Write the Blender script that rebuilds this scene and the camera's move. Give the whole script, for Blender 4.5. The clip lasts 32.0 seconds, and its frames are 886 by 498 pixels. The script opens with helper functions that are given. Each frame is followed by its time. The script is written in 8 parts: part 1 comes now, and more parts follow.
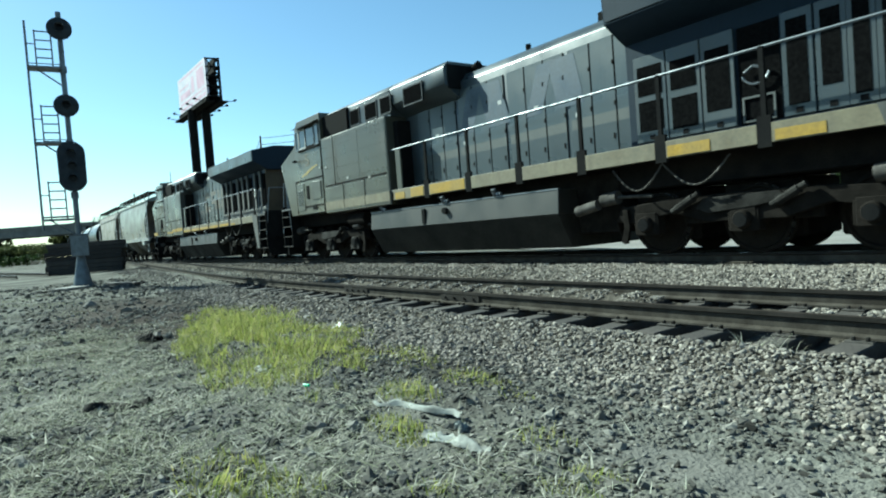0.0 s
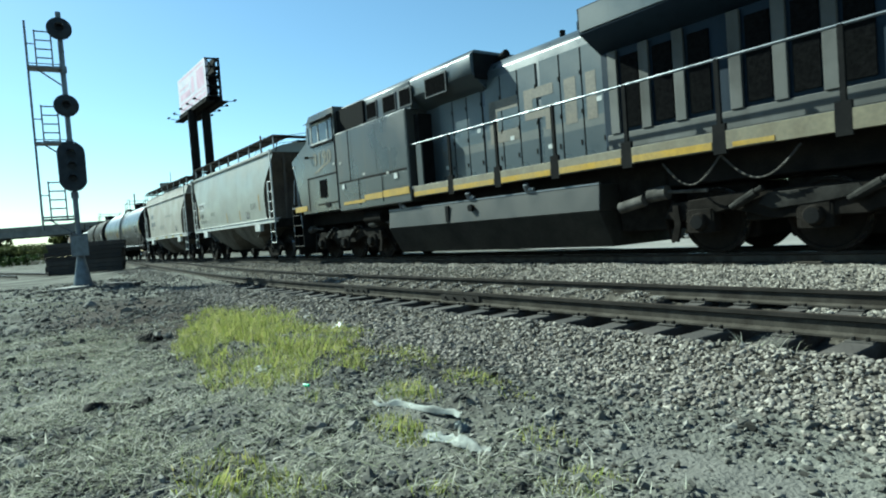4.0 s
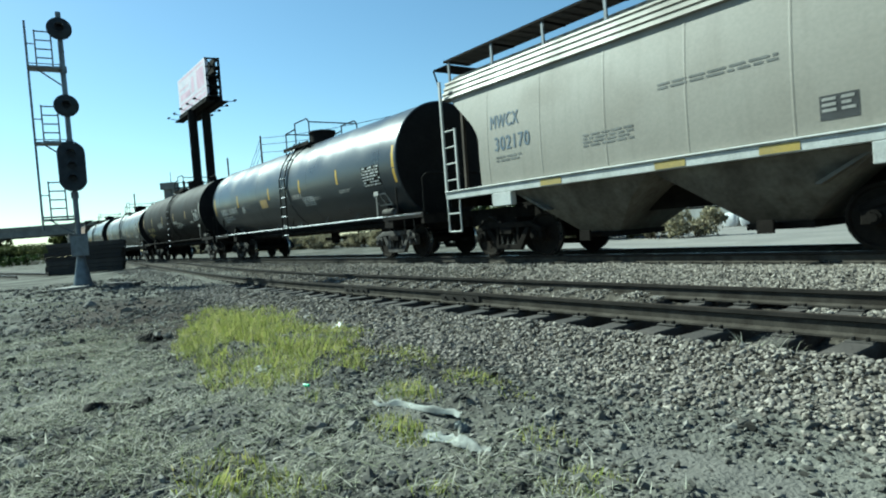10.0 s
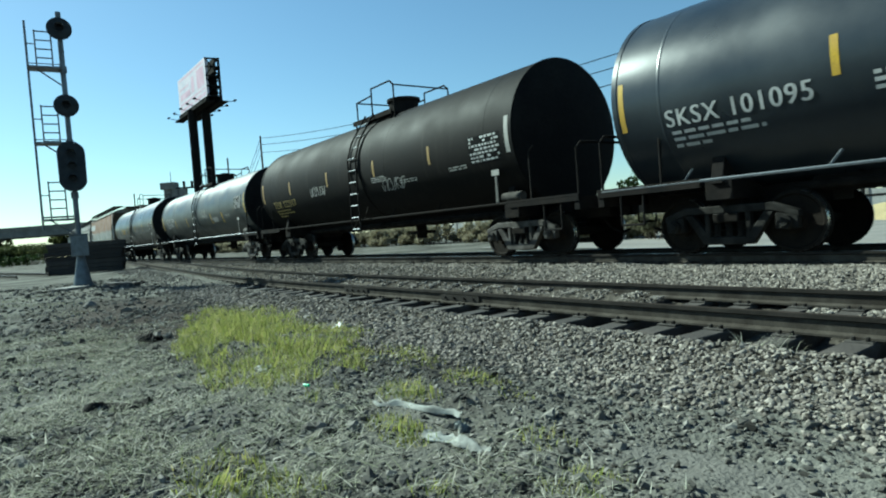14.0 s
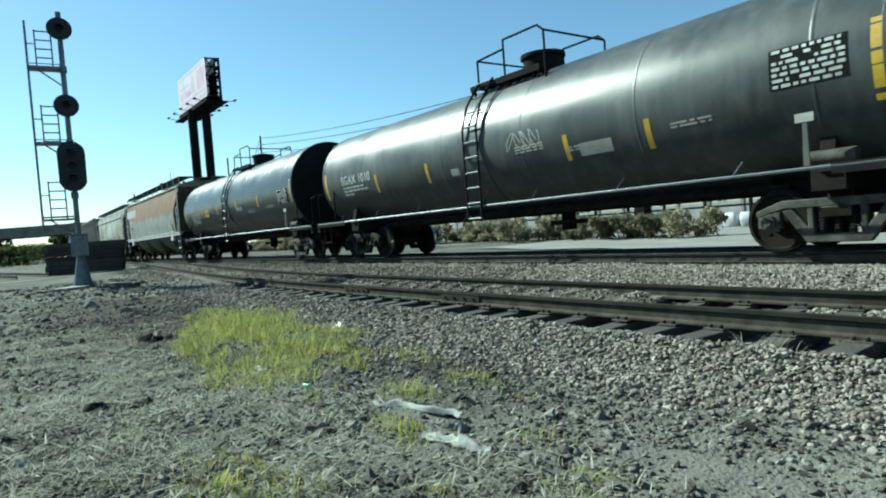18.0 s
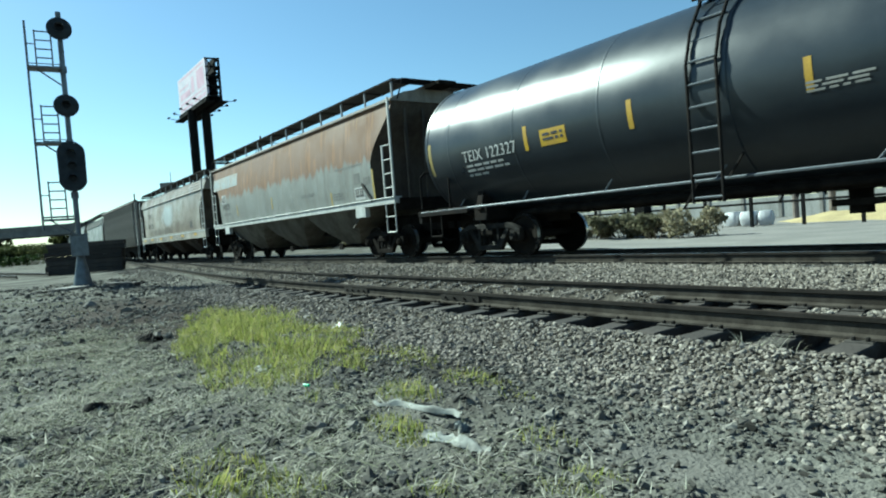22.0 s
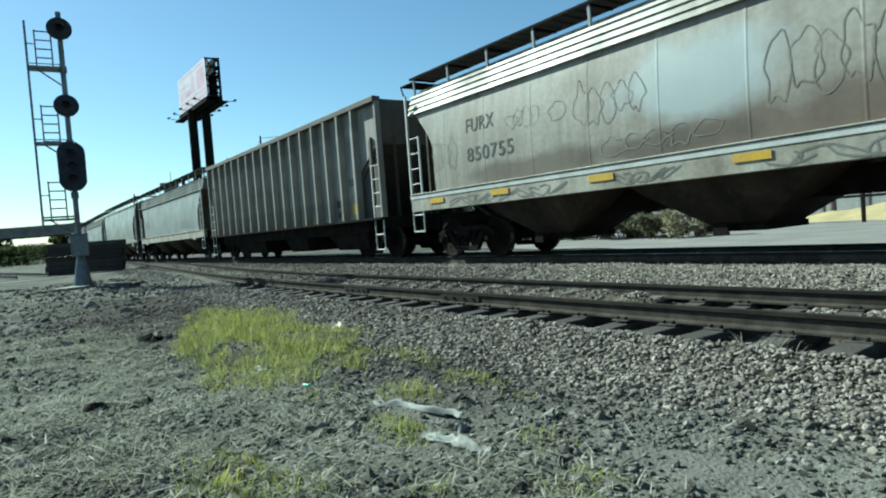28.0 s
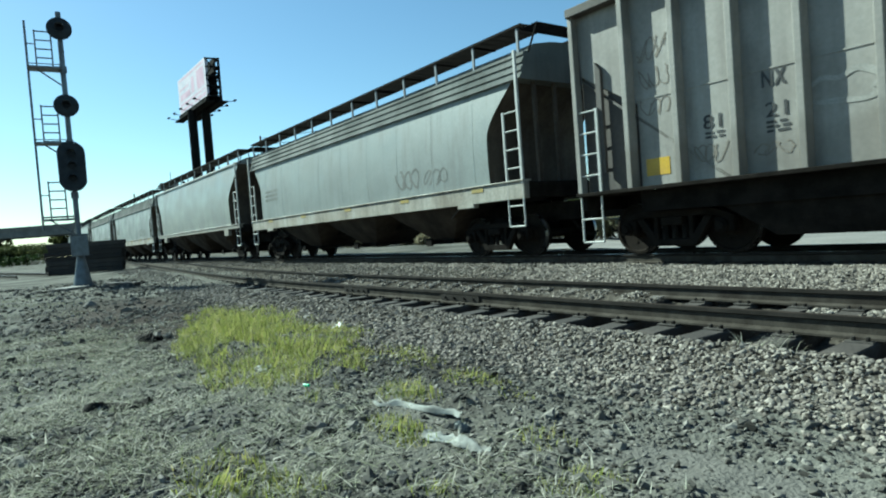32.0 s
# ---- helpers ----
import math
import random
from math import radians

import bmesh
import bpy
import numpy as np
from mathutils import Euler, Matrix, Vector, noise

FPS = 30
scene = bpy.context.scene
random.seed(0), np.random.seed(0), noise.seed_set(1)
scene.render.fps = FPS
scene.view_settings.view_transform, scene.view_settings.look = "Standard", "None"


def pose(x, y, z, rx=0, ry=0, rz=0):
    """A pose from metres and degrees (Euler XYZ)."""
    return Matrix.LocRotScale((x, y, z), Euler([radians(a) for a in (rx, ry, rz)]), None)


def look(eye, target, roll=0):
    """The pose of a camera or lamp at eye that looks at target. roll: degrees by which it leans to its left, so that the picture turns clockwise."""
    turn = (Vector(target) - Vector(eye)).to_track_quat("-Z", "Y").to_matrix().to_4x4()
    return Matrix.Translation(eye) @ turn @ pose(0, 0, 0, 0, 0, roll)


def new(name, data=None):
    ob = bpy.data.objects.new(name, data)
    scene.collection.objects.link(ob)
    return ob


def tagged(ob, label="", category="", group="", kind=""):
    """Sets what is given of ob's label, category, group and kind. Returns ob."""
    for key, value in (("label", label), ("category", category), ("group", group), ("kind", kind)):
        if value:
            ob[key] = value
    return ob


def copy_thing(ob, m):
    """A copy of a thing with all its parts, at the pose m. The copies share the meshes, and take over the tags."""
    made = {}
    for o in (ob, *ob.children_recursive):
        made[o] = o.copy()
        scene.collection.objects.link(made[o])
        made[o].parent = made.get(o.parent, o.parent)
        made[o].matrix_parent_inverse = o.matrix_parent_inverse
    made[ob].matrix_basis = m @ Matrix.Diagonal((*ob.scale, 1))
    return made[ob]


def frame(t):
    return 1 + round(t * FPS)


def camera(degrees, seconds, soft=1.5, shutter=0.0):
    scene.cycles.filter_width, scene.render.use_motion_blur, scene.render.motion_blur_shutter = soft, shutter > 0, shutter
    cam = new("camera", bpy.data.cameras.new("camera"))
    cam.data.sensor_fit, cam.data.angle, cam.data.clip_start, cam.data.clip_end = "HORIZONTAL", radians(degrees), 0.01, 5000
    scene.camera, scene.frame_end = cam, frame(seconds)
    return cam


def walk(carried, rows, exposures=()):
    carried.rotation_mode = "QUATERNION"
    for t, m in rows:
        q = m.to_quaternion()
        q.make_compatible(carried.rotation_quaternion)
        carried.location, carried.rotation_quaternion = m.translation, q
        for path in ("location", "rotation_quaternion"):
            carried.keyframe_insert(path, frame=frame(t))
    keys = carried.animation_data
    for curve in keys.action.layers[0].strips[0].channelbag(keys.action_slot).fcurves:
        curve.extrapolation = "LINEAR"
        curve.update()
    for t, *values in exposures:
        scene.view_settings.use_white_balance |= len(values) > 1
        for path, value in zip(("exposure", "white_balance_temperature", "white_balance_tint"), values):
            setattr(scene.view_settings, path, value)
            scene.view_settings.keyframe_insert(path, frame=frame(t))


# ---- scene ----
from functools import lru_cache

# World: x along the main track (the train runs towards +x), y away from the camera, z = 0 on the main rails.
cam = camera(70.8, 32.0, soft=2.0, shutter=0.1)
EYE = (0.0, 0.0, 0.738)
PATH = look(EYE, (EYE[0] - 8.0960, EYE[1] + 5.8604, EYE[2] - 0.3311), -4.347)
walk(cam, [(0, PATH), (32, PATH)], [(t, e, 5530, -18) for t, e in ((0, 1.33), (6, 1.33), (8, 1.22), (9, 1.16), (10, 1.2), (11.2, 1.07), (14.2, 1.05), (17, 1.22), (20, 1.2), (25, 1.23), (27.7, 1.07), (30, 1.13), (32, 1.18))])

# ---- light ----
SUN_ELEV, SUN_FROM = 38.0, (-2.6, -1.1)          # where the sun stands
world = bpy.data.worlds.new("sky")
scene.world = world
world.use_nodes = True
wn = world.node_tree.nodes
sky = wn.new("ShaderNodeTexSky")
sky.sky_type = "NISHITA"
sky.sun_disc = False
sky.sun_elevation = radians(SUN_ELEV)
sky.sun_rotation = math.atan2(SUN_FROM[0], SUN_FROM[1])
sky.air_density, sky.dust_density, sky.ozone_density = 1.0, 0.3, 1.8
wn["Background"].inputs["Strength"].default_value = 0.06
world.node_tree.links.new(sky.outputs["Color"], wn["Background"].inputs["Color"])
sun = new("sun", bpy.data.lights.new("sun", "SUN"))
sun.data.energy, sun.data.angle, sun.data.color = 5.0, radians(0.53), (1.0, 0.94, 0.85)
_h = math.hypot(*SUN_FROM)
_d = Vector((SUN_FROM[0] / _h, SUN_FROM[1] / _h, math.tan(radians(SUN_ELEV))))
sun.matrix_world = look(tuple(_d * 60), (0, 0, 0))


# ---- materials ----
def surface(name, col, col2=None, rough=0.6, metal=0.0, scale=3.0, fine=40.0, bump=0.15, dist=0.01,
            streak=0.0, dirt=None, dirt_amt=0.5, rand=0.0, spec=0.5, rough_var=0.15, coat=0.0, grain_amt=0.45):
    """A painted or raw surface: two colours mixed by coarse and fine noise, dirt runs, fine relief."""
    m = bpy.data.materials.new(name)
    m.use_nodes = True
    n, l = m.node_tree.nodes, m.node_tree.links
    b = n["Principled BSDF"]
    tc = n.new("ShaderNodeTexCoord")
    col2 = col2 or tuple(c * 0.75 for c in col)

    def noise_tex(sc, detail, stretch=None):
        t = n.new("ShaderNodeTexNoise")
        t.inputs["Scale"].default_value, t.inputs["Detail"].default_value = sc, detail
        if stretch:
            mp = n.new("ShaderNodeMapping")
            mp.inputs["Scale"].default_value = stretch
            l.new(tc.outputs["Object"], mp.inputs["Vector"])
            l.new(mp.outputs["Vector"], t.inputs["Vector"])
        else:
            l.new(tc.outputs["Object"], t.inputs["Vector"])
        return t.outputs["Fac"]

    def ramp(src, a, c):
        r = n.new("ShaderNodeMapRange")
        r.inputs["From Min"].default_value, r.inputs["From Max"].default_value = a, c
        l.new(src, r.inputs["Value"])
        return r.outputs["Result"]

    def mix(fac, a, c):
        x = n.new("ShaderNodeMix")
        x.data_type = "RGBA"
        l.new(fac, x.inputs["Factor"])
        for v, s in ((a, x.inputs["A"]), (c, x.inputs["B"])):
            if isinstance(v, tuple):
                s.default_value = (*v, 1)
            else:
                l.new(v, s)
        return x.outputs["Result"]

    coarse, grain = noise_tex(scale, 6), noise_tex(fine, 4)
    c = mix(ramp(coarse, 0.35, 0.65), col, col2)
    g = n.new("ShaderNodeMix")
    g.data_type, g.blend_type = "RGBA", "MULTIPLY"
    g.inputs["Factor"].default_value = grain_amt
    l.new(c, g.inputs["A"])
    gr = n.new("ShaderNodeMapRange")
    gr.inputs["From Min"].default_value, gr.inputs["From Max"].default_value = 0.3, 0.7
    gr.inputs["To Min"].default_value, gr.inputs["To Max"].default_value = 0.5, 1.15
    l.new(grain, gr.inputs["Value"])
    l.new(gr.outputs["Result"], g.inputs["B"])
    c = g.outputs["Result"]
    if streak:
        runs = ramp(noise_tex(1.0, 5, (5.0, 5.0, 0.5)), 0.62 - 0.25 * streak, 0.8)
        sc = n.new("ShaderNodeMath")
        sc.operation = "MULTIPLY"
        sc.inputs[1].default_value = dirt_amt
        l.new(runs, sc.inputs[0])
        c = mix(sc.outputs[0], c, dirt or tuple(v * 0.3 for v in col))
    if rand:
        oi = n.new("ShaderNodeObjectInfo")
        hv = n.new("ShaderNodeHueSaturation")
        rr = n.new("ShaderNodeMapRange")
        rr.inputs["To Min"].default_value, rr.inputs["To Max"].default_value = 1 - rand, 1 + rand
        l.new(oi.outputs["Random"], rr.inputs["Value"])
        l.new(rr.outputs["Result"], hv.inputs["Value"])
        l.new(c, hv.inputs["Color"])
        c = hv.outputs["Color"]
    l.new(c, b.inputs["Base Color"])
    rv = n.new("ShaderNodeMapRange")
    rv.inputs["From Min"].default_value, rv.inputs["From Max"].default_value = 0.3, 0.7
    rv.inputs["To Min"].default_value, rv.inputs["To Max"].default_value = max(0.05, rough - rough_var), min(1.0, rough + rough_var)
    l.new(coarse, rv.inputs["Value"])
    l.new(rv.outputs["Result"], b.inputs["Roughness"])
    b.inputs["Metallic"].default_value = metal
    b.inputs["Specular IOR Level"].default_value = spec
    b.inputs["Coat Weight"].default_value = coat
    if bump:
        bp = n.new("ShaderNodeBump")
        bp.inputs["Strength"].default_value, bp.inputs["Distance"].default_value = bump, dist
        l.new(grain, bp.inputs["Height"])
        l.new(bp.outputs["Normal"], b.inputs["Normal"])
    return m


def island_surface(name, cols, rough=0.9, fine=60.0, bump=0.3, thin=0.0):
    """Loose pieces joined in one mesh: each island takes its own shade."""
    m = bpy.data.materials.new(name)
    m.use_nodes = True
    n, l = m.node_tree.nodes, m.node_tree.links
    b = n["Principled BSDF"]
    g = n.new("ShaderNodeNewGeometry")
    r = n.new("ShaderNodeValToRGB")
    r.color_ramp.interpolation = "LINEAR"
    while len(r.color_ramp.elements) < len(cols):
        r.color_ramp.elements.new(0.5)
    for i, (e, c) in enumerate(zip(r.color_ramp.elements, cols)):
        e.position, e.color = i / max(1, len(cols) - 1), (*c, 1)
    l.new(g.outputs["Random Per Island"], r.inputs["Fac"])
    t = n.new("ShaderNodeTexNoise")
    t.inputs["Scale"].default_value = fine
    x = n.new("ShaderNodeMix")
    x.data_type, x.blend_type = "RGBA", "MULTIPLY"
    x.inputs["Factor"].default_value = 0.5
    l.new(r.outputs["Color"], x.inputs["A"])
    l.new(t.outputs["Fac"], x.inputs["B"])
    l.new(x.outputs["Result"], b.inputs["Base Color"])
    b.inputs["Roughness"].default_value = rough
    b.inputs["Specular IOR Level"].default_value = 0.1
    if thin:      # leaves and blades let light through
        tr = n.new("ShaderNodeBsdfTranslucent")
        mx = n.new("ShaderNodeMixShader")
        mx.inputs["Fac"].default_value = thin
        l.new(x.outputs["Result"], tr.inputs["Color"])
        l.new(b.outputs["BSDF"], mx.inputs[1])
        l.new(tr.outputs["BSDF"], mx.inputs[2])
        l.new(mx.outputs["Shader"], n["Material Output"].inputs["Surface"])
    if bump:
        bp = n.new("ShaderNodeBump")
        bp.inputs["Strength"].default_value, bp.inputs["Distance"].default_value = bump, 0.01
        l.new(t.outputs["Fac"], bp.inputs["Height"])
        l.new(bp.outputs["Normal"], b.inputs["Normal"])
    return m


def banded(name, low, high, z, soft, rough=0.75, streaks=0.35):
    """Two weathered coats that meet along a ragged line at height z."""
    m = surface(name, low, tuple(c * 0.72 for c in low), rough, scale=1.2, fine=30, streak=0.6, dirt=(0.09, 0.07, 0.05), dirt_amt=0.55)
    n, l = m.node_tree.nodes, m.node_tree.links
    b = n["Principled BSDF"]
    base = b.inputs["Base Color"].links[0].from_socket
    tc = n.new("ShaderNodeTexCoord")
    sp = n.new("ShaderNodeSeparateXYZ")
    l.new(tc.outputs["Object"], sp.inputs["Vector"])
    mp = n.new("ShaderNodeMapping")
    mp.inputs["Scale"].default_value = (2.4, 2.4, 0.3)
    l.new(tc.outputs["Object"], mp.inputs["Vector"])
    t = n.new("ShaderNodeTexNoise")
    t.inputs["Scale"].default_value, t.inputs["Detail"].default_value = 1.6, 8
    l.new(mp.outputs["Vector"], t.inputs["Vector"])
    a = n.new("ShaderNodeMath")
    a.operation = "MULTIPLY_ADD"
    a.inputs[1].default_value = 1.0
    l.new(t.outputs["Fac"], a.inputs[0])
    l.new(sp.outputs["Z"], a.inputs[2])
    r = n.new("ShaderNodeMapRange")
    r.inputs["From Min"].default_value, r.inputs["From Max"].default_value = z + 0.5 - soft, z + 0.5 + soft
    l.new(a.outputs[0], r.inputs["Value"])
    t2 = n.new("ShaderNodeTexNoise")
    t2.inputs["Scale"].default_value, t2.inputs["Detail"].default_value = 2.4, 8
    l.new(mp.outputs["Vector"], t2.inputs["Vector"])
    r2 = n.new("ShaderNodeMapRange")
    r2.inputs["From Min"].default_value, r2.inputs["From Max"].default_value = 0.55, 0.63
    l.new(t2.outputs["Fac"], r2.inputs["Value"])
    hi = n.new("ShaderNodeMix")
    hi.data_type = "RGBA"
    hi.inputs["A"].default_value, hi.inputs["B"].default_value = (*high, 1), (high[0] * 1.5, high[1] * 1.5, high[2] * 1.25, 1)
    l.new(r2.outputs["Result"], hi.inputs["Factor"])
    x = n.new("ShaderNodeMix")
    x.data_type = "RGBA"
    l.new(r.outputs["Result"], x.inputs["Factor"])
    l.new(base, x.inputs["A"])
    l.new(hi.outputs["Result"], x.inputs["B"])
    l.new(x.outputs["Result"], b.inputs["Base Color"])
    return m


MAT = {}
MAT["soil"] = surface("soil", (0.156, 0.151, 0.131), (0.062, 0.06, 0.052), 0.95, scale=0.5, fine=38, bump=0.9, dist=0.03, spec=0.04)
MAT["ballast"] = surface("ballast_fines", (0.09075, 0.08064, 0.06732), (0.04215, 0.03795, 0.03135), 0.95, scale=2.0, fine=14, bump=1.0, dist=0.06, spec=0.04)
MAT["stones"] = island_surface("crushed_stone", [(0.08, 0.072, 0.061), (0.25, 0.222, 0.19), (0.41, 0.37, 0.318), (0.145, 0.126, 0.108), (0.315, 0.285, 0.243)])
MAT["clods"] = island_surface("soil_clods", [(0.04, 0.037, 0.032), (0.1, 0.094, 0.082), (0.17, 0.16, 0.14), (0.27, 0.255, 0.225), (0.06, 0.056, 0.049)])
MAT["grass"] = island_surface("grass_blades", [(0.33, 0.38, 0.075), (0.47, 0.46, 0.13), (0.2, 0.27, 0.05), (0.56, 0.5, 0.23), (0.29, 0.34, 0.06)], 0.7, 8, 0, 0.45)
MAT["straw"] = island_surface("dry_straw", [(0.37, 0.36, 0.28), (0.56, 0.535, 0.44), (0.26, 0.26, 0.19), (0.23, 0.245, 0.15), (0.68, 0.655, 0.56)], 0.85, 8, 0, 0.25)
MAT["dull_grass"] = island_surface("dull_dry_grass", [(0.16, 0.19, 0.11), (0.3, 0.31, 0.2), (0.2, 0.22, 0.13), (0.4, 0.38, 0.27)], 0.8, 8, 0, 0.35)
MAT["rail"] = surface("rusty_rail", (0.03, 0.026, 0.023), (0.018, 0.016, 0.014), 0.8, 0.0, scale=4, fine=60, spec=0.1)
MAT["rail_dust"] = surface("dusty_rail_web", (0.07, 0.062, 0.052), (0.036, 0.031, 0.026), 0.9, scale=5, fine=50, spec=0.05)
MAT["rail_rust"] = surface("rusted_railhead", (0.036, 0.029, 0.024), (0.024, 0.02, 0.017), 0.85, scale=4, fine=60, spec=0.05)
MAT["railtop"] = surface("worn_railhead", (0.205, 0.192, 0.179), (0.128, 0.109, 0.096), 0.35, 0.8, scale=3, fine=50, bump=0.05)
MAT["tie"] = surface("creosoted_timber", (0.02478, 0.02028, 0.0171), (0.054, 0.045, 0.03828), 0.9, scale=2.5, fine=25, bump=0.5, dist=0.02, rand=0.35)
# steel, castings and wheels: shade under the train is put into near-black colours
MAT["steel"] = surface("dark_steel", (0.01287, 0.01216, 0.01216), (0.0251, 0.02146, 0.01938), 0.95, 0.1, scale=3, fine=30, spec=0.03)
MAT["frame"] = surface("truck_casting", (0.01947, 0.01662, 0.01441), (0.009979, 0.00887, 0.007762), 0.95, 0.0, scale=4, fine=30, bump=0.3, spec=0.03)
MAT["grimy"] = surface("dusty_casting", (0.0848, 0.0768, 0.06912), (0.0384, 0.03456, 0.03072), 0.85, scale=5, fine=30, bump=0.3, spec=0.2)
# darker copy of the dusty casting, with truck shade in its colour
MAT["dusty"] = surface("dusty_shaded_casting", (0.0252, 0.02296, 0.02016), (0.01232, 0.0112, 0.01008), 0.85, scale=5, fine=30, bump=0.3, spec=0.15)
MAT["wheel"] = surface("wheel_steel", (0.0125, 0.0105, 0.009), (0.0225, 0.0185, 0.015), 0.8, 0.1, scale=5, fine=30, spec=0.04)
MAT["tread"] = surface("bright_tread", (0.4, 0.38, 0.36), None, 0.3, 0.9, scale=6)
MAT["white"] = surface("white_paint", (0.472, 0.472, 0.453), (0.361, 0.361, 0.341), 0.55, streak=0.3, dirt_amt=0.35)
MAT["yellow"] = surface("yellow_reflector", (0.48, 0.307, 0.0192), (0.384, 0.23, 0.0192), 0.5, bump=0.02)
MAT["black"] = surface("flat_black", (0.00936, 0.00936, 0.009829), (0.01638, 0.01591, 0.01544), 0.95, spec=0.03)
MAT["glass"] = surface("window_glass", (0.03, 0.04, 0.045), None, 0.06, 0.0, bump=0, spec=0.9)
MAT["galv"] = surface("galvanised_steel", (0.1485, 0.162, 0.18), (0.1125, 0.1215, 0.135), 0.5, 0.5, scale=6)
MAT["concrete"] = surface("concrete", (0.214, 0.203, 0.185), (0.158, 0.152, 0.141), 0.9, scale=0.6, fine=8, streak=0.5)


def stain(m, col, cx, cy, rx, ry, amt=0.85, upright=False):
    """A blotch with a ragged outline, in plan or on an upright side."""
    n, l = m.node_tree.nodes, m.node_tree.links
    b = n["Principled BSDF"]
    base = b.inputs["Base Color"].links[0].from_socket
    tc = n.new("ShaderNodeTexCoord")
    mp = n.new("ShaderNodeMapping")
    mp.inputs["Location"].default_value = (-cx / rx, 0, -cy / ry) if upright else (-cx / rx, -cy / ry, 0)
    mp.inputs["Scale"].default_value = (1 / rx, 0, 1 / ry) if upright else (1 / rx, 1 / ry, 0)
    l.new(tc.outputs["Object"], mp.inputs["Vector"])
    ln = n.new("ShaderNodeVectorMath")
    ln.operation = "LENGTH"
    l.new(mp.outputs["Vector"], ln.inputs[0])
    t = n.new("ShaderNodeTexNoise")
    t.inputs["Scale"].default_value, t.inputs["Detail"].default_value = 1.1, 6
    l.new(tc.outputs["Object"], t.inputs["Vector"])
    a = n.new("ShaderNodeMath")
    a.operation = "MULTIPLY_ADD"
    a.inputs[1].default_value = 1.6
    l.new(t.outputs["Fac"], a.inputs[0])
    l.new(ln.outputs["Value"], a.inputs[2])
    r = n.new("ShaderNodeMapRange")
    r.inputs["From Min"].default_value, r.inputs["From Max"].default_value = 1.45, 1.95
    r.inputs["To Min"].default_value, r.inputs["To Max"].default_value = amt, 0.0
    l.new(a.outputs[0], r.inputs["Value"])
    x = n.new("ShaderNodeMix")
    x.data_type = "RGBA"
    l.new(r.outputs["Result"], x.inputs["Factor"])
    l.new(base, x.inputs["A"])
    x.inputs["B"].default_value = (*col, 1)
    l.new(x.outputs["Result"], b.inputs["Base Color"])


stain(MAT["soil"], (0.034, 0.025, 0.021), -12.5, 2.2, 4.6, 1.7)
stain(MAT["soil"], (0.03, 0.029, 0.025), -3.6, 0.2, 1.8, 0.5, 0.6)
stain(MAT["soil"], (0.03, 0.027, 0.023), -5.6, 3.0, 2.2, 0.55, 0.7)
stain(MAT["soil"], (0.13, 0.123, 0.112), -1.72, 2.72, 0.6, 0.26, 0.7)


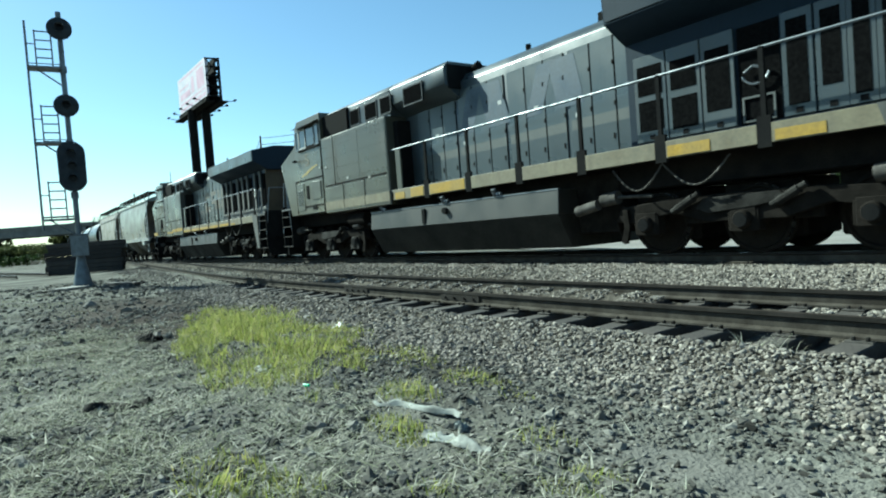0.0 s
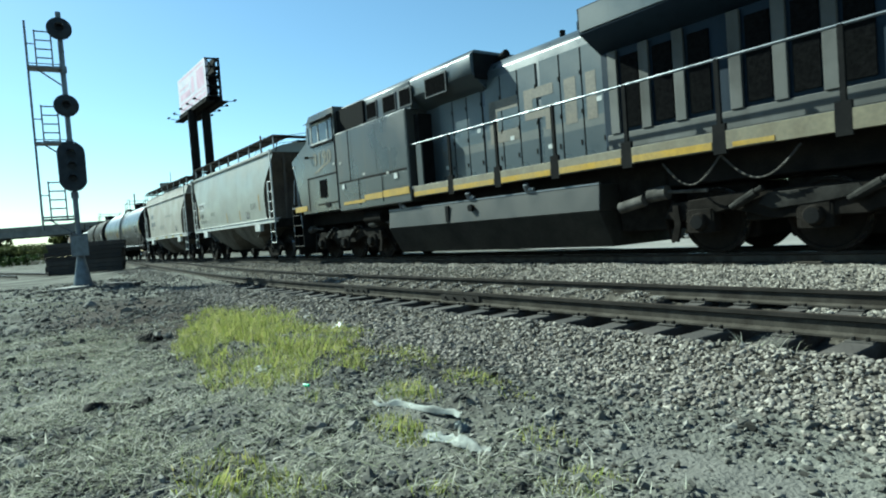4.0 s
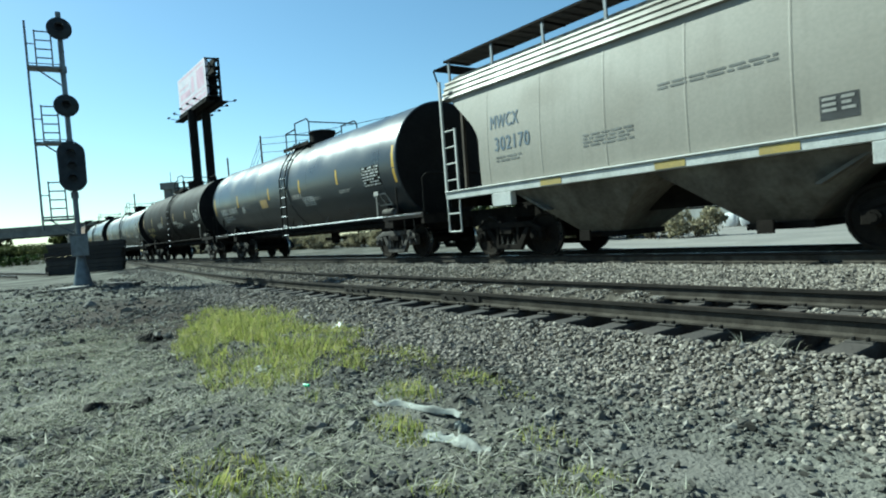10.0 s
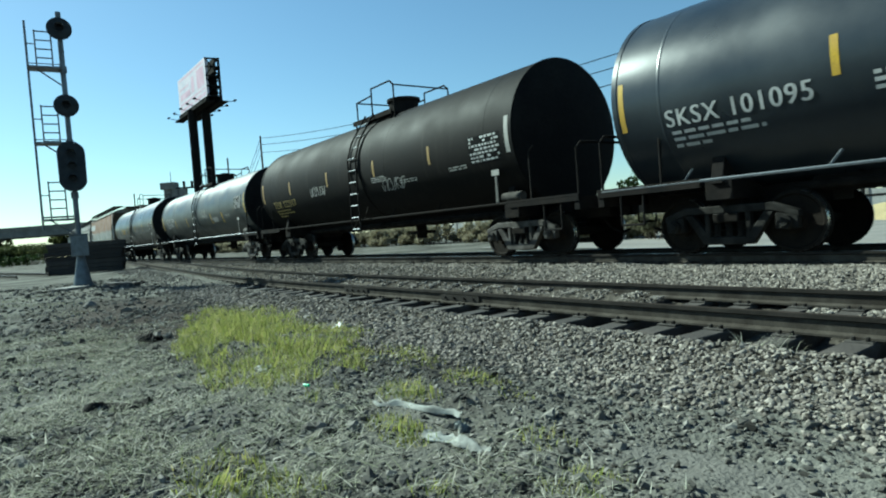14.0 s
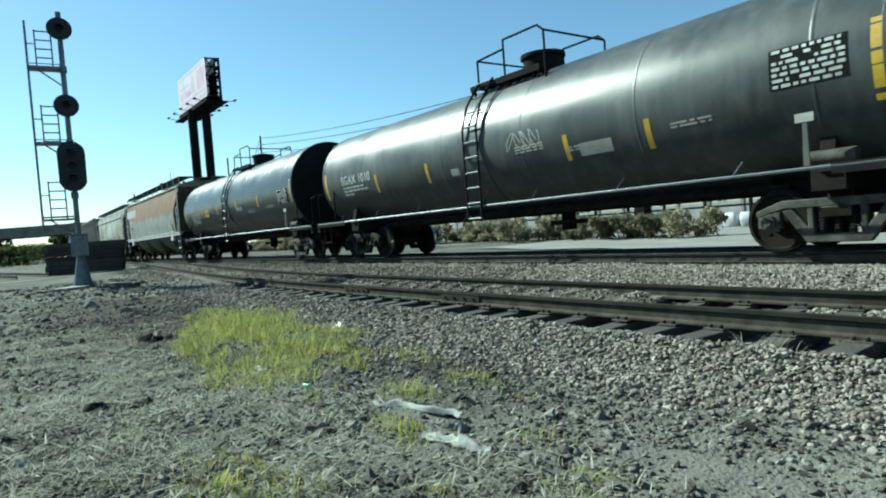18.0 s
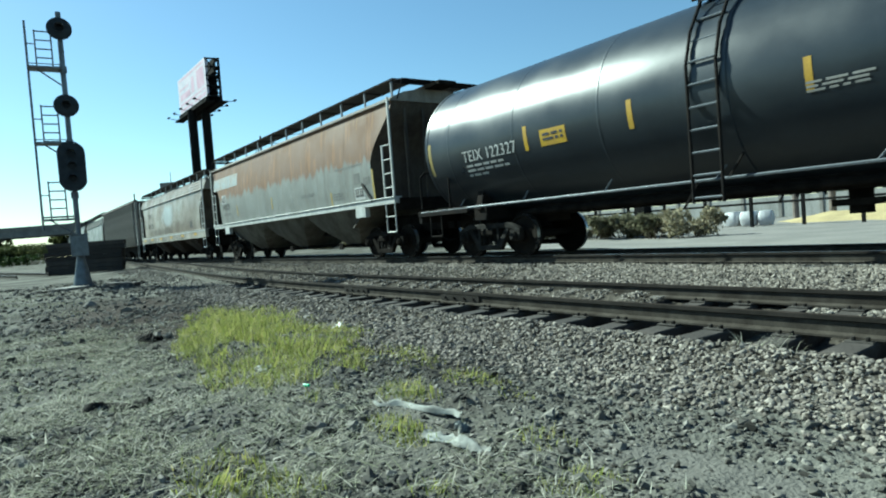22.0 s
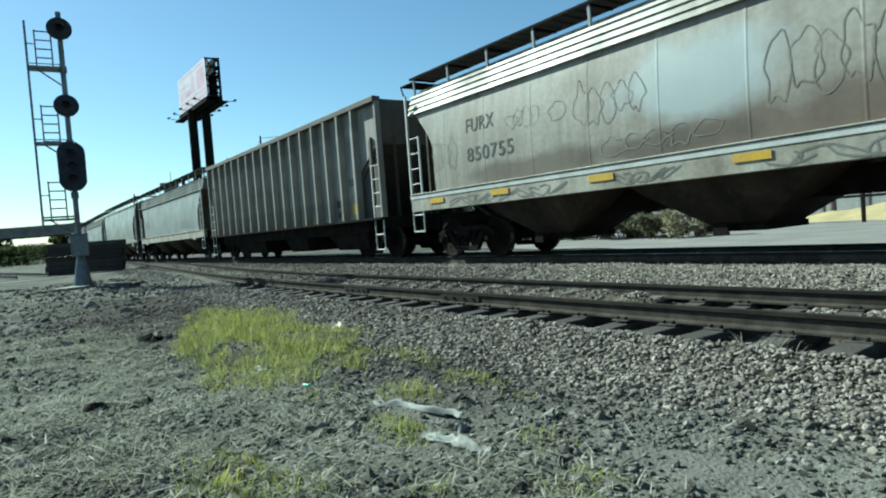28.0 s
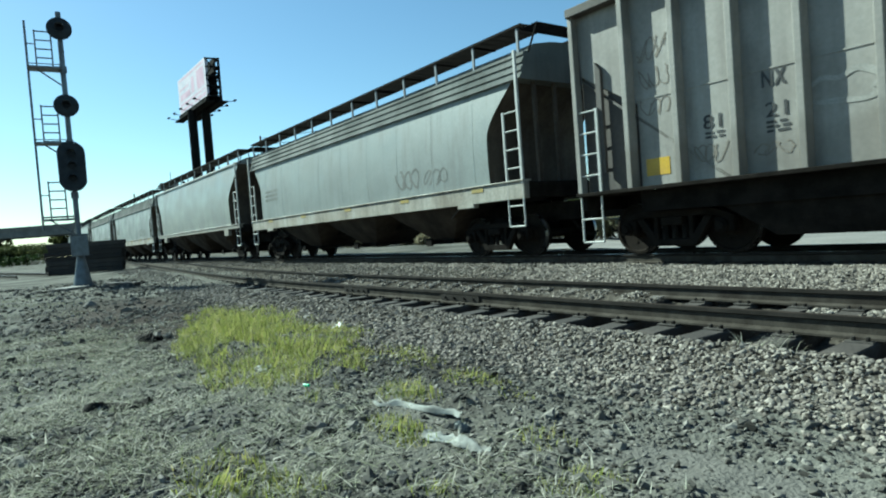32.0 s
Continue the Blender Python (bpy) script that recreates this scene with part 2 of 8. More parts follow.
# ---- mesh builder ----
class Shape:
    """Collects boxes, rods and sections into one mesh."""

    def __init__(self):
        self.v, self.f, self.i, self.mats = [], [], [], []
        self.cur = 0

    def use(self, mat):
        m = MAT[mat] if isinstance(mat, str) else mat
        if m not in self.mats:
            self.mats.append(m)
        self.cur = self.mats.index(m)
        return self

    def add(self, vs, fs):
        o = len(self.v)
        self.v += [tuple(p) for p in vs]
        self.f += [tuple(o + k for k in q) for q in fs]
        self.i += [self.cur] * len(fs)
        return self

    def box(self, x0, x1, y0, y1, z0, z1):
        vs = [(x, y, z) for x in (x0, x1) for y in (y0, y1) for z in (z0, z1)]
        return self.add(vs, [(0, 1, 3, 2), (4, 6, 7, 5), (0, 4, 5, 1), (2, 3, 7, 6), (0, 2, 6, 4), (1, 5, 7, 3)])

    def rod(self, a, b, r, n=8, r2=None):
        a, b = Vector(a), Vector(b)
        d = (b - a).normalized()
        u = d.orthogonal().normalized()
        w = d.cross(u)
        r2 = r if r2 is None else r2
        vs = []
        for k in range(n):
            t = 2 * math.pi * k / n
            e = u * math.cos(t) + w * math.sin(t)
            vs += [a + e * r, b + e * r2]
        fs = [(2 * k, 2 * ((k + 1) % n), 2 * ((k + 1) % n) + 1, 2 * k + 1) for k in range(n)]
        return self.add(vs, fs + [tuple(2 * k for k in reversed(range(n))), tuple(2 * k + 1 for k in range(n))])

    def pipe(self, pts, r, n=6):
        for a, b in zip(pts[:-1], pts[1:]):
            self.rod(a, b, r, n)
        return self

    def bar(self, a, b, w, h):
        """A flat bar from a to b: w wide level, h high."""
        a, b = Vector(a), Vector(b)
        d = (b - a).normalized()
        s = d.cross(Vector((0, 0, 1)))
        s = (s.normalized() if s.length > 1e-4 else Vector((0, 1, 0)))
        u = s.cross(d).normalized()
        vs = [p + s * i * w / 2 + u * j * h / 2 for p in (a, b) for i in (-1, 1) for j in (-1, 1)]
        return self.add(vs, [(0, 1, 3, 2), (4, 6, 7, 5), (0, 4, 5, 1), (2, 3, 7, 6), (0, 2, 6, 4), (1, 5, 7, 3)])

    def plate(self, pts, axis, d0, d1):
        """An outline in the plane across axis, from d0 to d1 thick."""
        put = {"x": lambda a, b, d: (d, a, b), "y": lambda a, b, d: (a, d, b), "z": lambda a, b, d: (a, b, d)}[axis]
        n = len(pts)
        vs = [put(a, b, d) for d in (d0, d1) for a, b in pts]
        fs = [(k, (k + 1) % n, n + (k + 1) % n, n + k) for k in range(n)]
        return self.add(vs, fs + [tuple(reversed(range(n))), tuple(range(n, 2 * n))])

    def loft(self, rings, caps=True, closed=True):
        n = len(rings[0])
        vs = [p for r in rings for p in r]
        fs = []
        for j in range(len(rings) - 1):
            for k in range(n if closed else n - 1):
                k2 = (k + 1) % n
                fs.append((j * n + k, j * n + k2, (j + 1) * n + k2, (j + 1) * n + k))
        if caps:
            fs += [tuple(reversed(range(n))), tuple((len(rings) - 1) * n + k for k in range(n))]
        return self.add(vs, fs)

    def mesh(self, name, bevel=0.0, sharp=35, fix=True):
        me = bpy.data.meshes.new(name)
        me.from_pydata([tuple(p) for p in self.v], [], self.f)
        for m in self.mats or [MAT["steel"]]:
            me.materials.append(m)
        me.polygons.foreach_set("material_index", self.i)
        if fix or bevel:
            bm = bmesh.new()
            bm.from_mesh(me)
            bmesh.ops.recalc_face_normals(bm, faces=bm.faces)
            if bevel:
                es = [e for e in bm.edges if e.is_manifold and e.calc_face_angle(0) > 0.6]
                bmesh.ops.bevel(bm, geom=es, offset=bevel, segments=1, affect="EDGES", clamp_overlap=True)
            bm.to_mesh(me)
            bm.free()
        me.polygons.foreach_set("use_smooth", [True] * len(me.polygons))
        me.set_sharp_from_angle(angle=radians(sharp))
        return me


def part(name, shape, parent, label="", bevel=0.0, sharp=35, at=None):
    me = shape if isinstance(shape, bpy.types.Mesh) else shape.mesh(name, bevel, sharp)
    ob = new(name, me)
    ob.parent = parent
    if at is not None:
        ob.matrix_basis = at
    return tagged(ob, label)


def thing(name, label, category, group="", kind="", at=None, shape=None, bevel=0.0):
    ob = new(name, shape.mesh(name, bevel) if shape else None)
    if at is not None:
        ob.matrix_basis = at
    return tagged(ob, label, category, group, kind)


def S(mat):
    return Shape().use(mat)


@lru_cache(None)
def letters(text, size):
    """The outline of a line of text, as flat triangles in x and z, centred."""
    cu = bpy.data.curves.new("letters", "FONT")
    cu.body, cu.size, cu.align_x = text, size, "LEFT"
    cu.space_character = 1.12
    ob = bpy.data.objects.new("letters", cu)
    scene.collection.objects.link(ob)
    bpy.context.view_layer.update()
    me = ob.evaluated_get(bpy.context.evaluated_depsgraph_get()).to_mesh()
    vs = [tuple(v.co) for v in me.vertices]
    fs = [tuple(p.vertices) for p in me.polygons]
    ob.to_mesh_clear()
    bpy.data.objects.remove(ob)
    bpy.data.curves.remove(cu)
    return vs, fs


def lettering(shape, text, x, z, size, skin, bold=1.0, wide=1.0, lift=0.006):
    """Letters laid on the camera side of a body; skin(x, z) gives the body's y there."""
    vs, fs = letters(text, size)
    return shape.add([(x + a * wide, skin(x + a * wide, z + b) - lift, z + b) for a, b, _ in vs], fs)


def fit_text(shape, text, x0, x1, z, cap, skin, lift=0.006):
    """Letters stretched to run from x0 to x1, with the given cap height."""
    vs, fs = letters(text, 1.0)
    a0, a1 = min(v[0] for v in vs), max(v[0] for v in vs)
    b0, b1 = min(v[1] for v in vs), max(v[1] for v in vs)
    put = [(x0 + (v[0] - a0) / (a1 - a0) * (x1 - x0), z + (v[1] - b0) / (b1 - b0) * cap) for v in vs]
    for k in (-1, 0, 1):
        d = k * cap * 0.03
        shape.add([(x + d, skin(x, q) - lift - 0.0012 * (k + 1), q) for x, q in put], fs)
    return shape


def panel_on(shape, x0, x1, z0, z1, skin, lift=0.004, n=4, slant=0.0):
    """A thin sheet laid on the camera side of a body."""
    vs, fs = [], []
    for j in range(n + 1):
        z = z0 + (z1 - z0) * j / n
        for x in (x0, x1):
            vs.append((x + slant * (z - z0), skin(x, z) - lift, z))
    for j in range(n):
        fs.append((2 * j, 2 * j + 1, 2 * j + 3, 2 * j + 2))
    return shape.add(vs, fs)


def small_print(shape, x0, x1, z, lines, skin, h=0.05, seed=1, lift=0.006):
    """Writing too small to read: short bars of its size."""
    rnd = random.Random(seed)
    for k in range(lines):
        x = x0
        zz = z - k * h * 1.8
        while x < x1 - 0.05:
            w = min(rnd.uniform(0.08, 0.3), x1 - x)
            panel_on(shape, x, x + w, zz, zz + h, skin, lift, 1)
            x += w + 0.05
    return shape


# ---- the line of the tracks ----
MAIN_Y = 10.34
BEND_X, BEND_R = -55.0, 1040.0


def main_at(s):
    """The point of the main track's centre line and its heading, s metres along it (s = x where it is straight)."""
    if s >= BEND_X:
        return Vector((s, MAIN_Y, 0)), 0.0
    a = (BEND_X - s) / BEND_R
    return Vector((BEND_X - BEND_R * math.sin(a), MAIN_Y + BEND_R * (1 - math.cos(a)), 0)), -a


def siding_at(x):
    d = -16.0 - x
    off = 0.088 * (d + math.sqrt(d * d + 9)) / 2 if x > -70 else 0.088 * 54
    return 6.22 + off - 0.02, -0.2 + 0.2 * min(1, max(0, (-22 - x) / 38))


def smooth(a, b, x):
    t = min(1, max(0, (x - a) / (b - a)))
    return t * t * (3 - 2 * t)


def soil_z(x, y):
    z = -0.5 + 0.2 * smooth(-10, -26, x) + 0.2 * smooth(11, 14, y)
    z += 0.03 * noise.noise((x * 0.5, y * 0.5, 0)) + 0.02 * noise.noise((x * 1.7, y * 1.7, 3))
    if -14 < x < 2 and -3 < y < 6:
        z += 0.024 * noise.noise((x * 4.5, y * 4.5, 8)) + 0.02 * abs(noise.noise((x * 11, y * 11, 5))) - 0.006
    return z


def bare_crib(x, y):
    """The stretch between the siding rails where the ties lie open."""
    return -4.75 < x < -2.75 - 0.5 * (y - 6.2) and 5.5 < y < 6.93


def bed_z(x, y):
    """Height of the ballast beds over the soil, or a low value where there is none."""
    my = main_at(x)[0].y
    d = abs(y - my)
    zm = -0.2 - 0.36 * max(0, d - 1.75) / 1.3
    sy, sz = siding_at(x)
    d2 = abs(y - sy)
    zs = sz - 0.2 - (0.42 if y < sy else 0.3) * max(0, d2 - 1.15) / 1.8
    if y < sy:
        zs = sz - 0.2 - 0.26 * smooth(0.45, 0.66, d2) * (1 - smooth(1.12, 1.36, d2)) - 0.34 * max(0, d2 - 1.45) / 1.6
    if x < -64:
        zs = -9
    if bare_crib(x, y):
        zs -= 0.09
    elif -30 < x < -4.75 and 0.2 < y - sy < 0.7:
        zs += 0.085 * smooth(0.2, 0.5, y - sy)
    return max(zm, zs) + 0.025 * noise.noise((x * 1.3, y * 1.3, 7)) + 0.018 * noise.noise((x * 4, y * 4, 2))


# ---- ground, beds and tracks ----
def spaced(lo, hi, near_lo, near_hi, step, grow=1.25):
    out = list(np.arange(near_lo, near_hi + 1e-6, step))
    d, x = step, near_lo
    while x > lo:
        d *= grow
        x -= d
        out.insert(0, max(x, lo))
    d, x = step, near_hi
    while x < hi:
        d *= grow
        x += d
        out.append(min(x, hi))
    return out


def sheet(name, xs, ys, height, mat, sharp=180):
    vs = [(x, y, height(x, y)) for x in xs for y in ys]
    n = len(ys)
    fs = [(i * n + j, (i + 1) * n + j, (i + 1) * n + j + 1, i * n + j + 1) for i in range(len(xs) - 1) for j in range(n - 1)]
    s = S(mat)
    s.v, s.f, s.i = vs, fs, [0] * len(fs)
    return new(name, s.mesh(name, 0, sharp, fix=False))


ground = sheet("ground", spaced(-2500, 2500, -10.5, 0.2, 0.05), spaced(-2500, 2500, -1.2, 4.6, 0.05), lambda x, y: soil_z(x, y) - 0.02, "soil")
tagged(ground, "bare dark soil with dry straw and weeds beside the railway", "ground", kind="structure")


def bed_sheet():
    xs = spaced(-330, 60, -34, 6, 0.22, 1.12)
    s = S("ballast")
    rows = []
    for x in xs:
        my = main_at(x)[0].y
        sy = siding_at(x)[0]
        lo = (sy if x > -60 else my) - 3.6 + 0.4 * noise.noise((x * 0.7, 5, 5))
        rows.append([(x, lo + (my + 3.4 - lo) * j / 40.0) for j in range(41)])
    s.v = [(x, y, max(bed_z(x, y), soil_z(x, y) - 0.06)) for r in rows for x, y in r]
    s.f = [(i * 41 + j, (i + 1) * 41 + j, (i + 1) * 41 + j + 1, i * 41 + j + 1) for i in range(len(xs) - 1) for j in range(40)]
    s.i = [0] * len(s.f)
    return new("ballast_bed", s.mesh("ballast_bed", 0, 180, fix=False))


tagged(bed_sheet(), "grey crushed-stone ballast bed under the railway tracks", "ballast", kind="structure")

HEAD = [(-0.037, 0.0), (0.037, 0.0), (0.037, -0.035), (0.012, -0.048), (0.01, -0.135), (0.07, -0.152), (0.07, -0.17),
        (-0.07, -0.17), (-0.07, -0.152), (-0.01, -0.135), (-0.012, -0.048), (-0.037, -0.035)]


def rail(points, top="railtop"):
    """A rail along points (x, y, z of the head's top); the head's top is bright."""
    rings = []
    for k, q in enumerate(points):
        a, b = Vector(points[max(0, k - 1)]), Vector(points[min(len(points) - 1, k + 1)])
        d = (b - a).normalized()
        side = Vector((-d.y, d.x, 0)).normalized()
        rings.append([Vector(q) + side * u + Vector((0, 0, w)) for u, w in HEAD])
    s = S("rail").loft(rings)
    s.use(top).use("rail_dust")
    for k in range(len(s.f)):
        q = s.f[k]
        zs = [HEAD[i % 12][1] for i in q]
        if len(q) == 4 and min(zs) > -0.001:
            s.i[k] = s.mats.index(MAT[top])
        elif len(q) == 4 and max(zs) < -0.04:
            s.i[k] = s.mats.index(MAT["rail_dust"])
    return s


TIE = S("tie").box(-0.115, 0.115, -1.3, 1.3, -0.18, 0).mesh("tie", 0.012)
PLATE = S("grimy").box(-0.1, 0.1, -0.16, 0.16, 0, 0.014)
for _a in (-0.05, 0.05):
    for _b in (-0.11, 0.11):
        PLATE.use("rail").box(_a - 0.012, _a + 0.012, _b - 0.02, _b + 0.02, 0.0, 0.045)
PLATE = PLATE.mesh("tie_plate", 0.003)

main_track = thing("main_track", "main railway track with bright steel rails on dark timber ties", "railway track", kind="structure")
for _o in (-0.755, 0.755):
    _pts = []
    for _s in spaced(-330, 60, -54, 6, 6.0, 1.05):
        _p, _a = main_at(_s)
        _pts.append(_p + Vector((math.sin(_a) * -_o, math.cos(_a) * _o, 0)))
    part("rail", rail(_pts), main_track, "worn steel rail with a bright head")
rnd = random.Random(4)
_x = 4.0
while _x > -75:
    _p, _a = main_at(_x)
    _t = part("tie", TIE, main_track, at=pose(_p.x, _p.y, -0.185, 0, 0, math.degrees(_a) + rnd.uniform(-1.2, 1.2)))
    if _x > -40:
        part("tie_plate", PLATE, main_track, at=pose(_p.x, _p.y - 0.755, -0.184))
    _x -= 0.53

siding = thing("siding_track", "rusty siding track on weathered exposed timber ties", "railway track", kind="structure")


def siding_dir(x):
    return math.atan2(siding_at(x - 0.2)[0] - siding_at(x + 0.2)[0], -0.4) - math.pi


for _o in (-0.755, 0.755):
    _pts = []
    _x = 4.0
    while _x > (-52 if _o > 0 else -60):
        _y, _z = siding_at(_x)
        _a = siding_dir(_x)
        _pts.append(Vector((_x - math.sin(_a) * _o, _y + math.cos(_a) * _o, _z)))
        _x -= 1.0
    part("rail", rail(_pts, "rail_rust"), siding, "rust-brown steel rail")
_x, _k = 3.0, 0
while _x > -44:
    _y, _z = siding_at(_x)
    _a = math.degrees(siding_dir(_x)) + rnd.uniform(-2.5, 2.5)
    part("tie", TIE, siding, at=pose(_x, _y + rnd.uniform(-0.09, 0.09), _z - 0.185 + rnd.uniform(-0.012, 0.004), rnd.uniform(-1, 1), 0, _a))
    for _o in (-0.755, 0.755):
        part("tie_plate", PLATE, siding, at=pose(_x - math.sin(radians(_a)) * _o, _y + _o, _z - 0.184, 0, 0, _a))
    _x -= 0.56
# joint bars on the near rail
for _jx in (-7.2, -10.4):
    _y, _z = siding_at(_jx)
    _j = S("rail").box(-0.45, 0.45, -0.035, -0.012, -0.135, -0.045)
    for _b in (-0.33, -0.12, 0.12, 0.33):
        _j.rod((_b, -0.035, -0.09), (_b, -0.065, -0.09), 0.02, 6)
    part("joint_bar", _j, siding, at=pose(_jx, _y - 0.755, _z, 0, 0, math.degrees(siding_dir(_jx))))

# a further track that leaves to the side, beyond the stack of timber
far_track = thing("branch_track", "rusty branch track curving away over bare ground", "railway track", kind="structure")
for _o in (-0.75, 0.75):
    part("rail", rail([Vector((-44 - 2.2 * k, 1.6 + _o - 0.035 * k * k * 0.3 - 0.25 * k, -0.1)) for k in range(-1, 24)]), far_track, "rust-brown rail")


# ---- loose stones, clods, straw and grass: nobody could count them ----
def rocks(name, places, sizes, mat, seed):
    rng = np.random.default_rng(seed)
    t = (1 + 5 ** 0.5) / 2
    base = np.array([(-1, t, 0), (1, t, 0), (-1, -t, 0), (1, -t, 0), (0, -1, t), (0, 1, t), (0, -1, -t), (0, 1, -t), (t, 0, -1), (t, 0, 1), (-t, 0, -1), (-t, 0, 1)]) / 1.9
    tri = np.array([(0, 11, 5), (0, 5, 1), (0, 1, 7), (0, 7, 10), (0, 10, 11), (1, 5, 9), (5, 11, 4), (11, 10, 2), (10, 7, 6), (7, 1, 8),
                    (3, 9, 4), (3, 4, 2), (3, 2, 6), (3, 6, 8), (3, 8, 9), (4, 9, 5), (2, 4, 11), (6, 2, 10), (8, 6, 7), (9, 8, 1)])
    n = len(places)
    q = rng.normal(size=(n, 4))
    q /= np.linalg.norm(q, axis=1)[:, None]
    w, x, y, z = q.T
    rot = np.array([[1 - 2 * (y * y + z * z), 2 * (x * y - z * w), 2 * (x * z + y * w)],
                    [2 * (x * y + z * w), 1 - 2 * (x * x + z * z), 2 * (y * z - x * w)],
                    [2 * (x * z - y * w), 2 * (y * z + x * w), 1 - 2 * (x * x + y * y)]]).transpose(2, 0, 1)
    shape = base[None] * rng.uniform(0.5, 1.3, (n, 12, 3)) * rng.uniform(0.42, 1.3, (n, 1, 3))
    v = np.einsum("nij,nkj->nki", rot, shape) * np.asarray(sizes)[:, None, None]
    v[:, :, 2] *= 0.8
    v += np.asarray(places)[:, None, :]
    f = (tri[None] + 12 * np.arange(n)[:, None, None]).reshape(-1, 3)
    me = bpy.data.meshes.new(name)
    me.vertices.add(n * 12)
    me.vertices.foreach_set("co", v.reshape(-1))
    me.loops.add(len(f) * 3)
    me.loops.foreach_set("vertex_index", f.reshape(-1).astype(np.int32))
    me.polygons.add(len(f))
    me.polygons.foreach_set("loop_start", np.arange(0, len(f) * 3, 3, dtype=np.int32))
    me.polygons.foreach_set("use_smooth", [False] * len(f))
    me.update(calc_edges=True)
    me.materials.append(MAT[mat])
    return new(name, me)


def blades(name, roots, heights, widths, lean, mat, seed, flat=0.0):
    """Thin three-joint blades, each its own island."""
    rng = np.random.default_rng(seed)
    n = len(roots)
    roots = np.asarray(roots)
    az = rng.uniform(0, 2 * np.pi, n)
    out = np.stack([np.cos(az), np.sin(az), np.zeros(n)], 1)
    side = np.stack([-np.sin(az), np.cos(az), np.zeros(n)], 1)
    vs = np.zeros((n, 7, 3))
    ln = np.asarray(lean) * rng.uniform(0.4, 1.5, n)
    hh, ww = np.asarray(heights), np.asarray(widths)
    for k, (u, c) in enumerate(((0, 1.0), (0.35, 0.9), (0.7, 0.6))):
        c0 = roots + np.array([0, 0, 1]) * (hh * u * (1 - flat))[:, None] + out * (hh * ln * u ** 1.6)[:, None]
        vs[:, 2 * k] = c0 - side * (ww * c / 2)[:, None]
        vs[:, 2 * k + 1] = c0 + side * (ww * c / 2)[:, None]
    vs[:, 6] = roots + np.array([0, 0, 1]) * (hh * 0.95 * (1 - flat))[:, None] + out * (hh * ln)[:, None]
    tri = np.array([(0, 1, 3), (0, 3, 2), (2, 3, 5), (2, 5, 4), (4, 5, 6)])
    f = (tri[None] + 7 * np.arange(n)[:, None, None]).reshape(-1, 3)
    me = bpy.data.meshes.new(name)
    me.vertices.add(n * 7)
    me.vertices.foreach_set("co", vs.reshape(-1))
    me.loops.add(len(f) * 3)
    me.loops.foreach_set("vertex_index", f.reshape(-1).astype(np.int32))
    me.polygons.add(len(f))
    me.polygons.foreach_set("loop_start", np.arange(0, len(f) * 3, 3, dtype=np.int32))
    me.update(calc_edges=True)
    me.materials.append(MAT[mat])
    return new(name, me)


def scatter(n, x0, x1, y0, y1, keep, seed):
    rng = np.random.default_rng(seed)
    out = []
    for x, y, k in zip(rng.uniform(x0, x1, n), rng.uniform(y0, y1, n), rng.uniform(0, 1, n)):
        if k < keep(x, y):
            out.append((x, y))
    return out


def bed_keep(x, y):
    """How thick the stones lie: full on the beds, thinning out over the soil."""
    sy = siding_at(x)[0]
    edge = sy - 2.3 + 0.35 * noise.noise((x * 0.8, y * 0.8, 1))
    k = smooth(edge - 0.9, edge + 0.25, y)
    d = abs(y - sy)
    if abs(d - 0.755) < 0.09:
        k = 0
    if 0.5 < sy - y < 1.18:
        k *= 0.06
    if bare_crib(x, y):
        k = 0
    return k


def top_z(x, y):
    return max(bed_z(x, y), soil_z(x, y) - 0.02)


def lay_stones():
    pts = scatter(66000, -7, 0.6, 2.4, 9.4, bed_keep, 1) + scatter(27000, -18, -7, 3.2, 9.5, bed_keep, 2) + scatter(9000, -40, -18, 3.4, 10, bed_keep, 3) + scatter(20000, -9, 1, 7.1, 9.5, bed_keep, 35) + scatter(6000, 0.6, 7, 2.4, 9.4, bed_keep, 31)
    rng = np.random.default_rng(9)
    size = [(0.011 + 0.021 * rng.uniform() ** 1.4) if p[0] > -7 else rng.uniform(0.018, 0.04) for p in pts]
    pl = []
    for (x, y), s in zip(pts, size):
        sy, sz = siding_at(x)
        z = top_z(x, y)
        on_tie = abs(((3.0 - x + 0.28) % 0.56) - 0.28) < 0.14 and -1.08 < y - sy < 1.3
        pl.append((x, y, z + s * (0.1 if on_tie else 0.45) - (0.03 if on_tie else 0)))
    tagged(rocks("ballast_stones", pl, size, "stones", 5), "loose pale grey crushed ballast stones", "gravel", kind="stuff")
    lumps = lambda x, y: (0.2 if math.hypot((x + 1.72) / 0.45, (y - 2.72) / 0.2) < 1 else 1.0) * (1 - bed_keep(x, y) * 0.8) * (0.35 + 0.65 * smooth(-0.35, 0.25, noise.noise((x * 1.1, y * 1.1, 12))))
    pts = scatter(30000, -6, -0.6, -0.3, 4.4, lumps, 6) + scatter(9000, -14, -6, -1, 4.4, lumps, 16) + scatter(8000, -28, -12, -3.5, 4.4, lumps, 7) + scatter(2600, -0.6, 6, -5, 4.4, lumps, 32) + scatter(2600, -9, -0.6, -6, -0.3, lumps, 33)
    size = (0.006 + 0.022 * rng.uniform(0, 1, len(pts)) ** 1.6) * np.where(rng.uniform(0, 1, len(pts)) < 0.06, 2.0, 1.0)
    far = np.array([p[0] for p in pts])
    size = size * np.where(far < -7, 1.5, 1.0) * np.where(far < -14, 1.5, 1.0)
    pl = [(x, y, soil_z(x, y) - 0.02 + s * 0.1) for (x, y), s in zip(pts, size)]
    tagged(rocks("soil_clods", pl, size, "clods", 8), "dark crumbly soil clods and pebbles", "soil", kind="stuff")


lay_stones()


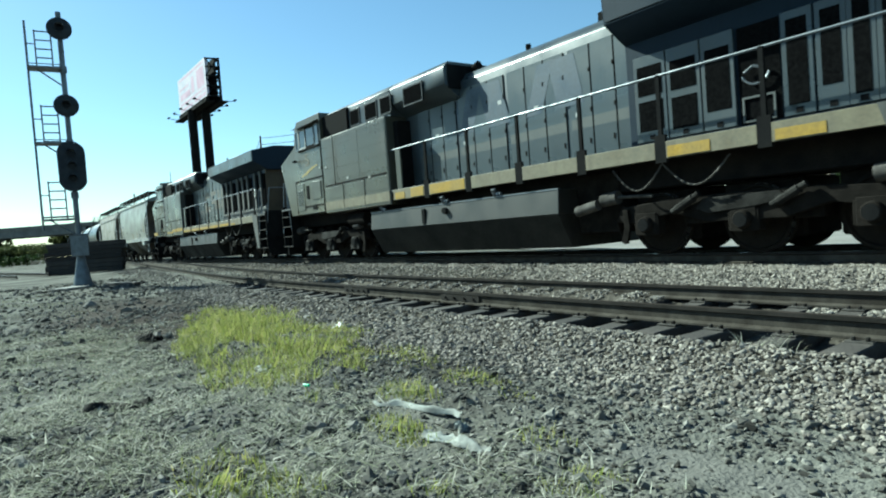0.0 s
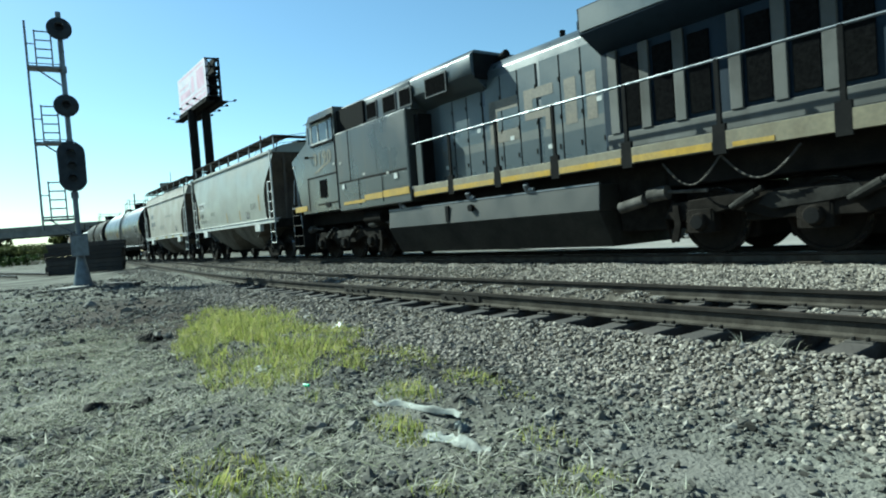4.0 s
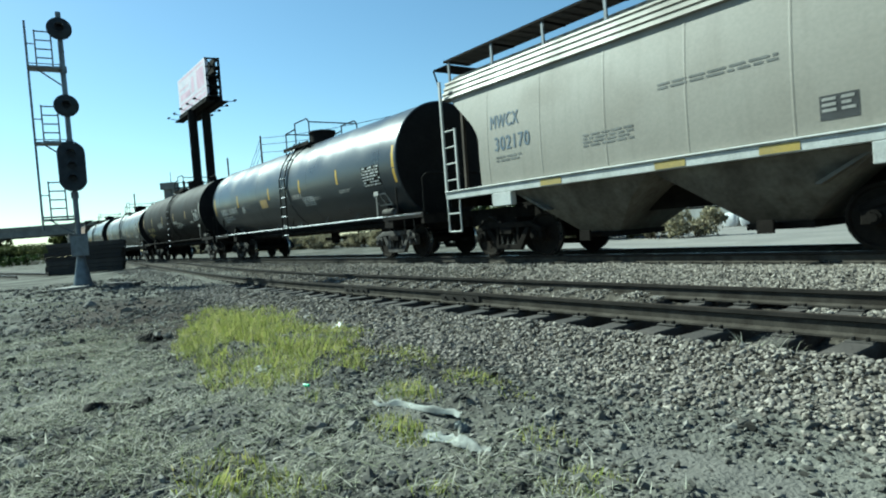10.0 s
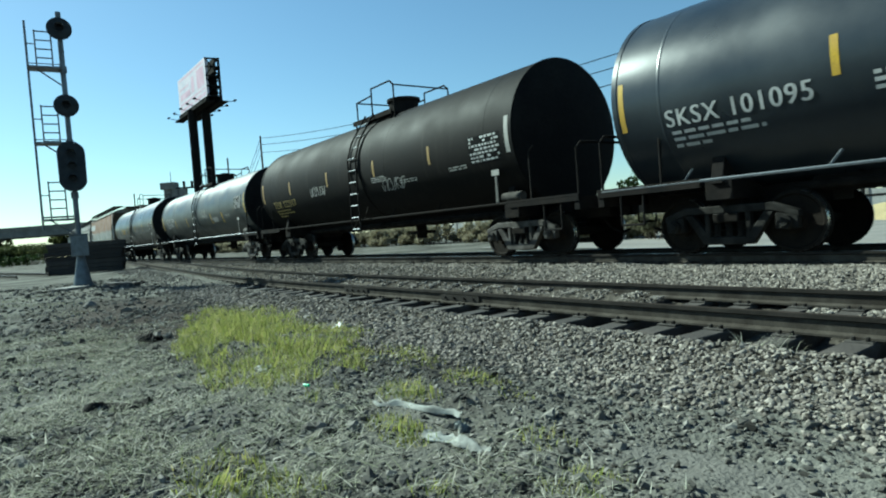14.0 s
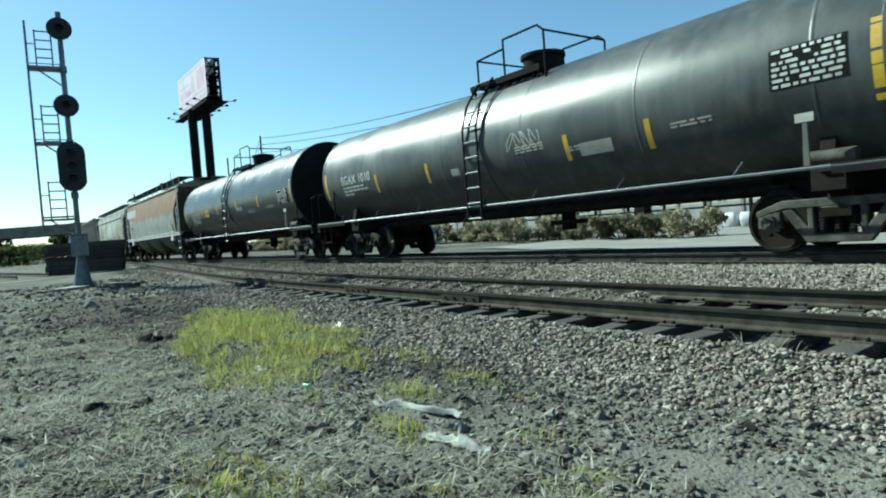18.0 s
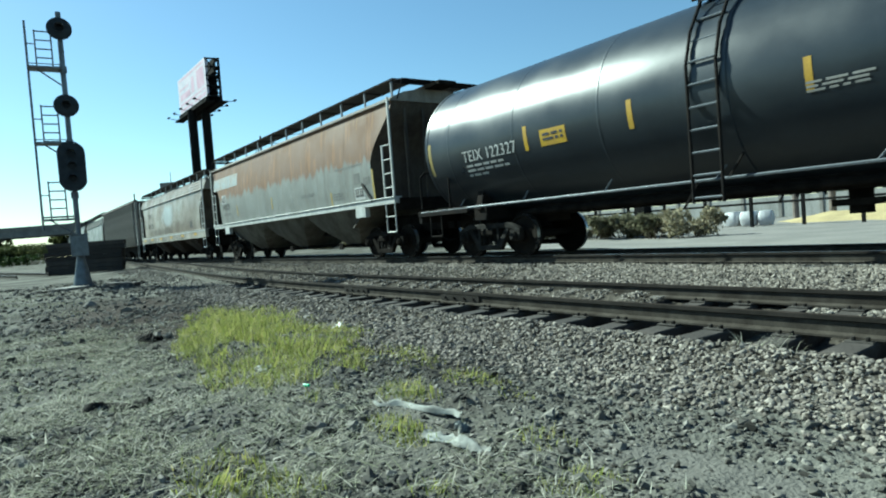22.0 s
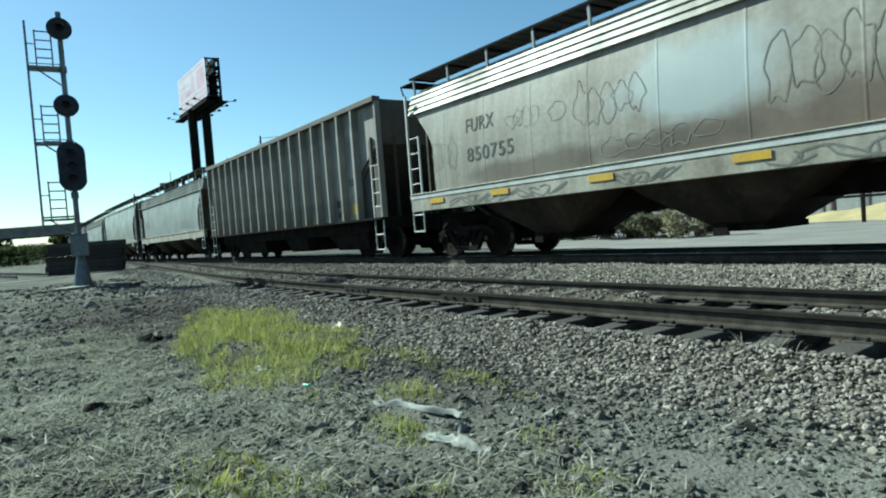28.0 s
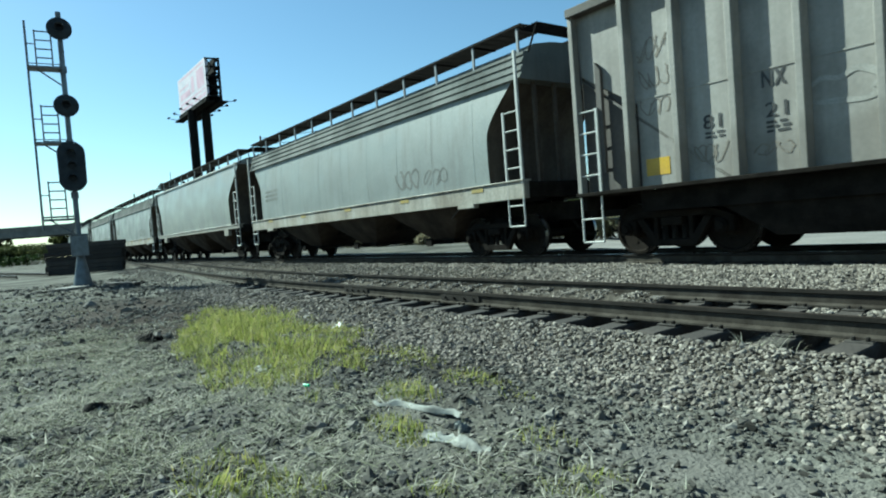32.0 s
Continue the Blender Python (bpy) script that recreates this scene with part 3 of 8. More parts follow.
def grass_patch(name, label, cx, cy, rx, ry, n, h, seed, mat="grass", lean=0.55, tilt=0.0):
    rng = np.random.default_rng(seed)
    r, a = np.sqrt(rng.uniform(0, 1, n)), rng.uniform(0, 2 * np.pi, n)
    ca, sa = math.cos(tilt), math.sin(tilt)
    roots, hs = [], []
    for u, t in zip(r, a):
        w = 1 + 0.28 * noise.noise((math.cos(t) * 1.5, math.sin(t) * 1.5, seed)) + 0.3 * noise.noise((math.cos(t) * 5, math.sin(t) * 5, seed))
        px, py = u * w * rx * math.cos(t), u * w * ry * math.sin(t)
        x, y = cx + px * ca - py * sa, cy + px * sa + py * ca
        if rx > 1 and noise.noise((x * 2.4, y * 2.4, seed + 0.5)) + 0.5 * noise.noise((x * 6, y * 6, seed)) < -0.2 + 0.6 * (u - 0.5):
            continue
        roots.append((x, y, top_z(x, y) - 0.01))
        hs.append(h * (1.15 - 0.6 * u) * (0.8 + 0.5 * noise.noise((x * 2, y * 2, 3))))
    hs = np.array(hs) * np.where(rng.uniform(0, 1, len(hs)) < 0.08, 1.7, rng.uniform(0.3, 1.25, len(hs)))
    return tagged(blades(name, roots, hs, rng.uniform(0.003, 0.009, len(hs)), np.full(len(hs), lean), mat, seed), label, "grass", kind="stuff")


grass_patch("grass_patch", "patch of bright yellow-green grass on bare soil", -8.5, 2.78, 4.0, 1.08, 17000, 0.21, 11, tilt=2.95, lean=0.85)
for _x, _y, _rx, _ry, _n, _h, _l in (
        (-4.06, 2.5, 0.34, 0.2, 330, 0.13, "small tuft of yellow-green grass in the soil"), (-4.0, 3.1, 0.42, 0.16, 260, 0.1, "low strip of yellow-green grass"),
        (-3.35, 3.0, 0.2, 0.12, 90, 0.08, "small green weed in dark soil"), (-3.42, 2.0, 0.34, 0.16, 420, 0.1, "low tuft of yellow-green grass beside torn plastic"),
        (-2.6, 2.5, 0.2, 0.16, 110, 0.1, "sparse green weed in dark soil"), (-2.04, 2.28, 0.22, 0.12, 100, 0.08, "sparse green weed in dark soil"),
        (-2.5, 1.64, 0.16, 0.1, 90, 0.11, "small green weed in dark soil"), (-1.96, 2.05, 0.24, 0.1, 130, 0.07, "low green weed in dark soil"),
        (-5.48, 3.3, 0.5, 0.3, 330, 0.14, "sparse green weeds between the stones"), (-4.9, 3.2, 0.3, 0.2, 120, 0.1, "sparse green weeds between the stones"),
        (-3.25, 0.9, 0.62, 0.26, 520, 0.12, "yellow-green grass tuft close to the camera"), (-2.95, 1.15, 0.25, 0.15, 160, 0.1, "thin green grass close to the camera"),
        (-6.3, 3.0, 0.5, 0.3, 420, 0.12, "loose yellow-green grass at the edge of the patch"), (-7.4, 3.55, 0.75, 0.3, 520, 0.13, "loose yellow-green grass at the edge of the patch")):
    grass_patch("grass_tuft", _l, _x, _y, _rx, _ry, _n, _h, int(_n + 7 * _x * _y))
grass_patch("dry_weed", "tangle of dry straw caught beside the rail", -2.55, 4.95, 0.3, 0.16, 160, 0.2, 19, "straw", 1.1)


def lay_straw():
    pts = scatter(80000, -12, -0.8, -1.4, 3.2, lambda x, y: smooth(3.2, 0.9, y) * smooth(-0.9, -2.6, x) * (0.1 + 0.9 * smooth(-0.3, 0.25, noise.noise((x * 1.3, y * 1.3, 4)))), 21)
    pts += scatter(11000, -30, -11, -5, 2.0, lambda x, y: 0.9 * smooth(-0.3, 0.3, noise.noise((x * 0.5, y * 0.5, 4))), 22)
    pts += scatter(5000, -9, 6, -7, 3.0, lambda x, y: 0.6 * smooth(-0.1, 0.3, noise.noise((x * 0.9, y * 0.9, 4))), 34)
    rng = np.random.default_rng(23)
    roots = [(x, y, soil_z(x, y) - 0.005) for x, y in pts]
    n = len(roots)
    tagged(blades("dry_straw", roots, rng.uniform(0.03, 0.15, n), rng.uniform(0.003, 0.008, n), rng.uniform(0.6, 1.4, n), "straw", 24, flat=0.75),
           "matted dry straw lying on the soil", "straw", kind="stuff")
    pts = scatter(42000, -22, -2.0, -4, 2.4, lambda x, y: 0.8 * smooth(-0.15, 0.4, noise.noise((x * 0.7, y * 0.7, 9))) * smooth(2.8, 1.0, y), 25)
    roots = [(x, y, soil_z(x, y) - 0.01) for x, y in pts]
    n = len(roots)
    tagged(blades("thin_grass", roots, rng.uniform(0.03, 0.09, n), rng.uniform(0.004, 0.008, n), rng.uniform(0.5, 1.2, n), "dull_grass", 26, flat=0.45),
           "thin dull grass growing through the soil", "grass", kind="stuff")


lay_straw()


def lay_stalks():
    pts = scatter(1500, -10, -1.6, -1.2, 2.6, lambda x, y: smooth(2.8, 0.8, y) * 0.8, 27)
    rng = np.random.default_rng(28)
    roots = [(x, y, soil_z(x, y) + 0.004) for x, y in pts]
    n = len(roots)
    tagged(blades("dry_stalks", roots, rng.uniform(0.07, 0.24, n), rng.uniform(0.006, 0.016, n), rng.uniform(0.5, 1.1, n), "straw", 29, flat=0.88), "long pale dry stalks lying on the soil", "straw", kind="stuff")


lay_stalks()


# ---- litter ----
def crumpled(name, label, cx, cy, lx, ly, rz, mat, seed, h=0.05):
    n, m = 22, 7
    s = S(mat)
    vs = []
    for i in range(n):
        for j in range(m):
            u, w = i / (n - 1) - 0.5, j / (m - 1) - 0.5
            wd = 0.45 + 0.7 * abs(noise.noise((u * 5, seed, 1))) + 0.5 * abs(noise.noise((u * 15, seed, 4)))
            z = h * (0.55 + 0.9 * noise.noise((u * 3, w * 2.5, seed)) + 0.55 * noise.noise((u * 11, w * 6, seed))) * (1 - 3.2 * w * w)
            vs.append((u * lx, w * ly * wd + 0.1 * noise.noise((u * 4, seed, 2)), max(0.004, z)))
    lift = [(a, b, c + 0.006) for a, b, c in vs]
    f = [(i * m + j, (i + 1) * m + j, (i + 1) * m + j + 1, i * m + j + 1) for i in range(n - 1) for j in range(m - 1)]
    s.add(vs, [tuple(reversed(q)) for q in f]).add(lift, f)
    ob = new(name, s.mesh(name, 0, 180, fix=False))
    ob.matrix_basis = pose(cx, cy, top_z(cx, cy) - 0.005, 0, 0, rz)
    return tagged(ob, label, "litter")


MAT["clod_dark"] = surface("damp_soil", (0.025, 0.022, 0.019), (0.012, 0.011, 0.01), 0.95, scale=9, fine=40, bump=0.8, dist=0.02, spec=0.1)
MAT["rag"] = surface("dirty_white_plastic", (0.3, 0.31, 0.28), (0.17, 0.17, 0.155), 0.85, scale=9, fine=50)
crumpled("plastic_bag", "crumpled dirty white plastic bag lying on the soil", -2.93, 2.12, 0.55, 0.13, 7, "rag", 3, 0.07)
crumpled("plastic_strip", "torn white plastic strip among the weeds", -3.66, 2.31, 0.82, 0.065, 14, "rag", 5, 0.05)
crumpled("soil_lump", "dark clod of turned soil", -5.72, 0.74, 0.5, 0.3, 60, "clod_dark", 15, 0.09)
crumpled("soil_lump", "dark clod of turned soil", -9.49, 1.69, 0.4, 0.3, 20, "clod_dark", 16, 0.12)
crumpled("plastic_scrap", "small torn scrap of white plastic", -3.15, 2.32, 0.12, 0.09, 20, "rag", 6, 0.05)
crumpled("paper_scrap", "white paper scrap at the edge of the ballast", -7.8, 3.8, 0.26, 0.16, -30, "white", 7, 0.07)
crumpled("paper_scrap", "grey-white paper scrap in the grass", -6.0, 2.06, 0.3, 0.14, -30, "rag", 8, 0.06)
crumpled("paper_scrap", "small pale scrap on the soil", -5.55, 3.05, 0.14, 0.08, 10, "rag", 9, 0.03)
crumpled("paper_scrap", "small pale scrap in the grass", -8.9, 3.3, 0.2, 0.08, 10, "rag", 10, 0.03)
MAT["bottle_green"] = surface("green_glass", (0.02, 0.5, 0.22), None, 0.1, 0, bump=0, spec=0.9)
_g = S("bottle_green").rod((0, 0, 0.012), (0.06, 0.015, 0.018), 0.018, 10, 0.011)
thing("bottle_shard", "shard of green bottle glass on the soil", "glass shard", at=pose(-4.97, 2.05, top_z(-4.97, 2.05)), shape=_g)


# ---- signal mast ----
MAT["mast"] = surface("aluminium_paint", (0.138, 0.1536, 0.1728), (0.0996, 0.1116, 0.1266), 0.45, 0.4, scale=5)
MAT["lens"] = surface("dark_lens", (0.012, 0.012, 0.016), None, 0.3, 0, bump=0, spec=0.1)
MAT["target"] = surface("weathered_target_paint", (0.03, 0.034, 0.04), (0.02, 0.023, 0.028), 0.7, scale=5, spec=0.2)


def signal():
    g = soil_z(-24.2, 2.45) - 0.02
    ob = thing("signal_mast", "tall railway signal mast with three dark signal heads and a ladder", "railway signal", at=pose(-24.2, 2.45, g, 0, 0, 84))
    part("pole", S("mast").rod((0, 0, 1.4), (0, 0, 9.2), 0.085, 12).rod((0, 0, 4.75), (0, 0, 4.95), 0.12, 12).rod((0, 0, 7.2), (0, 0, 7.4), 0.12, 12).rod((0, 0, 3.0), (0, 0, 3.2), 0.12, 12), ob, "bluish aluminium-painted pole")
    part("base", S("mast").rod((0, 0, 0.02), (0, 0, 0.1), 0.34, 8).rod((0, 0, 0.1), (0, 0, 1.0), 0.3, 12, 0.13).rod((0, 0, 1.0), (0, 0, 1.5), 0.13, 12), ob, "flared cast base")
    part("junction_box", S("galv").box(-0.26, 0.26, -0.34, -0.1, 1.05, 1.75).box(-0.29, 0.29, -0.36, -0.08, 1.75, 1.79), ob, "grey junction box", bevel=0.015)

    def head(z, oval):
        rings = []
        prof = [(0.0, 0.0), (0.25, 0.0), (0.36, -0.02), (0.37, -0.05), (0.3, -0.08)] if not oval else [(0.0, 0), (0.3, 0), (0.4, -0.02), (0.41, -0.05), (0.36, -0.08)]
        n = 28
        for r, y in prof:
            rings.append([(max(r, 0.001) * math.cos(2 * math.pi * k / n), -0.3 + y, z + max(r, 0.001) * math.sin(2 * math.pi * k / n) + (oval * (0.5 if math.sin(2 * math.pi * k / n) >= 0 else -0.5))) for k in range(n)])
        s = S("target").loft(rings, caps=True)
        s.box(-0.12, 0.12, -0.3, 0.06, z - 0.18 - oval * 0.4, z + 0.18 + oval * 0.4)
        h = part("signal_head", s, ob, "round black target disc" if not oval else "long oval black target with stacked lenses", sharp=25)
        for zz in ([z] if not oval else [z + 0.42, z, z - 0.42]):
            part("lens", S("lens").rod((0, -0.42, zz), (0, -0.36, zz), 0.105, 16), h)
            hd = []
            for y, r in ((-0.36, 0.13), (-0.68, 0.12)):
                hd.append([(r * math.cos(a), y, zz + r * math.sin(a)) for a in [math.pi * (k / 9.0) for k in range(10)]])
            # pale mast paint puts the sunlit streak into the hood's colour
            part("hood", S("mast").loft(hd, caps=False, closed=False), h)

    head(8.55, 0)
    head(6.03, 0)
    head(4.03, 0.85)
    lx = -0.98
    lad = S("mast")
    lad.rod((lx, 0.05, 2.0), (lx, 0.05, 8.85), 0.035, 8)
    part("ladder_rail", lad, ob)
    for z in (7.27, 4.8, 2.28):
        s = S("mast").box(lx - 0.02, -0.05, -0.3, 0.3, z, z + 0.05)
        s.rod((-0.06, 0, z - 0.5), (lx * 0.75, 0, z), 0.025, 6)
        for y in (-0.28, 0.28):
            s.rod((lx, y, z + 0.12), (-0.05, y, z + 0.12), 0.015, 6)
        pf = part("platform", s, ob, "small steel service platform")
        s = S("mast")
        for x in (lx + 0.25, lx + 0.71):
            s.rod((x, 0.1, z), (x, 0.1, z + 1.32), 0.025, 6)
        for k in range(5):
            s.rod((lx + 0.25, 0.1, z + 0.12 + 0.29 * k), (lx + 0.71, 0.1, z + 0.12 + 0.29 * k), 0.022, 6)
        s.rod((lx, 0.05, z + 0.85), (lx + 0.28, 0.1, z + 0.85), 0.018, 6)
        part("ladder", s, pf, "bluish steel ladder section")


signal()


# ---- timber stack beyond the signal ----
def timber_stack():
    ob = thing("timber_stack", "stack of dark creosoted timbers on bare ground", "timber stack", at=pose(-43.6, 4.7, soil_z(-43.6, 4.7) + 0.02, 0, 0, 76))
    rr = random.Random(3)
    me = S("tie").box(-2.05, 2.05, -0.14, 0.14, 0, 0.26).mesh("timber", 0.02)
    for lay in range(7):
        for k in range(4):
            sh = 0.75 if lay >= 5 else 1.0
            part("timber", me, ob, at=pose(rr.uniform(-0.1, 0.1) + (0.1 if lay >= 5 else 0), -0.45 + 0.3 * k, 0.005 + lay * 0.265, 0, 0, rr.uniform(-1, 1)))


timber_stack()
_c = S("tie").box(-0.9, 0.9, -0.1, 0.1, 0.0, 0.12)
thing("loose_timber", "weathered timber lying beside the signal base", "timber", at=pose(-22.6, 3.4, soil_z(-22.6, 3.4) - 0.03, 0, 0, 20), shape=_c, bevel=0.015)
_c = S("concrete").box(-0.45, 0.45, -0.4, 0.4, 0.0, 0.08)
thing("foundation_slab", "weathered concrete slab at the signal base", "concrete slab", at=pose(-23.6, 2.0, soil_z(-23.6, 2.0) - 0.035, 0, 0, 30), shape=_c, bevel=0.015)


# ---- road bridge across the far end ----
def bridge():
    ob = thing("road_bridge", "long grey concrete road overpass on piers", "bridge", at=pose(-186, 1.0, 0, 0, 0, 54))
    part("deck", S("concrete").box(-60, 60, -5, 5, 6.9, 7.8), ob)
    part("girder", S("concrete").box(-60, 60, -5.3, -4.9, 6.1, 7.0).box(-60, 60, 4.9, 5.3, 6.1, 7.0), ob, "long grey girder")
    part("parapet", S("concrete").box(-60, 60, -5.2, -4.95, 7.8, 8.5).box(-60, 60, 4.95, 5.2, 7.8, 8.5), ob)
    for x in (-48, -30, -13, -1.5, 30, 48):
        s = S("concrete").box(x - 0.6, x + 0.6, -4.8, 4.8, 5.4, 6.15)
        for y in (-3.5, 0, 3.5):
            s.rod((x, y, -0.4), (x, y, 5.5), 0.55, 12)
        part("pier", s, ob)


bridge()

# ---- billboard on two posts ----
MAT["poster"] = surface("faded_poster", (0.56, 0.5, 0.55), (0.44, 0.42, 0.5), 0.6, scale=0.5, fine=6, bump=0)
MAT["poster_red"] = surface("faded_poster_print", (0.45, 0.25, 0.33), (0.55, 0.4, 0.5), 0.6, scale=0.7, bump=0)


def billboard():
    ob = thing("billboard", "tall double-sided billboard with a pale poster on two dark steel posts", "billboard")
    for x, y in ((-74.9, 20.05), (-74.2, 21.4)):
        part("post", S("black").rod((x, y, -0.4), (x, y, 16.5), 0.5, 16), ob, "dark round steel post")
    a, b = Vector((-69.9, 20.5, 0)), Vector((-81.3, 20.36, 0))
    d = (b - a).normalized()
    n = Vector((-d.y, d.x, 0))
    if n.y > 0:
        n = -n

    def face(p, q, off, name, mat, z0=17.05, z1=21.3, th=0.25):
        s = S(mat)
        o = n * off
        vs = [p + o + Vector((0, 0, z0)), q + o + Vector((0, 0, z0)), q + o + Vector((0, 0, z1)), p + o + Vector((0, 0, z1))]
        vs += [v - n * th for v in vs]
        s.add(vs, [(0, 1, 2, 3), (7, 6, 5, 4), (0, 4, 5, 1), (1, 5, 6, 2), (2, 6, 7, 3), (3, 7, 4, 0)])
        return part(name, s, ob)

    pn = face(a, b, 0.0, "poster_panel", "poster")
    tagged(pn, "pale faded poster")
    s = S("poster_red")
    for u0, u1, z0, z1 in ((0.03, 0.42, 17.35, 17.7), (0.5, 0.94, 17.35, 17.6), (0.04, 0.94, 18.0, 18.2), (0.55, 0.92, 18.6, 19.3), (0.06, 0.3, 18.5, 20.6), (0.4, 0.5, 18.6, 20.4), (0.6, 0.94, 19.8, 20.0), (0.05, 0.95, 20.9, 21.1)):
        p, q = a + (b - a) * u0 + n * 0.008, a + (b - a) * u1 + n * 0.008
        s.add([p + Vector((0, 0, z0)), q + Vector((0, 0, z0)), q + Vector((0, 0, z1)), p + Vector((0, 0, z1))], [(0, 1, 2, 3)])
    part("print", s, pn, "faded reddish print")
    # the second panel stands behind the first; the open frame between them shows
    c, e = a + Vector((0.2, 1.4, 0)), b + Vector((0.2, 1.4, 0))
    s = S("black")
    dd = (e - c)
    for k in range(8):
        p = c + dd * (k / 7.0)
        s.bar(p + Vector((0, 0, 17.0)), p + Vector((0, 0, 21.3)) + Vector((0.001, 0, 0)), 0.22, 0.22)
    for z in (17.1, 18.2, 19.3, 20.3, 21.2):
        s.bar(c + Vector((0, 0, z)), e + Vector((0, 0, z)), 0.2, 0.22)
    part("rear_frame", s, ob, "dark open frame of the second panel")
    nn = Vector((dd.y, -dd.x, 0)).normalized() * 0.3
    s = S("black").add([c + Vector((0, 0, 17)) - nn, e + Vector((0, 0, 17)) - nn, e + Vector((0, 0, 21.3)) - nn, c + Vector((0, 0, 21.3)) - nn,
                        c + Vector((0, 0, 17)) - nn * 1.5, e + Vector((0, 0, 17)) - nn * 1.5, e + Vector((0, 0, 21.3)) - nn * 1.5, c + Vector((0, 0, 21.3)) - nn * 1.5],
                       [(0, 1, 2, 3), (7, 6, 5, 4), (0, 4, 5, 1), (1, 5, 6, 2), (2, 6, 7, 3), (3, 7, 4, 0)])
    part("rear_panel", s, ob, "dark back of the second panel")
    s = S("black")
    for p, q in ((a, b), (c, e)):
        dv = (q - p).normalized()
        s.bar(p - dv * 0.8 + Vector((0, 0, 16.4)), q + dv * 0.8 + Vector((0, 0, 16.4)), 1.0, 0.12)
        s.bar(p + Vector((0, 0, 16.8)), q + Vector((0, 0, 16.8)), 0.3, 0.5)
        for k in range(5):
            m = p + (q - p) * (k / 4.0) + Vector((0, 0, 16.4))
            o = Vector((0, -1.4, 0.3)) if q is b else Vector((0, 1.5, 0.3))
            s.rod(m, m + o, 0.04, 5)
            s.box(m.x + o.x - 0.25, m.x + o.x + 0.25, m.y + o.y - 0.12, m.y + o.y + 0.12, m.z + 0.25, m.z + 0.4)
    for z in (17.1, 18.2, 19.3, 20.3, 21.2):
        s.bar(a + Vector((0, 0, z)), c + Vector((0, 0, z)), 0.15, 0.15)
    for z in (17.1, 19.3):
        s.bar(a + Vector((0, 0, z)), c + Vector((0, 0, z + 2)), 0.12, 0.12)
        s.bar(c + Vector((0, 0, z)), a + Vector((0, 0, z + 2)), 0.12, 0.12)
    part("catwalk", s, ob, "dark catwalk with floodlight arms")


billboard()


# ---- far buildings, poles and wires ----
def elevator():
    ob = thing("grain_elevator", "distant grey concrete grain elevator with a head house", "grain elevator", at=pose(-265, 62, 0, 0, 0, 54))
    for x in (-3.0, 0, 3.0):
        part("silo", S("concrete").rod((x, 0, -0.5), (x, 0, 24.5), 1.7, 20), ob)
    part("head_house", S("concrete").box(-5.2, 0.6, -2.2, 2.2, 24.5, 27.2), ob)
    part("antenna", S("steel").rod((-1.6, 0, 27.2), (-1.6, 0, 31.5), 0.12, 6), ob)
    part("gallery", S("steel").box(0.6, 7.5, -1.2, 1.2, 24.5, 25.0).box(3.4, 3.7, -1, 1, 24.9, 27.4).box(6.6, 6.9, -1, 1, 24.9, 27.4), ob)


elevator()
MAT["pole"] = surface("weathered_pole", (0.16, 0.13, 0.11), (0.1, 0.085, 0.075), 0.9, scale=3, fine=20)


def utility_pole(x, y, h, arm=1.2, rz=0.0, label="weathered wooden utility pole with a crossarm"):
    ob = thing("utility_pole", label, "utility pole", group="utility poles", at=pose(x, y, -0.5, 0, 0, rz))
    part("shaft", S("pole").rod((0, 0, 0), (0, 0, h + 0.5), 0.17, 10, 0.11), ob)
    if arm:
        part("crossarm", S("pole").box(-0.06, 0.06, -arm, arm, h - 0.5, h - 0.38), ob)
        for k in (-1, -0.5, 0.5, 1):
            part("insulator", S("galv").rod((0, k * arm * 0.92, h - 0.38), (0, k * arm * 0.92, h - 0.24), 0.05, 8), ob)


utility_pole(-135.7, 17.9 + 6, 12.2, 0)
utility_pole(-90.9, 28.7, 13.2, 0)
utility_pole(-78.2, 29.1, 14.3, 0)
utility_pole(-13.5, 33.5, 11.5, 1.2, 10)
utility_pole(-16.6, 36.5, 11.0, 0.0, 10)


def wire(pts, sag, r=0.018):
    s = S("black")
    for a, b in zip(pts[:-1], pts[1:]):
        a, b = Vector(a), Vector(b)
        q = [a + (b - a) * (k / 14.0) - Vector((0, 0, sag * 4 * (k / 14.0) * (1 - k / 14.0))) for k in range(15)]
        s.pipe(q, r, 5)
    return thing("overhead_wire", "thin dark overhead wires slung between poles", "wire", shape=s)


for dz in (0.0, 1.0, 1.8):
    wire([(-190, 60, 10.5 + dz), (-78.2, 29.1, 12.2 + dz), (-13.5, 33.5, 9.2 + dz), (60, 36, 10 + dz)], 1.2, 0.03)

# ---- the yard behind the train ----
MAT["leaf"] = island_surface("foliage", [(0.0192, 0.0352, 0.0115), (0.0384, 0.064, 0.0192), (0.064, 0.0896, 0.0288), (0.0288, 0.048, 0.0192)], 0.75, 3, 0, 0.3)
MAT["leaf_pale"] = island_surface("pale_foliage", [(0.0768, 0.096, 0.0384), (0.128, 0.134, 0.0512), (0.0512, 0.0704, 0.0256)], 0.8, 3, 0, 0.3)
MAT["brush_green"] = island_surface("olive_brush", [(0.14, 0.14, 0.082), (0.23, 0.215, 0.14), (0.1, 0.108, 0.06), (0.3, 0.27, 0.18)], 0.9, 3, 0, 0.3)
MAT["brush"] = island_surface("dry_brush", [(0.3, 0.265, 0.165), (0.42, 0.37, 0.25), (0.17, 0.165, 0.095), (0.5, 0.44, 0.31), (0.22, 0.21, 0.125)], 0.9, 3, 0, 0.3)
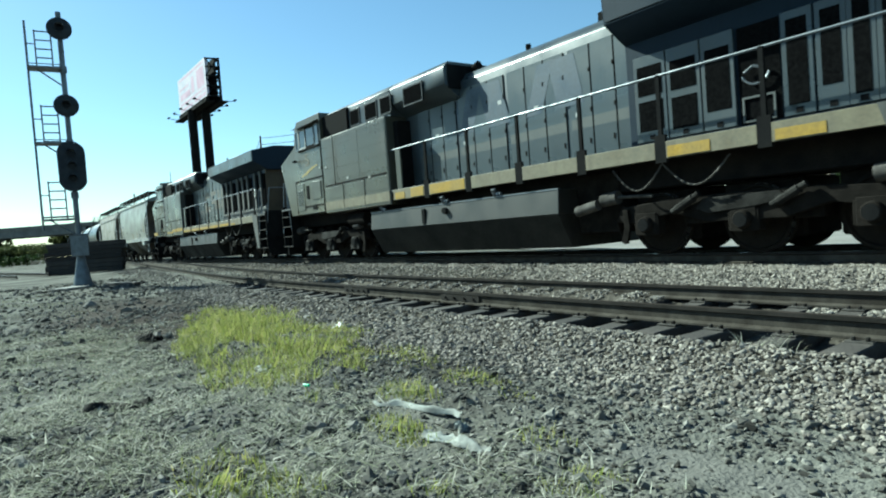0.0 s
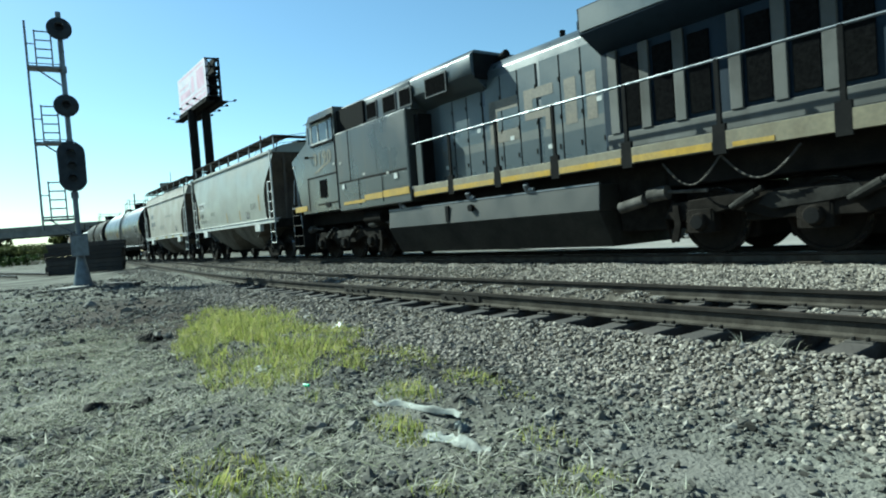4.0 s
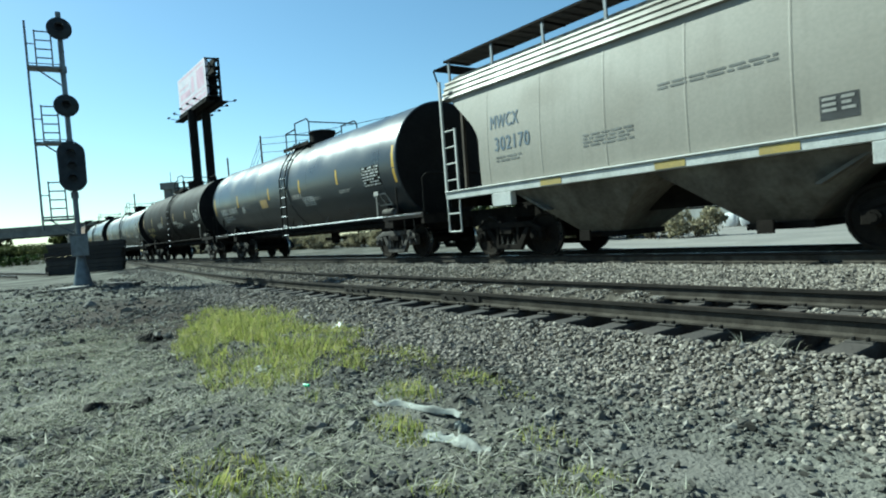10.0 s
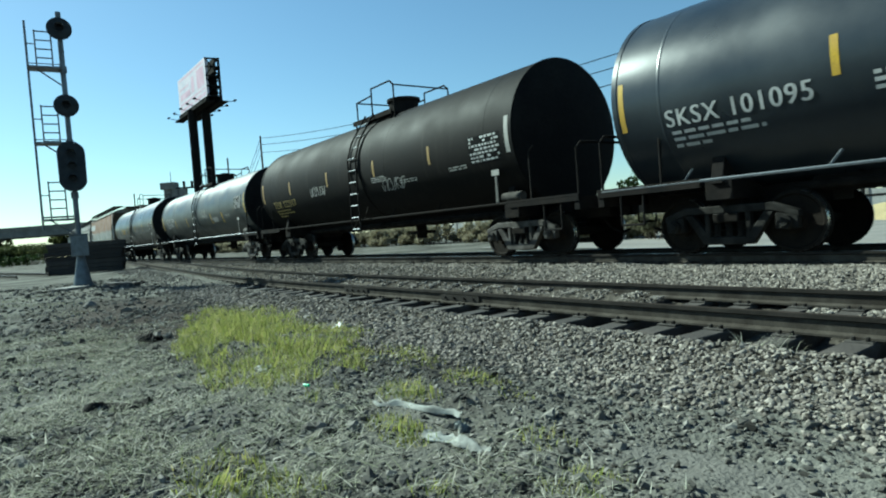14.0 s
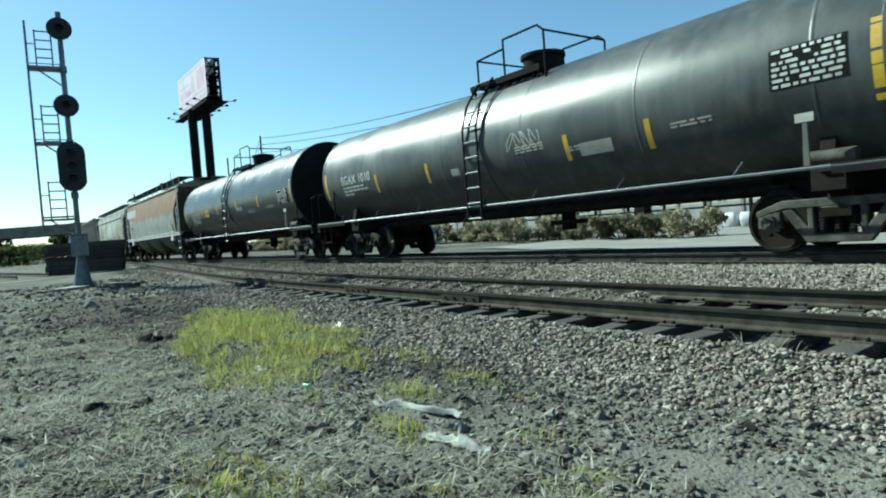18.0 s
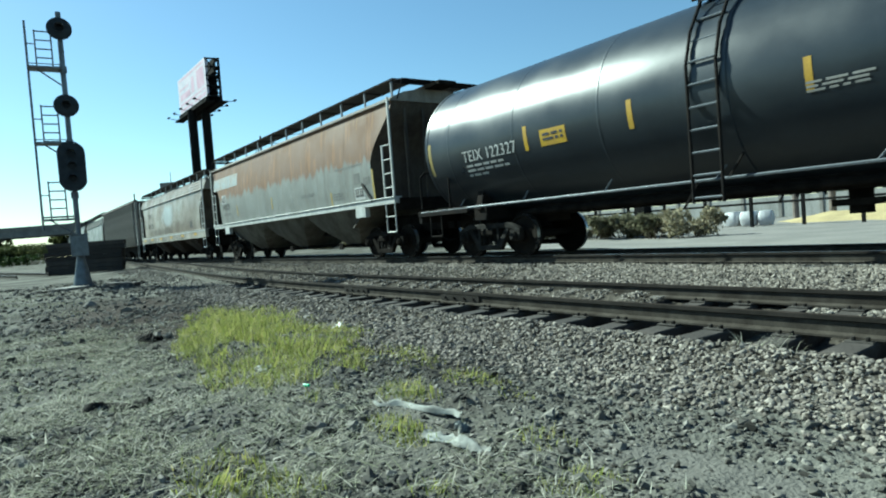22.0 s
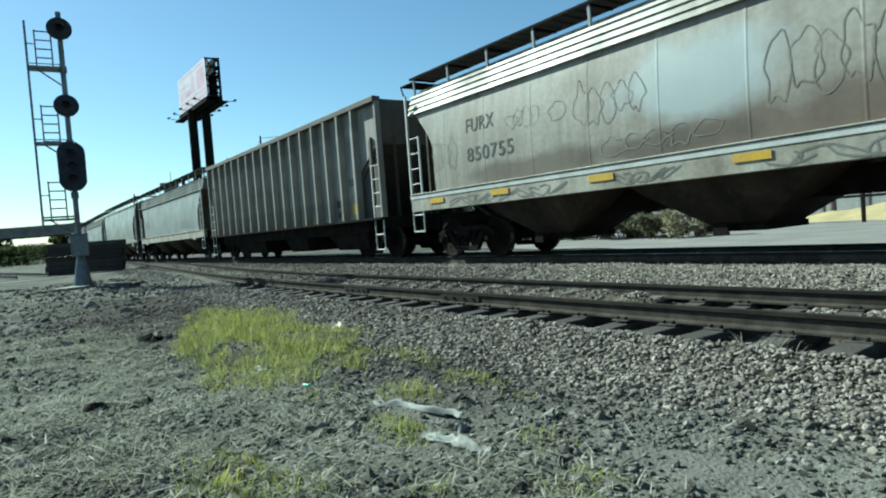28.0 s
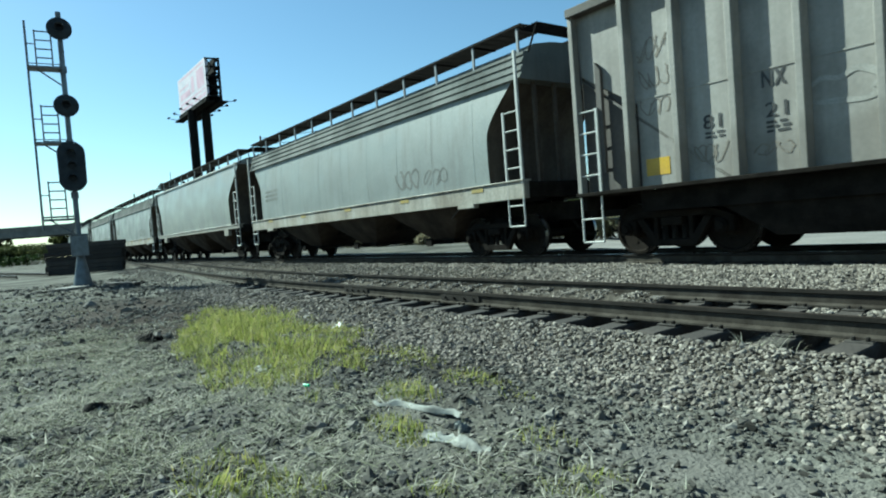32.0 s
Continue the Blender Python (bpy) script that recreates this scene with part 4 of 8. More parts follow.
MAT["bark"] = surface("bark", (0.11, 0.085, 0.065), (0.06, 0.05, 0.04), 0.95, scale=3, fine=15, bump=0.6, dist=0.03)


def clumps(centres, radii, n, leaf, rng):
    """Leaf-sized tilted quads round many small centres."""
    vs, fs = [], []
    for c, r in zip(centres, radii):
        u = rng.normal(size=(n, 3))
        u /= np.linalg.norm(u, axis=1)[:, None]
        u *= (rng.uniform(0.3, 1.0, n) ** 0.6)[:, None] * r
        for q in u:
            e1 = rng.normal(size=3)
            e1 /= np.linalg.norm(e1)
            e2 = np.cross(e1, rng.normal(size=3))
            e2 /= np.linalg.norm(e2)
            k = leaf * rng.uniform(0.6, 1.3)
            p = np.asarray(c) + q * (1, 1, 0.8)
            o = len(vs)
            vs += [tuple(p - e1 * k), tuple(p + e2 * k * 0.5), tuple(p + e1 * k), tuple(p - e2 * k * 0.5)]
            fs.append((o, o + 1, o + 2, o + 3))
    return vs, fs


def tree(x, y, h, spread, label, seed, mat="leaf", leaf=0.16, n=70, conic=0.0):
    rng = np.random.default_rng(seed)
    ob = thing("tree", label, "tree", at=pose(x, y, soil_z(x, y) - 0.05))
    s = S("bark").rod((0, 0, 0), (0.1, 0, h * 0.55), 0.05 * h ** 0.9 * 0.6, 10, 0.09)
    s.rod((0.1, 0, h * 0.5), (0.0, 0.1, h * 0.9), 0.09, 8, 0.03)
    cs, rs = [], []
    for k in range(26):
        u = rng.uniform(0.28, 1.0)
        w = spread * ((1 - u) * 1.25 + 0.12 if conic else math.sin(math.pi * min(0.95, u * 0.85 + 0.1)) + 0.15)
        a = rng.uniform(0, 2 * math.pi)
        rr = w * rng.uniform(0.35, 1.0)
        c = (rr * math.cos(a), rr * math.sin(a), h * u)
        cs.append(c)
        rs.append(spread * rng.uniform(0.2, 0.36))
        s.rod((0.08, 0, h * max(0.2, u - 0.18)), c, 0.05, 5, 0.015)
    part("trunk", s, ob, "branching brown trunk")
    sh = S(mat)
    vs, fs = clumps(cs, rs, n, leaf, rng)
    sh.v, sh.f, sh.i = vs, fs, [0] * len(fs)
    ob2 = new("crown", sh.mesh("crown", 0, 180, fix=False))
    ob2.parent = ob
    return ob


def shrub(x, y, h, w, label, seed, mat="brush", n=60, leaf=0.09, name="shrub"):
    rng = np.random.default_rng(seed)
    cs = [(rng.uniform(-w, w), rng.uniform(-w, w) * 0.6, h * rng.uniform(0.2, 0.9)) for _ in range(14)]
    sh = S("bark")
    for c in cs:
        sh.rod((c[0] * 0.4, c[1] * 0.4, -0.1), c, 0.02, 5, 0.006)
    ob = thing(name, label, "shrub", group="dry shrubs", at=pose(x, y, soil_z(x, y) - 0.02))
    part("stem", sh, ob)
    sh = S(mat)
    sh.v, sh.f = clumps(cs, [h * rng.uniform(0.22, 0.4) for _ in cs], n, leaf, rng)
    sh.i = [0] * len(sh.f)
    o = new("foliage", sh.mesh("foliage", 0, 180, fix=False))
    o.parent = ob
    return ob


tree(-13.0, 45, 9.0, 2.6, "dark green conifer beyond the yard", 31, conic=1.0, n=90, leaf=0.2)
tree(-7.5, 47, 8.0, 3.2, "leafy green tree beyond the yard", 32, leaf=0.2)
tree(-18.0, 49, 6.5, 3.0, "leafy green tree beyond the yard", 33, leaf=0.2)
tree(-3.0, 44, 6.0, 2.8, "leafy green tree beyond the yard", 34, leaf=0.2)
_sh = [shrub(-36, 20.8, 0.95, 1.1, "dry grey-green brush along the yard", 40, n=110), shrub(-34, 21.4, 1.1, 1.2, "dry grey-green brush along the yard", 41, n=110), shrub(-32, 21.0, 0.9, 1.2, "dry brush with green leaves along the yard", 42, "brush_green", 110)]
_rr = random.Random(9)
for k in range(92):
    _bx = -13.3 - 1.0 * k
    copy_thing(_sh[_rr.choice((0, 1, 2)) if k < 6 else _rr.choice((0, 1, 1, 0))], pose(_bx + _rr.uniform(-0.4, 0.4), 19.8 + _rr.uniform(0, 1.8) + max(0.0, (-55 - _bx)) ** 2 / 2080, soil_z(_bx, 21) - 0.02, 0, 0, _rr.uniform(0, 360)))
_tr = [tree(-30, 52, 6.5, 3.2, "leafy green tree in the row behind the railway", 70, leaf=0.24), tree(-38, 55, 7.5, 3.4, "leafy green tree in the row behind the railway", 71, leaf=0.24), tree(-46, 50, 5.5, 3.0, "pale green tree in the row behind the railway", 72, "leaf_pale", 0.24)]
for k in range(22):
    _bx = -52 - 5.2 * k + _rr.uniform(-1.5, 1.5)
    copy_thing(_tr[k % 3], pose(_bx, 50 + _rr.uniform(-4, 8) + max(0.0, (-55 - _bx)) ** 2 / 2080, -0.45, 0, 0, _rr.uniform(0, 360)))
for k in range(6):
    copy_thing(_tr[k % 3], pose(-24 + 4.6 * k, 53 + _rr.uniform(-2, 6), -0.45, 0, 0, _rr.uniform(0, 360)))
for k in range(9):
    tree(-215 + 4.5 * k, -18 + 5.5 * k - (k % 3) * 4, 6.0 + (k % 3) * 1.4, 4.0, "distant yellow-green tree below the overpass", 80 + k, "leaf_pale", 0.5, 40)
_hd = shrub(-164, -8, 4.2, 3.2, "yellow-green hedge below the overpass", 91, "leaf_pale", 90, 0.22, "hedge")
for k in range(15):
    copy_thing(_hd, pose(-163 + 0.55 * k + _rr.uniform(-2, 2), -6 + 1.0 * k + _rr.uniform(-0.5, 0.5), -0.35, 0, 0, _rr.uniform(0, 360)))
for k in range(7):
    shrub(-95 - 6 * k, -14 + 3.2 * k, 1.8, 2.6, "dark brush on bare ground", 95 + k, "leaf", 50, 0.2)

MAT["road"] = surface("pale_gravel_road", (0.215, 0.2, 0.178), (0.16, 0.15, 0.135), 0.95, scale=0.6, fine=10, bump=0.4, dist=0.03)
_r = sheet("gravel_yard", list(np.linspace(-19, 70, 60)), list(np.linspace(15.5, 60, 24)), lambda x, y: soil_z(x, y) + 0.015 + 0.05 * noise.noise((x * 0.3, y * 0.3, 6)), "road")
tagged(_r, "pale gravel yard behind the railway", "yard", kind="structure")
MAT["sand"] = surface("yellow_sand", (0.397, 0.32, 0.154), (0.32, 0.256, 0.128), 0.95, scale=1.2, fine=14, bump=0.5, dist=0.03)


def sand_pile():
    def hz(x, y):
        e = max(0.0, 1 - math.hypot((x - 6) / 18.0, (y - 0) / 5.0))
        return soil_z(-12, 32) - 0.1 + 2.1 * e ** 0.8 * (0.75 + 0.5 * noise.noise((x * 0.35, y * 0.35, 8))) + 0.12 * noise.noise((x, y, 1))
    ob = sheet("sand_pile", list(np.linspace(-12, 24, 90)), list(np.linspace(-5.5, 5.5, 30)), hz, "sand")
    ob.matrix_basis = pose(-4.6, 33.5, 0.05)
    tagged(ob, "long heap of yellow sand in the yard", "sand heap")


sand_pile()
MAT["sack"] = surface("white_bulk_bag", (0.578, 0.586, 0.592), (0.477, 0.491, 0.506), 0.7, scale=2.5, fine=20, bump=0.4, dist=0.05)
for k, (_bx, _by, _bw) in enumerate(((-16.1, 29.0, 0.36), (-15.3, 29.0, 0.36), (-14.6, 29.2, 0.33))):
    rings = []
    for j in range(9):
        u = j / 8.0
        w = _bw * (0.86 + 0.22 * math.sin(math.pi * u))
        rings.append([(w * math.copysign(abs(math.cos(a)) ** 0.45, math.cos(a)) + 0.04 * noise.noise((a, u * 3, k)), w * math.copysign(abs(math.sin(a)) ** 0.45, math.sin(a)), 0.66 * u) for a in [2 * math.pi * i / 24 for i in range(24)]])
    thing("bulk_bag", "full white woven bulk bag standing in the yard", "bulk bag", "bulk bags in the yard", at=pose(_bx, _by, soil_z(_bx, _by) + 0.03, 0, 0, 10 * k), shape=S("sack").loft(rings))


def pipe_fence():
    ob = thing("pipe_rack", "low dark steel pipe fence along the yard", "pipe fence", at=pose(-2.0, 27.5, soil_z(-20, 27.5)))
    for k in range(12):
        x = -30 + 2.2 * k
        part("post", S("black").box(x - 0.06, x + 0.06, -0.06, 0.06, -0.1, 1.45), ob)
    for z in (1.02, 1.38):
        part("rail_pipe", S("black").rod((-31, 0, z), (-5, 0, z - 0.1), 0.05, 8), ob, "dark horizontal pipe")
    part("valve_block", S("black").box(-18.4, -17.8, -0.3, 0.3, 0.2, 1.5), ob)


pipe_fence()
MAT["shed"] = surface("pale_sheet_metal", (0.31, 0.31, 0.292), (0.236, 0.236, 0.225), 0.6, scale=1, fine=12, streak=0.5)


def low_wall():
    ob = thing("boundary_wall", "long pale concrete panel wall behind the yard", "wall", at=pose(0, 42, -0.35))
    for k in range(26):
        part("panel", S("shed").box(-60 + 2.5 * k + 0.01, -60 + 2.5 * k + 2.48, -0.1, 0.1, 0, 1.5), ob, bevel=0.01)
    for k in range(27):
        part("post", S("concrete").box(-60.1 + 2.5 * k, -59.9 + 2.5 * k, -0.16, 0.16, 0, 1.56), ob)


low_wall()


# ---- rolling stock: shared parts (x along the car, -y the camera's side, z = 0 on the rails) ----
def wheelset_mesh(r, name):
    s = S("wheel")
    n = 32
    for side in (-1, 1):
        prof = [(0.09, 0.70), (0.16, 0.70), (r - 0.07, 0.72), (r + 0.025, 0.69), (r + 0.025, 0.715), (r, 0.73), (r - 0.004, 0.82), (r - 0.05, 0.825), (r - 0.075, 0.79), (0.17, 0.77), (0.15, 0.84), (0.09, 0.84)]
        rings = [[(q * math.cos(2 * math.pi * k / n), side * y, q * math.sin(2 * math.pi * k / n)) for k in range(n)] for q, y in prof]
        base = len(s.f)
        s.use("wheel").loft(rings, caps=False)
        s.use("tread")
        for k in range(base + 5 * n, base + 6 * n):
            s.i[k] = s.cur
        s.use("wheel")
        for k in range(5):
            a = 2 * math.pi * k / 5
            s.rod((0.24 * math.cos(a), side * 0.78, 0.24 * math.sin(a)), (0.24 * math.cos(a), side * 0.79, 0.24 * math.sin(a)), 0.035, 8)
    s.rod((0, -0.98, 0), (0, 0.98, 0), 0.085, 12)
    return s.mesh(name)


WHEEL_R, LOCO_R = 0.457, 0.533
WHEELSET, LOCO_WHEELSET = wheelset_mesh(WHEEL_R, "wheelset"), wheelset_mesh(LOCO_R, "wheelset")


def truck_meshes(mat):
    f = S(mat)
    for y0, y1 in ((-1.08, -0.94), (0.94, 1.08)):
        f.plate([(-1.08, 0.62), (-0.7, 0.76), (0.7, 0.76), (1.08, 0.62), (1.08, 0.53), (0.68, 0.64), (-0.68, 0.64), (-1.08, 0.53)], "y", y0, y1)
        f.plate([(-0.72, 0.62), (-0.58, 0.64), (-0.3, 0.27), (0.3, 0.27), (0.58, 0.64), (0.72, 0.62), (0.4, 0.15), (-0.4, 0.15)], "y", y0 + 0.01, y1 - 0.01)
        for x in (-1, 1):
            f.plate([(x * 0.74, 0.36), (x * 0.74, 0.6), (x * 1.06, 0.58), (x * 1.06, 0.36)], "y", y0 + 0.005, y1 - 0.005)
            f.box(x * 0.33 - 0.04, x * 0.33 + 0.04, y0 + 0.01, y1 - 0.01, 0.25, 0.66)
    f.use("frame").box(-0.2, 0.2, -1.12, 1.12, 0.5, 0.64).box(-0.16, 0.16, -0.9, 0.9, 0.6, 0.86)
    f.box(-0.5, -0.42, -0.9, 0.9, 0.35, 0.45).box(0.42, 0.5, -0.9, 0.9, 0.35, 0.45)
    sp = S("dusty").pipe([(0.045 * math.cos(1.05 * k), 0.045 * math.sin(1.05 * k), 0.27 + 0.23 * k / 36) for k in range(37)], 0.014, 5)
    cap = S(mat).rod((0, 0.0, 0), (0, -0.14, 0), 0.115, 14, 0.1).rod((0, -0.14, 0), (0, -0.17, 0), 0.06, 10)
    for k in range(3):
        a = 2 * math.pi * k / 3
        cap.rod((0.075 * math.cos(a), -0.14, 0.075 * math.sin(a)), (0.075 * math.cos(a), -0.16, 0.075 * math.sin(a)), 0.018, 6)
    return f.mesh("truck", 0.012), sp.mesh("spring"), cap.mesh("bearing_cap")


TRUCKS = {k: truck_meshes(k) for k in ("frame", "dusty", "grimy")}
SPINNING = []


def truck(car, x, mat="frame"):
    f, sp, cap = TRUCKS[mat]
    t = part("truck", f, car, "dark cast-steel truck with coil springs", at=pose(x, 0, 0))
    for k in (-0.19, 0.0, 0.19):
        part("spring", sp, t, at=pose(k, -1.01, 0))
    for dx in (-0.89, 0.89):
        w = part("wheelset", WHEELSET, t, "steel wheelset with worn bright treads", at=pose(dx, 0, WHEEL_R))
        SPINNING.append((w, WHEEL_R))
        for sgn in (-1, 1):
            part("bearing_cap", cap, t, at=pose(dx, -1.0 * sgn * -1 if sgn > 0 else -1.0, WHEEL_R, 0, 0, 0 if sgn < 0 else 180))
    return t


COUPLER = S("frame").box(-0.75, -0.1, -0.07, 0.07, 0.8, 0.94).plate([(-0.1, 0.14), (0.14, 0.16), (0.2, 0.04), (0.1, 0.0), (0.12, -0.1), (-0.02, -0.17), (-0.16, -0.12)], "z", 0.72, 1.0)
COUPLER.pipe([(-0.35, -0.35, 0.7), (-0.2, -0.3, 0.5), (-0.02, -0.2, 0.38), (0.12, -0.12, 0.45)], 0.03, 6)
COUPLER = COUPLER.mesh("coupler", 0.012)


def end_gear(car, half, mat, lad_top, side_y=1.5, sill=1.5, tall=True):
    """Couplers, end sills, corner ladders and steps at both ends of a hopper car."""
    for d in (-1, 1):
        part("coupler", COUPLER, car, at=pose(d * (half + 0.52), 0, 0, 0, 0, 0 if d > 0 else 180))
        s = S("frame").box(*sorted((d * (half - 2.6), d * (half + 0.35))), -0.33, 0.33, 0.72, 1.12)
        part("draft_sill", s, car, bevel=0.012)
        s = S("frame").box(*sorted((d * (half - 0.14), d * half)), -side_y, side_y, sill - 0.35, sill - 0.02)
        s.box(*sorted((d * (half - 0.9), d * (half - 0.1))), -side_y + 0.1, side_y - 0.1, sill - 0.1, sill - 0.06)
        part("end_sill", s, car, bevel=0.012)
        for y in (-1, 1):
            s = S(mat)
            x1, x2 = d * (half - 0.04), d * (half - 0.5)
            yy = y * (side_y + 0.02)
            s.bar((x1, yy, sill - 0.05), (x1, yy, lad_top), 0.05, 0.06)
            s.bar((x2, yy, sill - 0.05), (x2, yy, sill + 1.45), 0.04, 0.05)
            k = sill + 0.28
            while k < (sill + 1.45):
                s.rod((x1, yy, k), (x2, yy, k), 0.016, 6)
                k += 0.38
            part("ladder", s, car, "pale painted corner ladder")
            s = S(mat).pipe([(x1, yy, sill - 0.1), (x1, yy, sill - 0.92), (x2, yy, sill - 0.92), (x2, yy, sill - 0.1)], 0.018, 6)
            s.rod((x1, yy, sill - 0.5), (x2, yy, sill - 0.5), 0.016, 6)
            part("sill_step", s, car, "pale painted step")
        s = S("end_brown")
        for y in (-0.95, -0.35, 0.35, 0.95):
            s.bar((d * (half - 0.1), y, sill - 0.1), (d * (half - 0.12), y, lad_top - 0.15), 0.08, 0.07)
        part("end_post", s, car, "brown end posts")
    bw = S("frame")
    a = [2 * math.pi * k / 16 for k in range(17)]
    bw.pipe([(half + 0.06, 0.75 + 0.28 * math.cos(t), 2.5 + 0.28 * math.sin(t)) for t in a], 0.018, 6)
    for k in range(3):
        bw.rod((half + 0.06, 0.75, 2.5), (half + 0.06, 0.75 + 0.28 * math.cos(k * 2.09), 2.5 + 0.28 * math.sin(k * 2.09)), 0.015, 5)
    bw.box(half - 0.12, half + 0.05, 0.6, 0.9, 2.3, 2.7).rod((half - 0.04, 0.75, 1.2), (half - 0.04, 0.75, 2.3), 0.02, 6)
    part("brake_wheel", bw, car, "rusty hand-brake wheel")


def running_boards(car, half, z, eave_z, y0=0.62, y1=1.3, step=1.45, mat="steel"):
    n = max(2, int(round(2 * half / step)))
    post = S("galv").box(-0.03, 0.03, -y1, -y1 + 0.04, 0, z - eave_z).use("steel").bar((0, -y1 + 0.02, z - eave_z - 0.03), (0.001, -y0, z - eave_z - 0.03), 0.05, 0.05).mesh("walkway_post")
    for k in range(n + 1):
        x = -half + 2 * half * k / n
        part("walkway_post", post, car, "pale walkway bracket", at=pose(x, 0, eave_z))
        part("walkway_post", post, car, at=pose(x, 0, eave_z, 0, 0, 180))
    for sgn in (-1, 1):
        s = S(mat)
        for k in range(9):
            y = sgn * (y0 + (y1 - y0) * k / 8)
            s.box(-half - 0.15, half + 0.15, y - 0.027, y + 0.027, z - 0.03, z + 0.02)
        k = -half
        while k < half:
            s.box(k - 0.012, k + 0.012, min(sgn * y0, sgn * y1), max(sgn * y0, sgn * y1), z - 0.025, z + 0.01)
            k += 0.3
        part("running_board", s, car, "dark open-grating roof walkway")
    for d in (-1, 1):
        ew = part("end_walkway", S(mat).pipe([(d * (half + 0.35), -y1 - 0.05, eave_z - 0.05), (d * (half + 0.6), -y1, z - 0.1), (d * (half + 0.6), y1, z - 0.1), (d * (half + 0.35), y1 + 0.05, eave_z - 0.05)], 0.02, 6), car, "dark bent bracket of the end walkway")
        for k in range(6):
            x = d * (half + 0.1 + 0.09 * k)
            part("slat", S(mat).box(x - 0.015, x + 0.015, -y1, y1, z - 0.1, z - 0.07), ew)


def stroke(shape, pts, skin, width, closed=False, lift=0.006):
    """A thin sprayed line, smoothed through the points."""
    n = len(pts)
    get = (lambda i: pts[i % n]) if closed else (lambda i: pts[min(n - 1, max(0, i))])
    line = []
    for i in range(n if closed else n - 1):
        p0, p1, p2, p3 = get(i - 1), get(i), get(i + 1), get(i + 2)
        for j in range(6):
            t = j / 6.0
            line.append(tuple(0.5 * (2 * b + (c - a) * t + (2 * a - 5 * b + 4 * c - d) * t * t + (3 * b - a - 3 * c + d) * t ** 3) for a, b, c, d in zip(p0, p1, p2, p3)))
    line.append(line[0] if closed else pts[-1])
    vs = []
    for i, (x, z) in enumerate(line):
        ax, az = line[max(0, i - 1)]
        bx, bz = line[min(len(line) - 1, i + 1)]
        d = math.hypot(bx - ax, bz - az) or 1.0
        w = width * (0.7 + 0.5 * noise.noise((x * 2, z * 2, 1))) / 2
        for k in (-1, 1):
            u, v = x - k * (bz - az) / d * w, z + k * (bx - ax) / d * w
            vs.append((u, skin(u, v) - lift, v))
    return shape.add(vs, [(2 * i, 2 * i + 1, 2 * i + 3, 2 * i + 2) for i in range(len(line) - 1)])


def bubble(shape, x0, z0, w, h, skin, seed, width=0.03, n=3):
    """Outlines of fat sprayed shapes that spell nothing."""
    rr = random.Random(seed)
    for k in range(n):
        cx, cz = x0 + w * (k + 0.5) / n, z0 + h * rr.uniform(0.45, 0.55)
        rx, rz = w / n * rr.uniform(0.55, 0.95), h * rr.uniform(0.3, 0.52)
        stroke(shape, [(cx + rx * rr.uniform(0.55, 1.15) * math.cos(2 * math.pi * j / 11), cz + rz * rr.uniform(0.55, 1.15) * math.sin(2 * math.pi * j / 11)) for j in range(11)], skin, width, True)
    return shape


def scribble(shape, x0, z0, w, h, skin, seed, width=0.035, strokes=6, lift=0.004):
    """Sprayed strokes that spell nothing."""
    rr = random.Random(seed)
    for k in range(strokes):
        cx, cz = x0 + w * (k + 0.5) / strokes, z0 + h / 2
        a, da = rr.uniform(0, 6), rr.choice((-1, 1)) * rr.uniform(0.35, 0.7)
        pts = []
        for j in range(12):
            r = rr.uniform(0.7, 1.0)
            pts.append((cx + r * w / strokes * 0.75 * math.cos(a), cz + r * h * 0.5 * math.sin(a * 1.3)))
            a += da
        for (ax, az), (bx, bz) in zip(pts[:-1], pts[1:]):
            d = math.hypot(bx - ax, bz - az) or 1
            nx, nz = -(bz - az) / d * width / 2, (bx - ax) / d * width / 2
            q = [(ax - nx, az - nz), (bx - nx, bz - nz), (bx + nx, bz + nz), (ax + nx, az + nz)]
            shape.add([(x, skin(x, z) - lift, z) for x, z in q], [(0, 1, 2, 3)])
    return shape


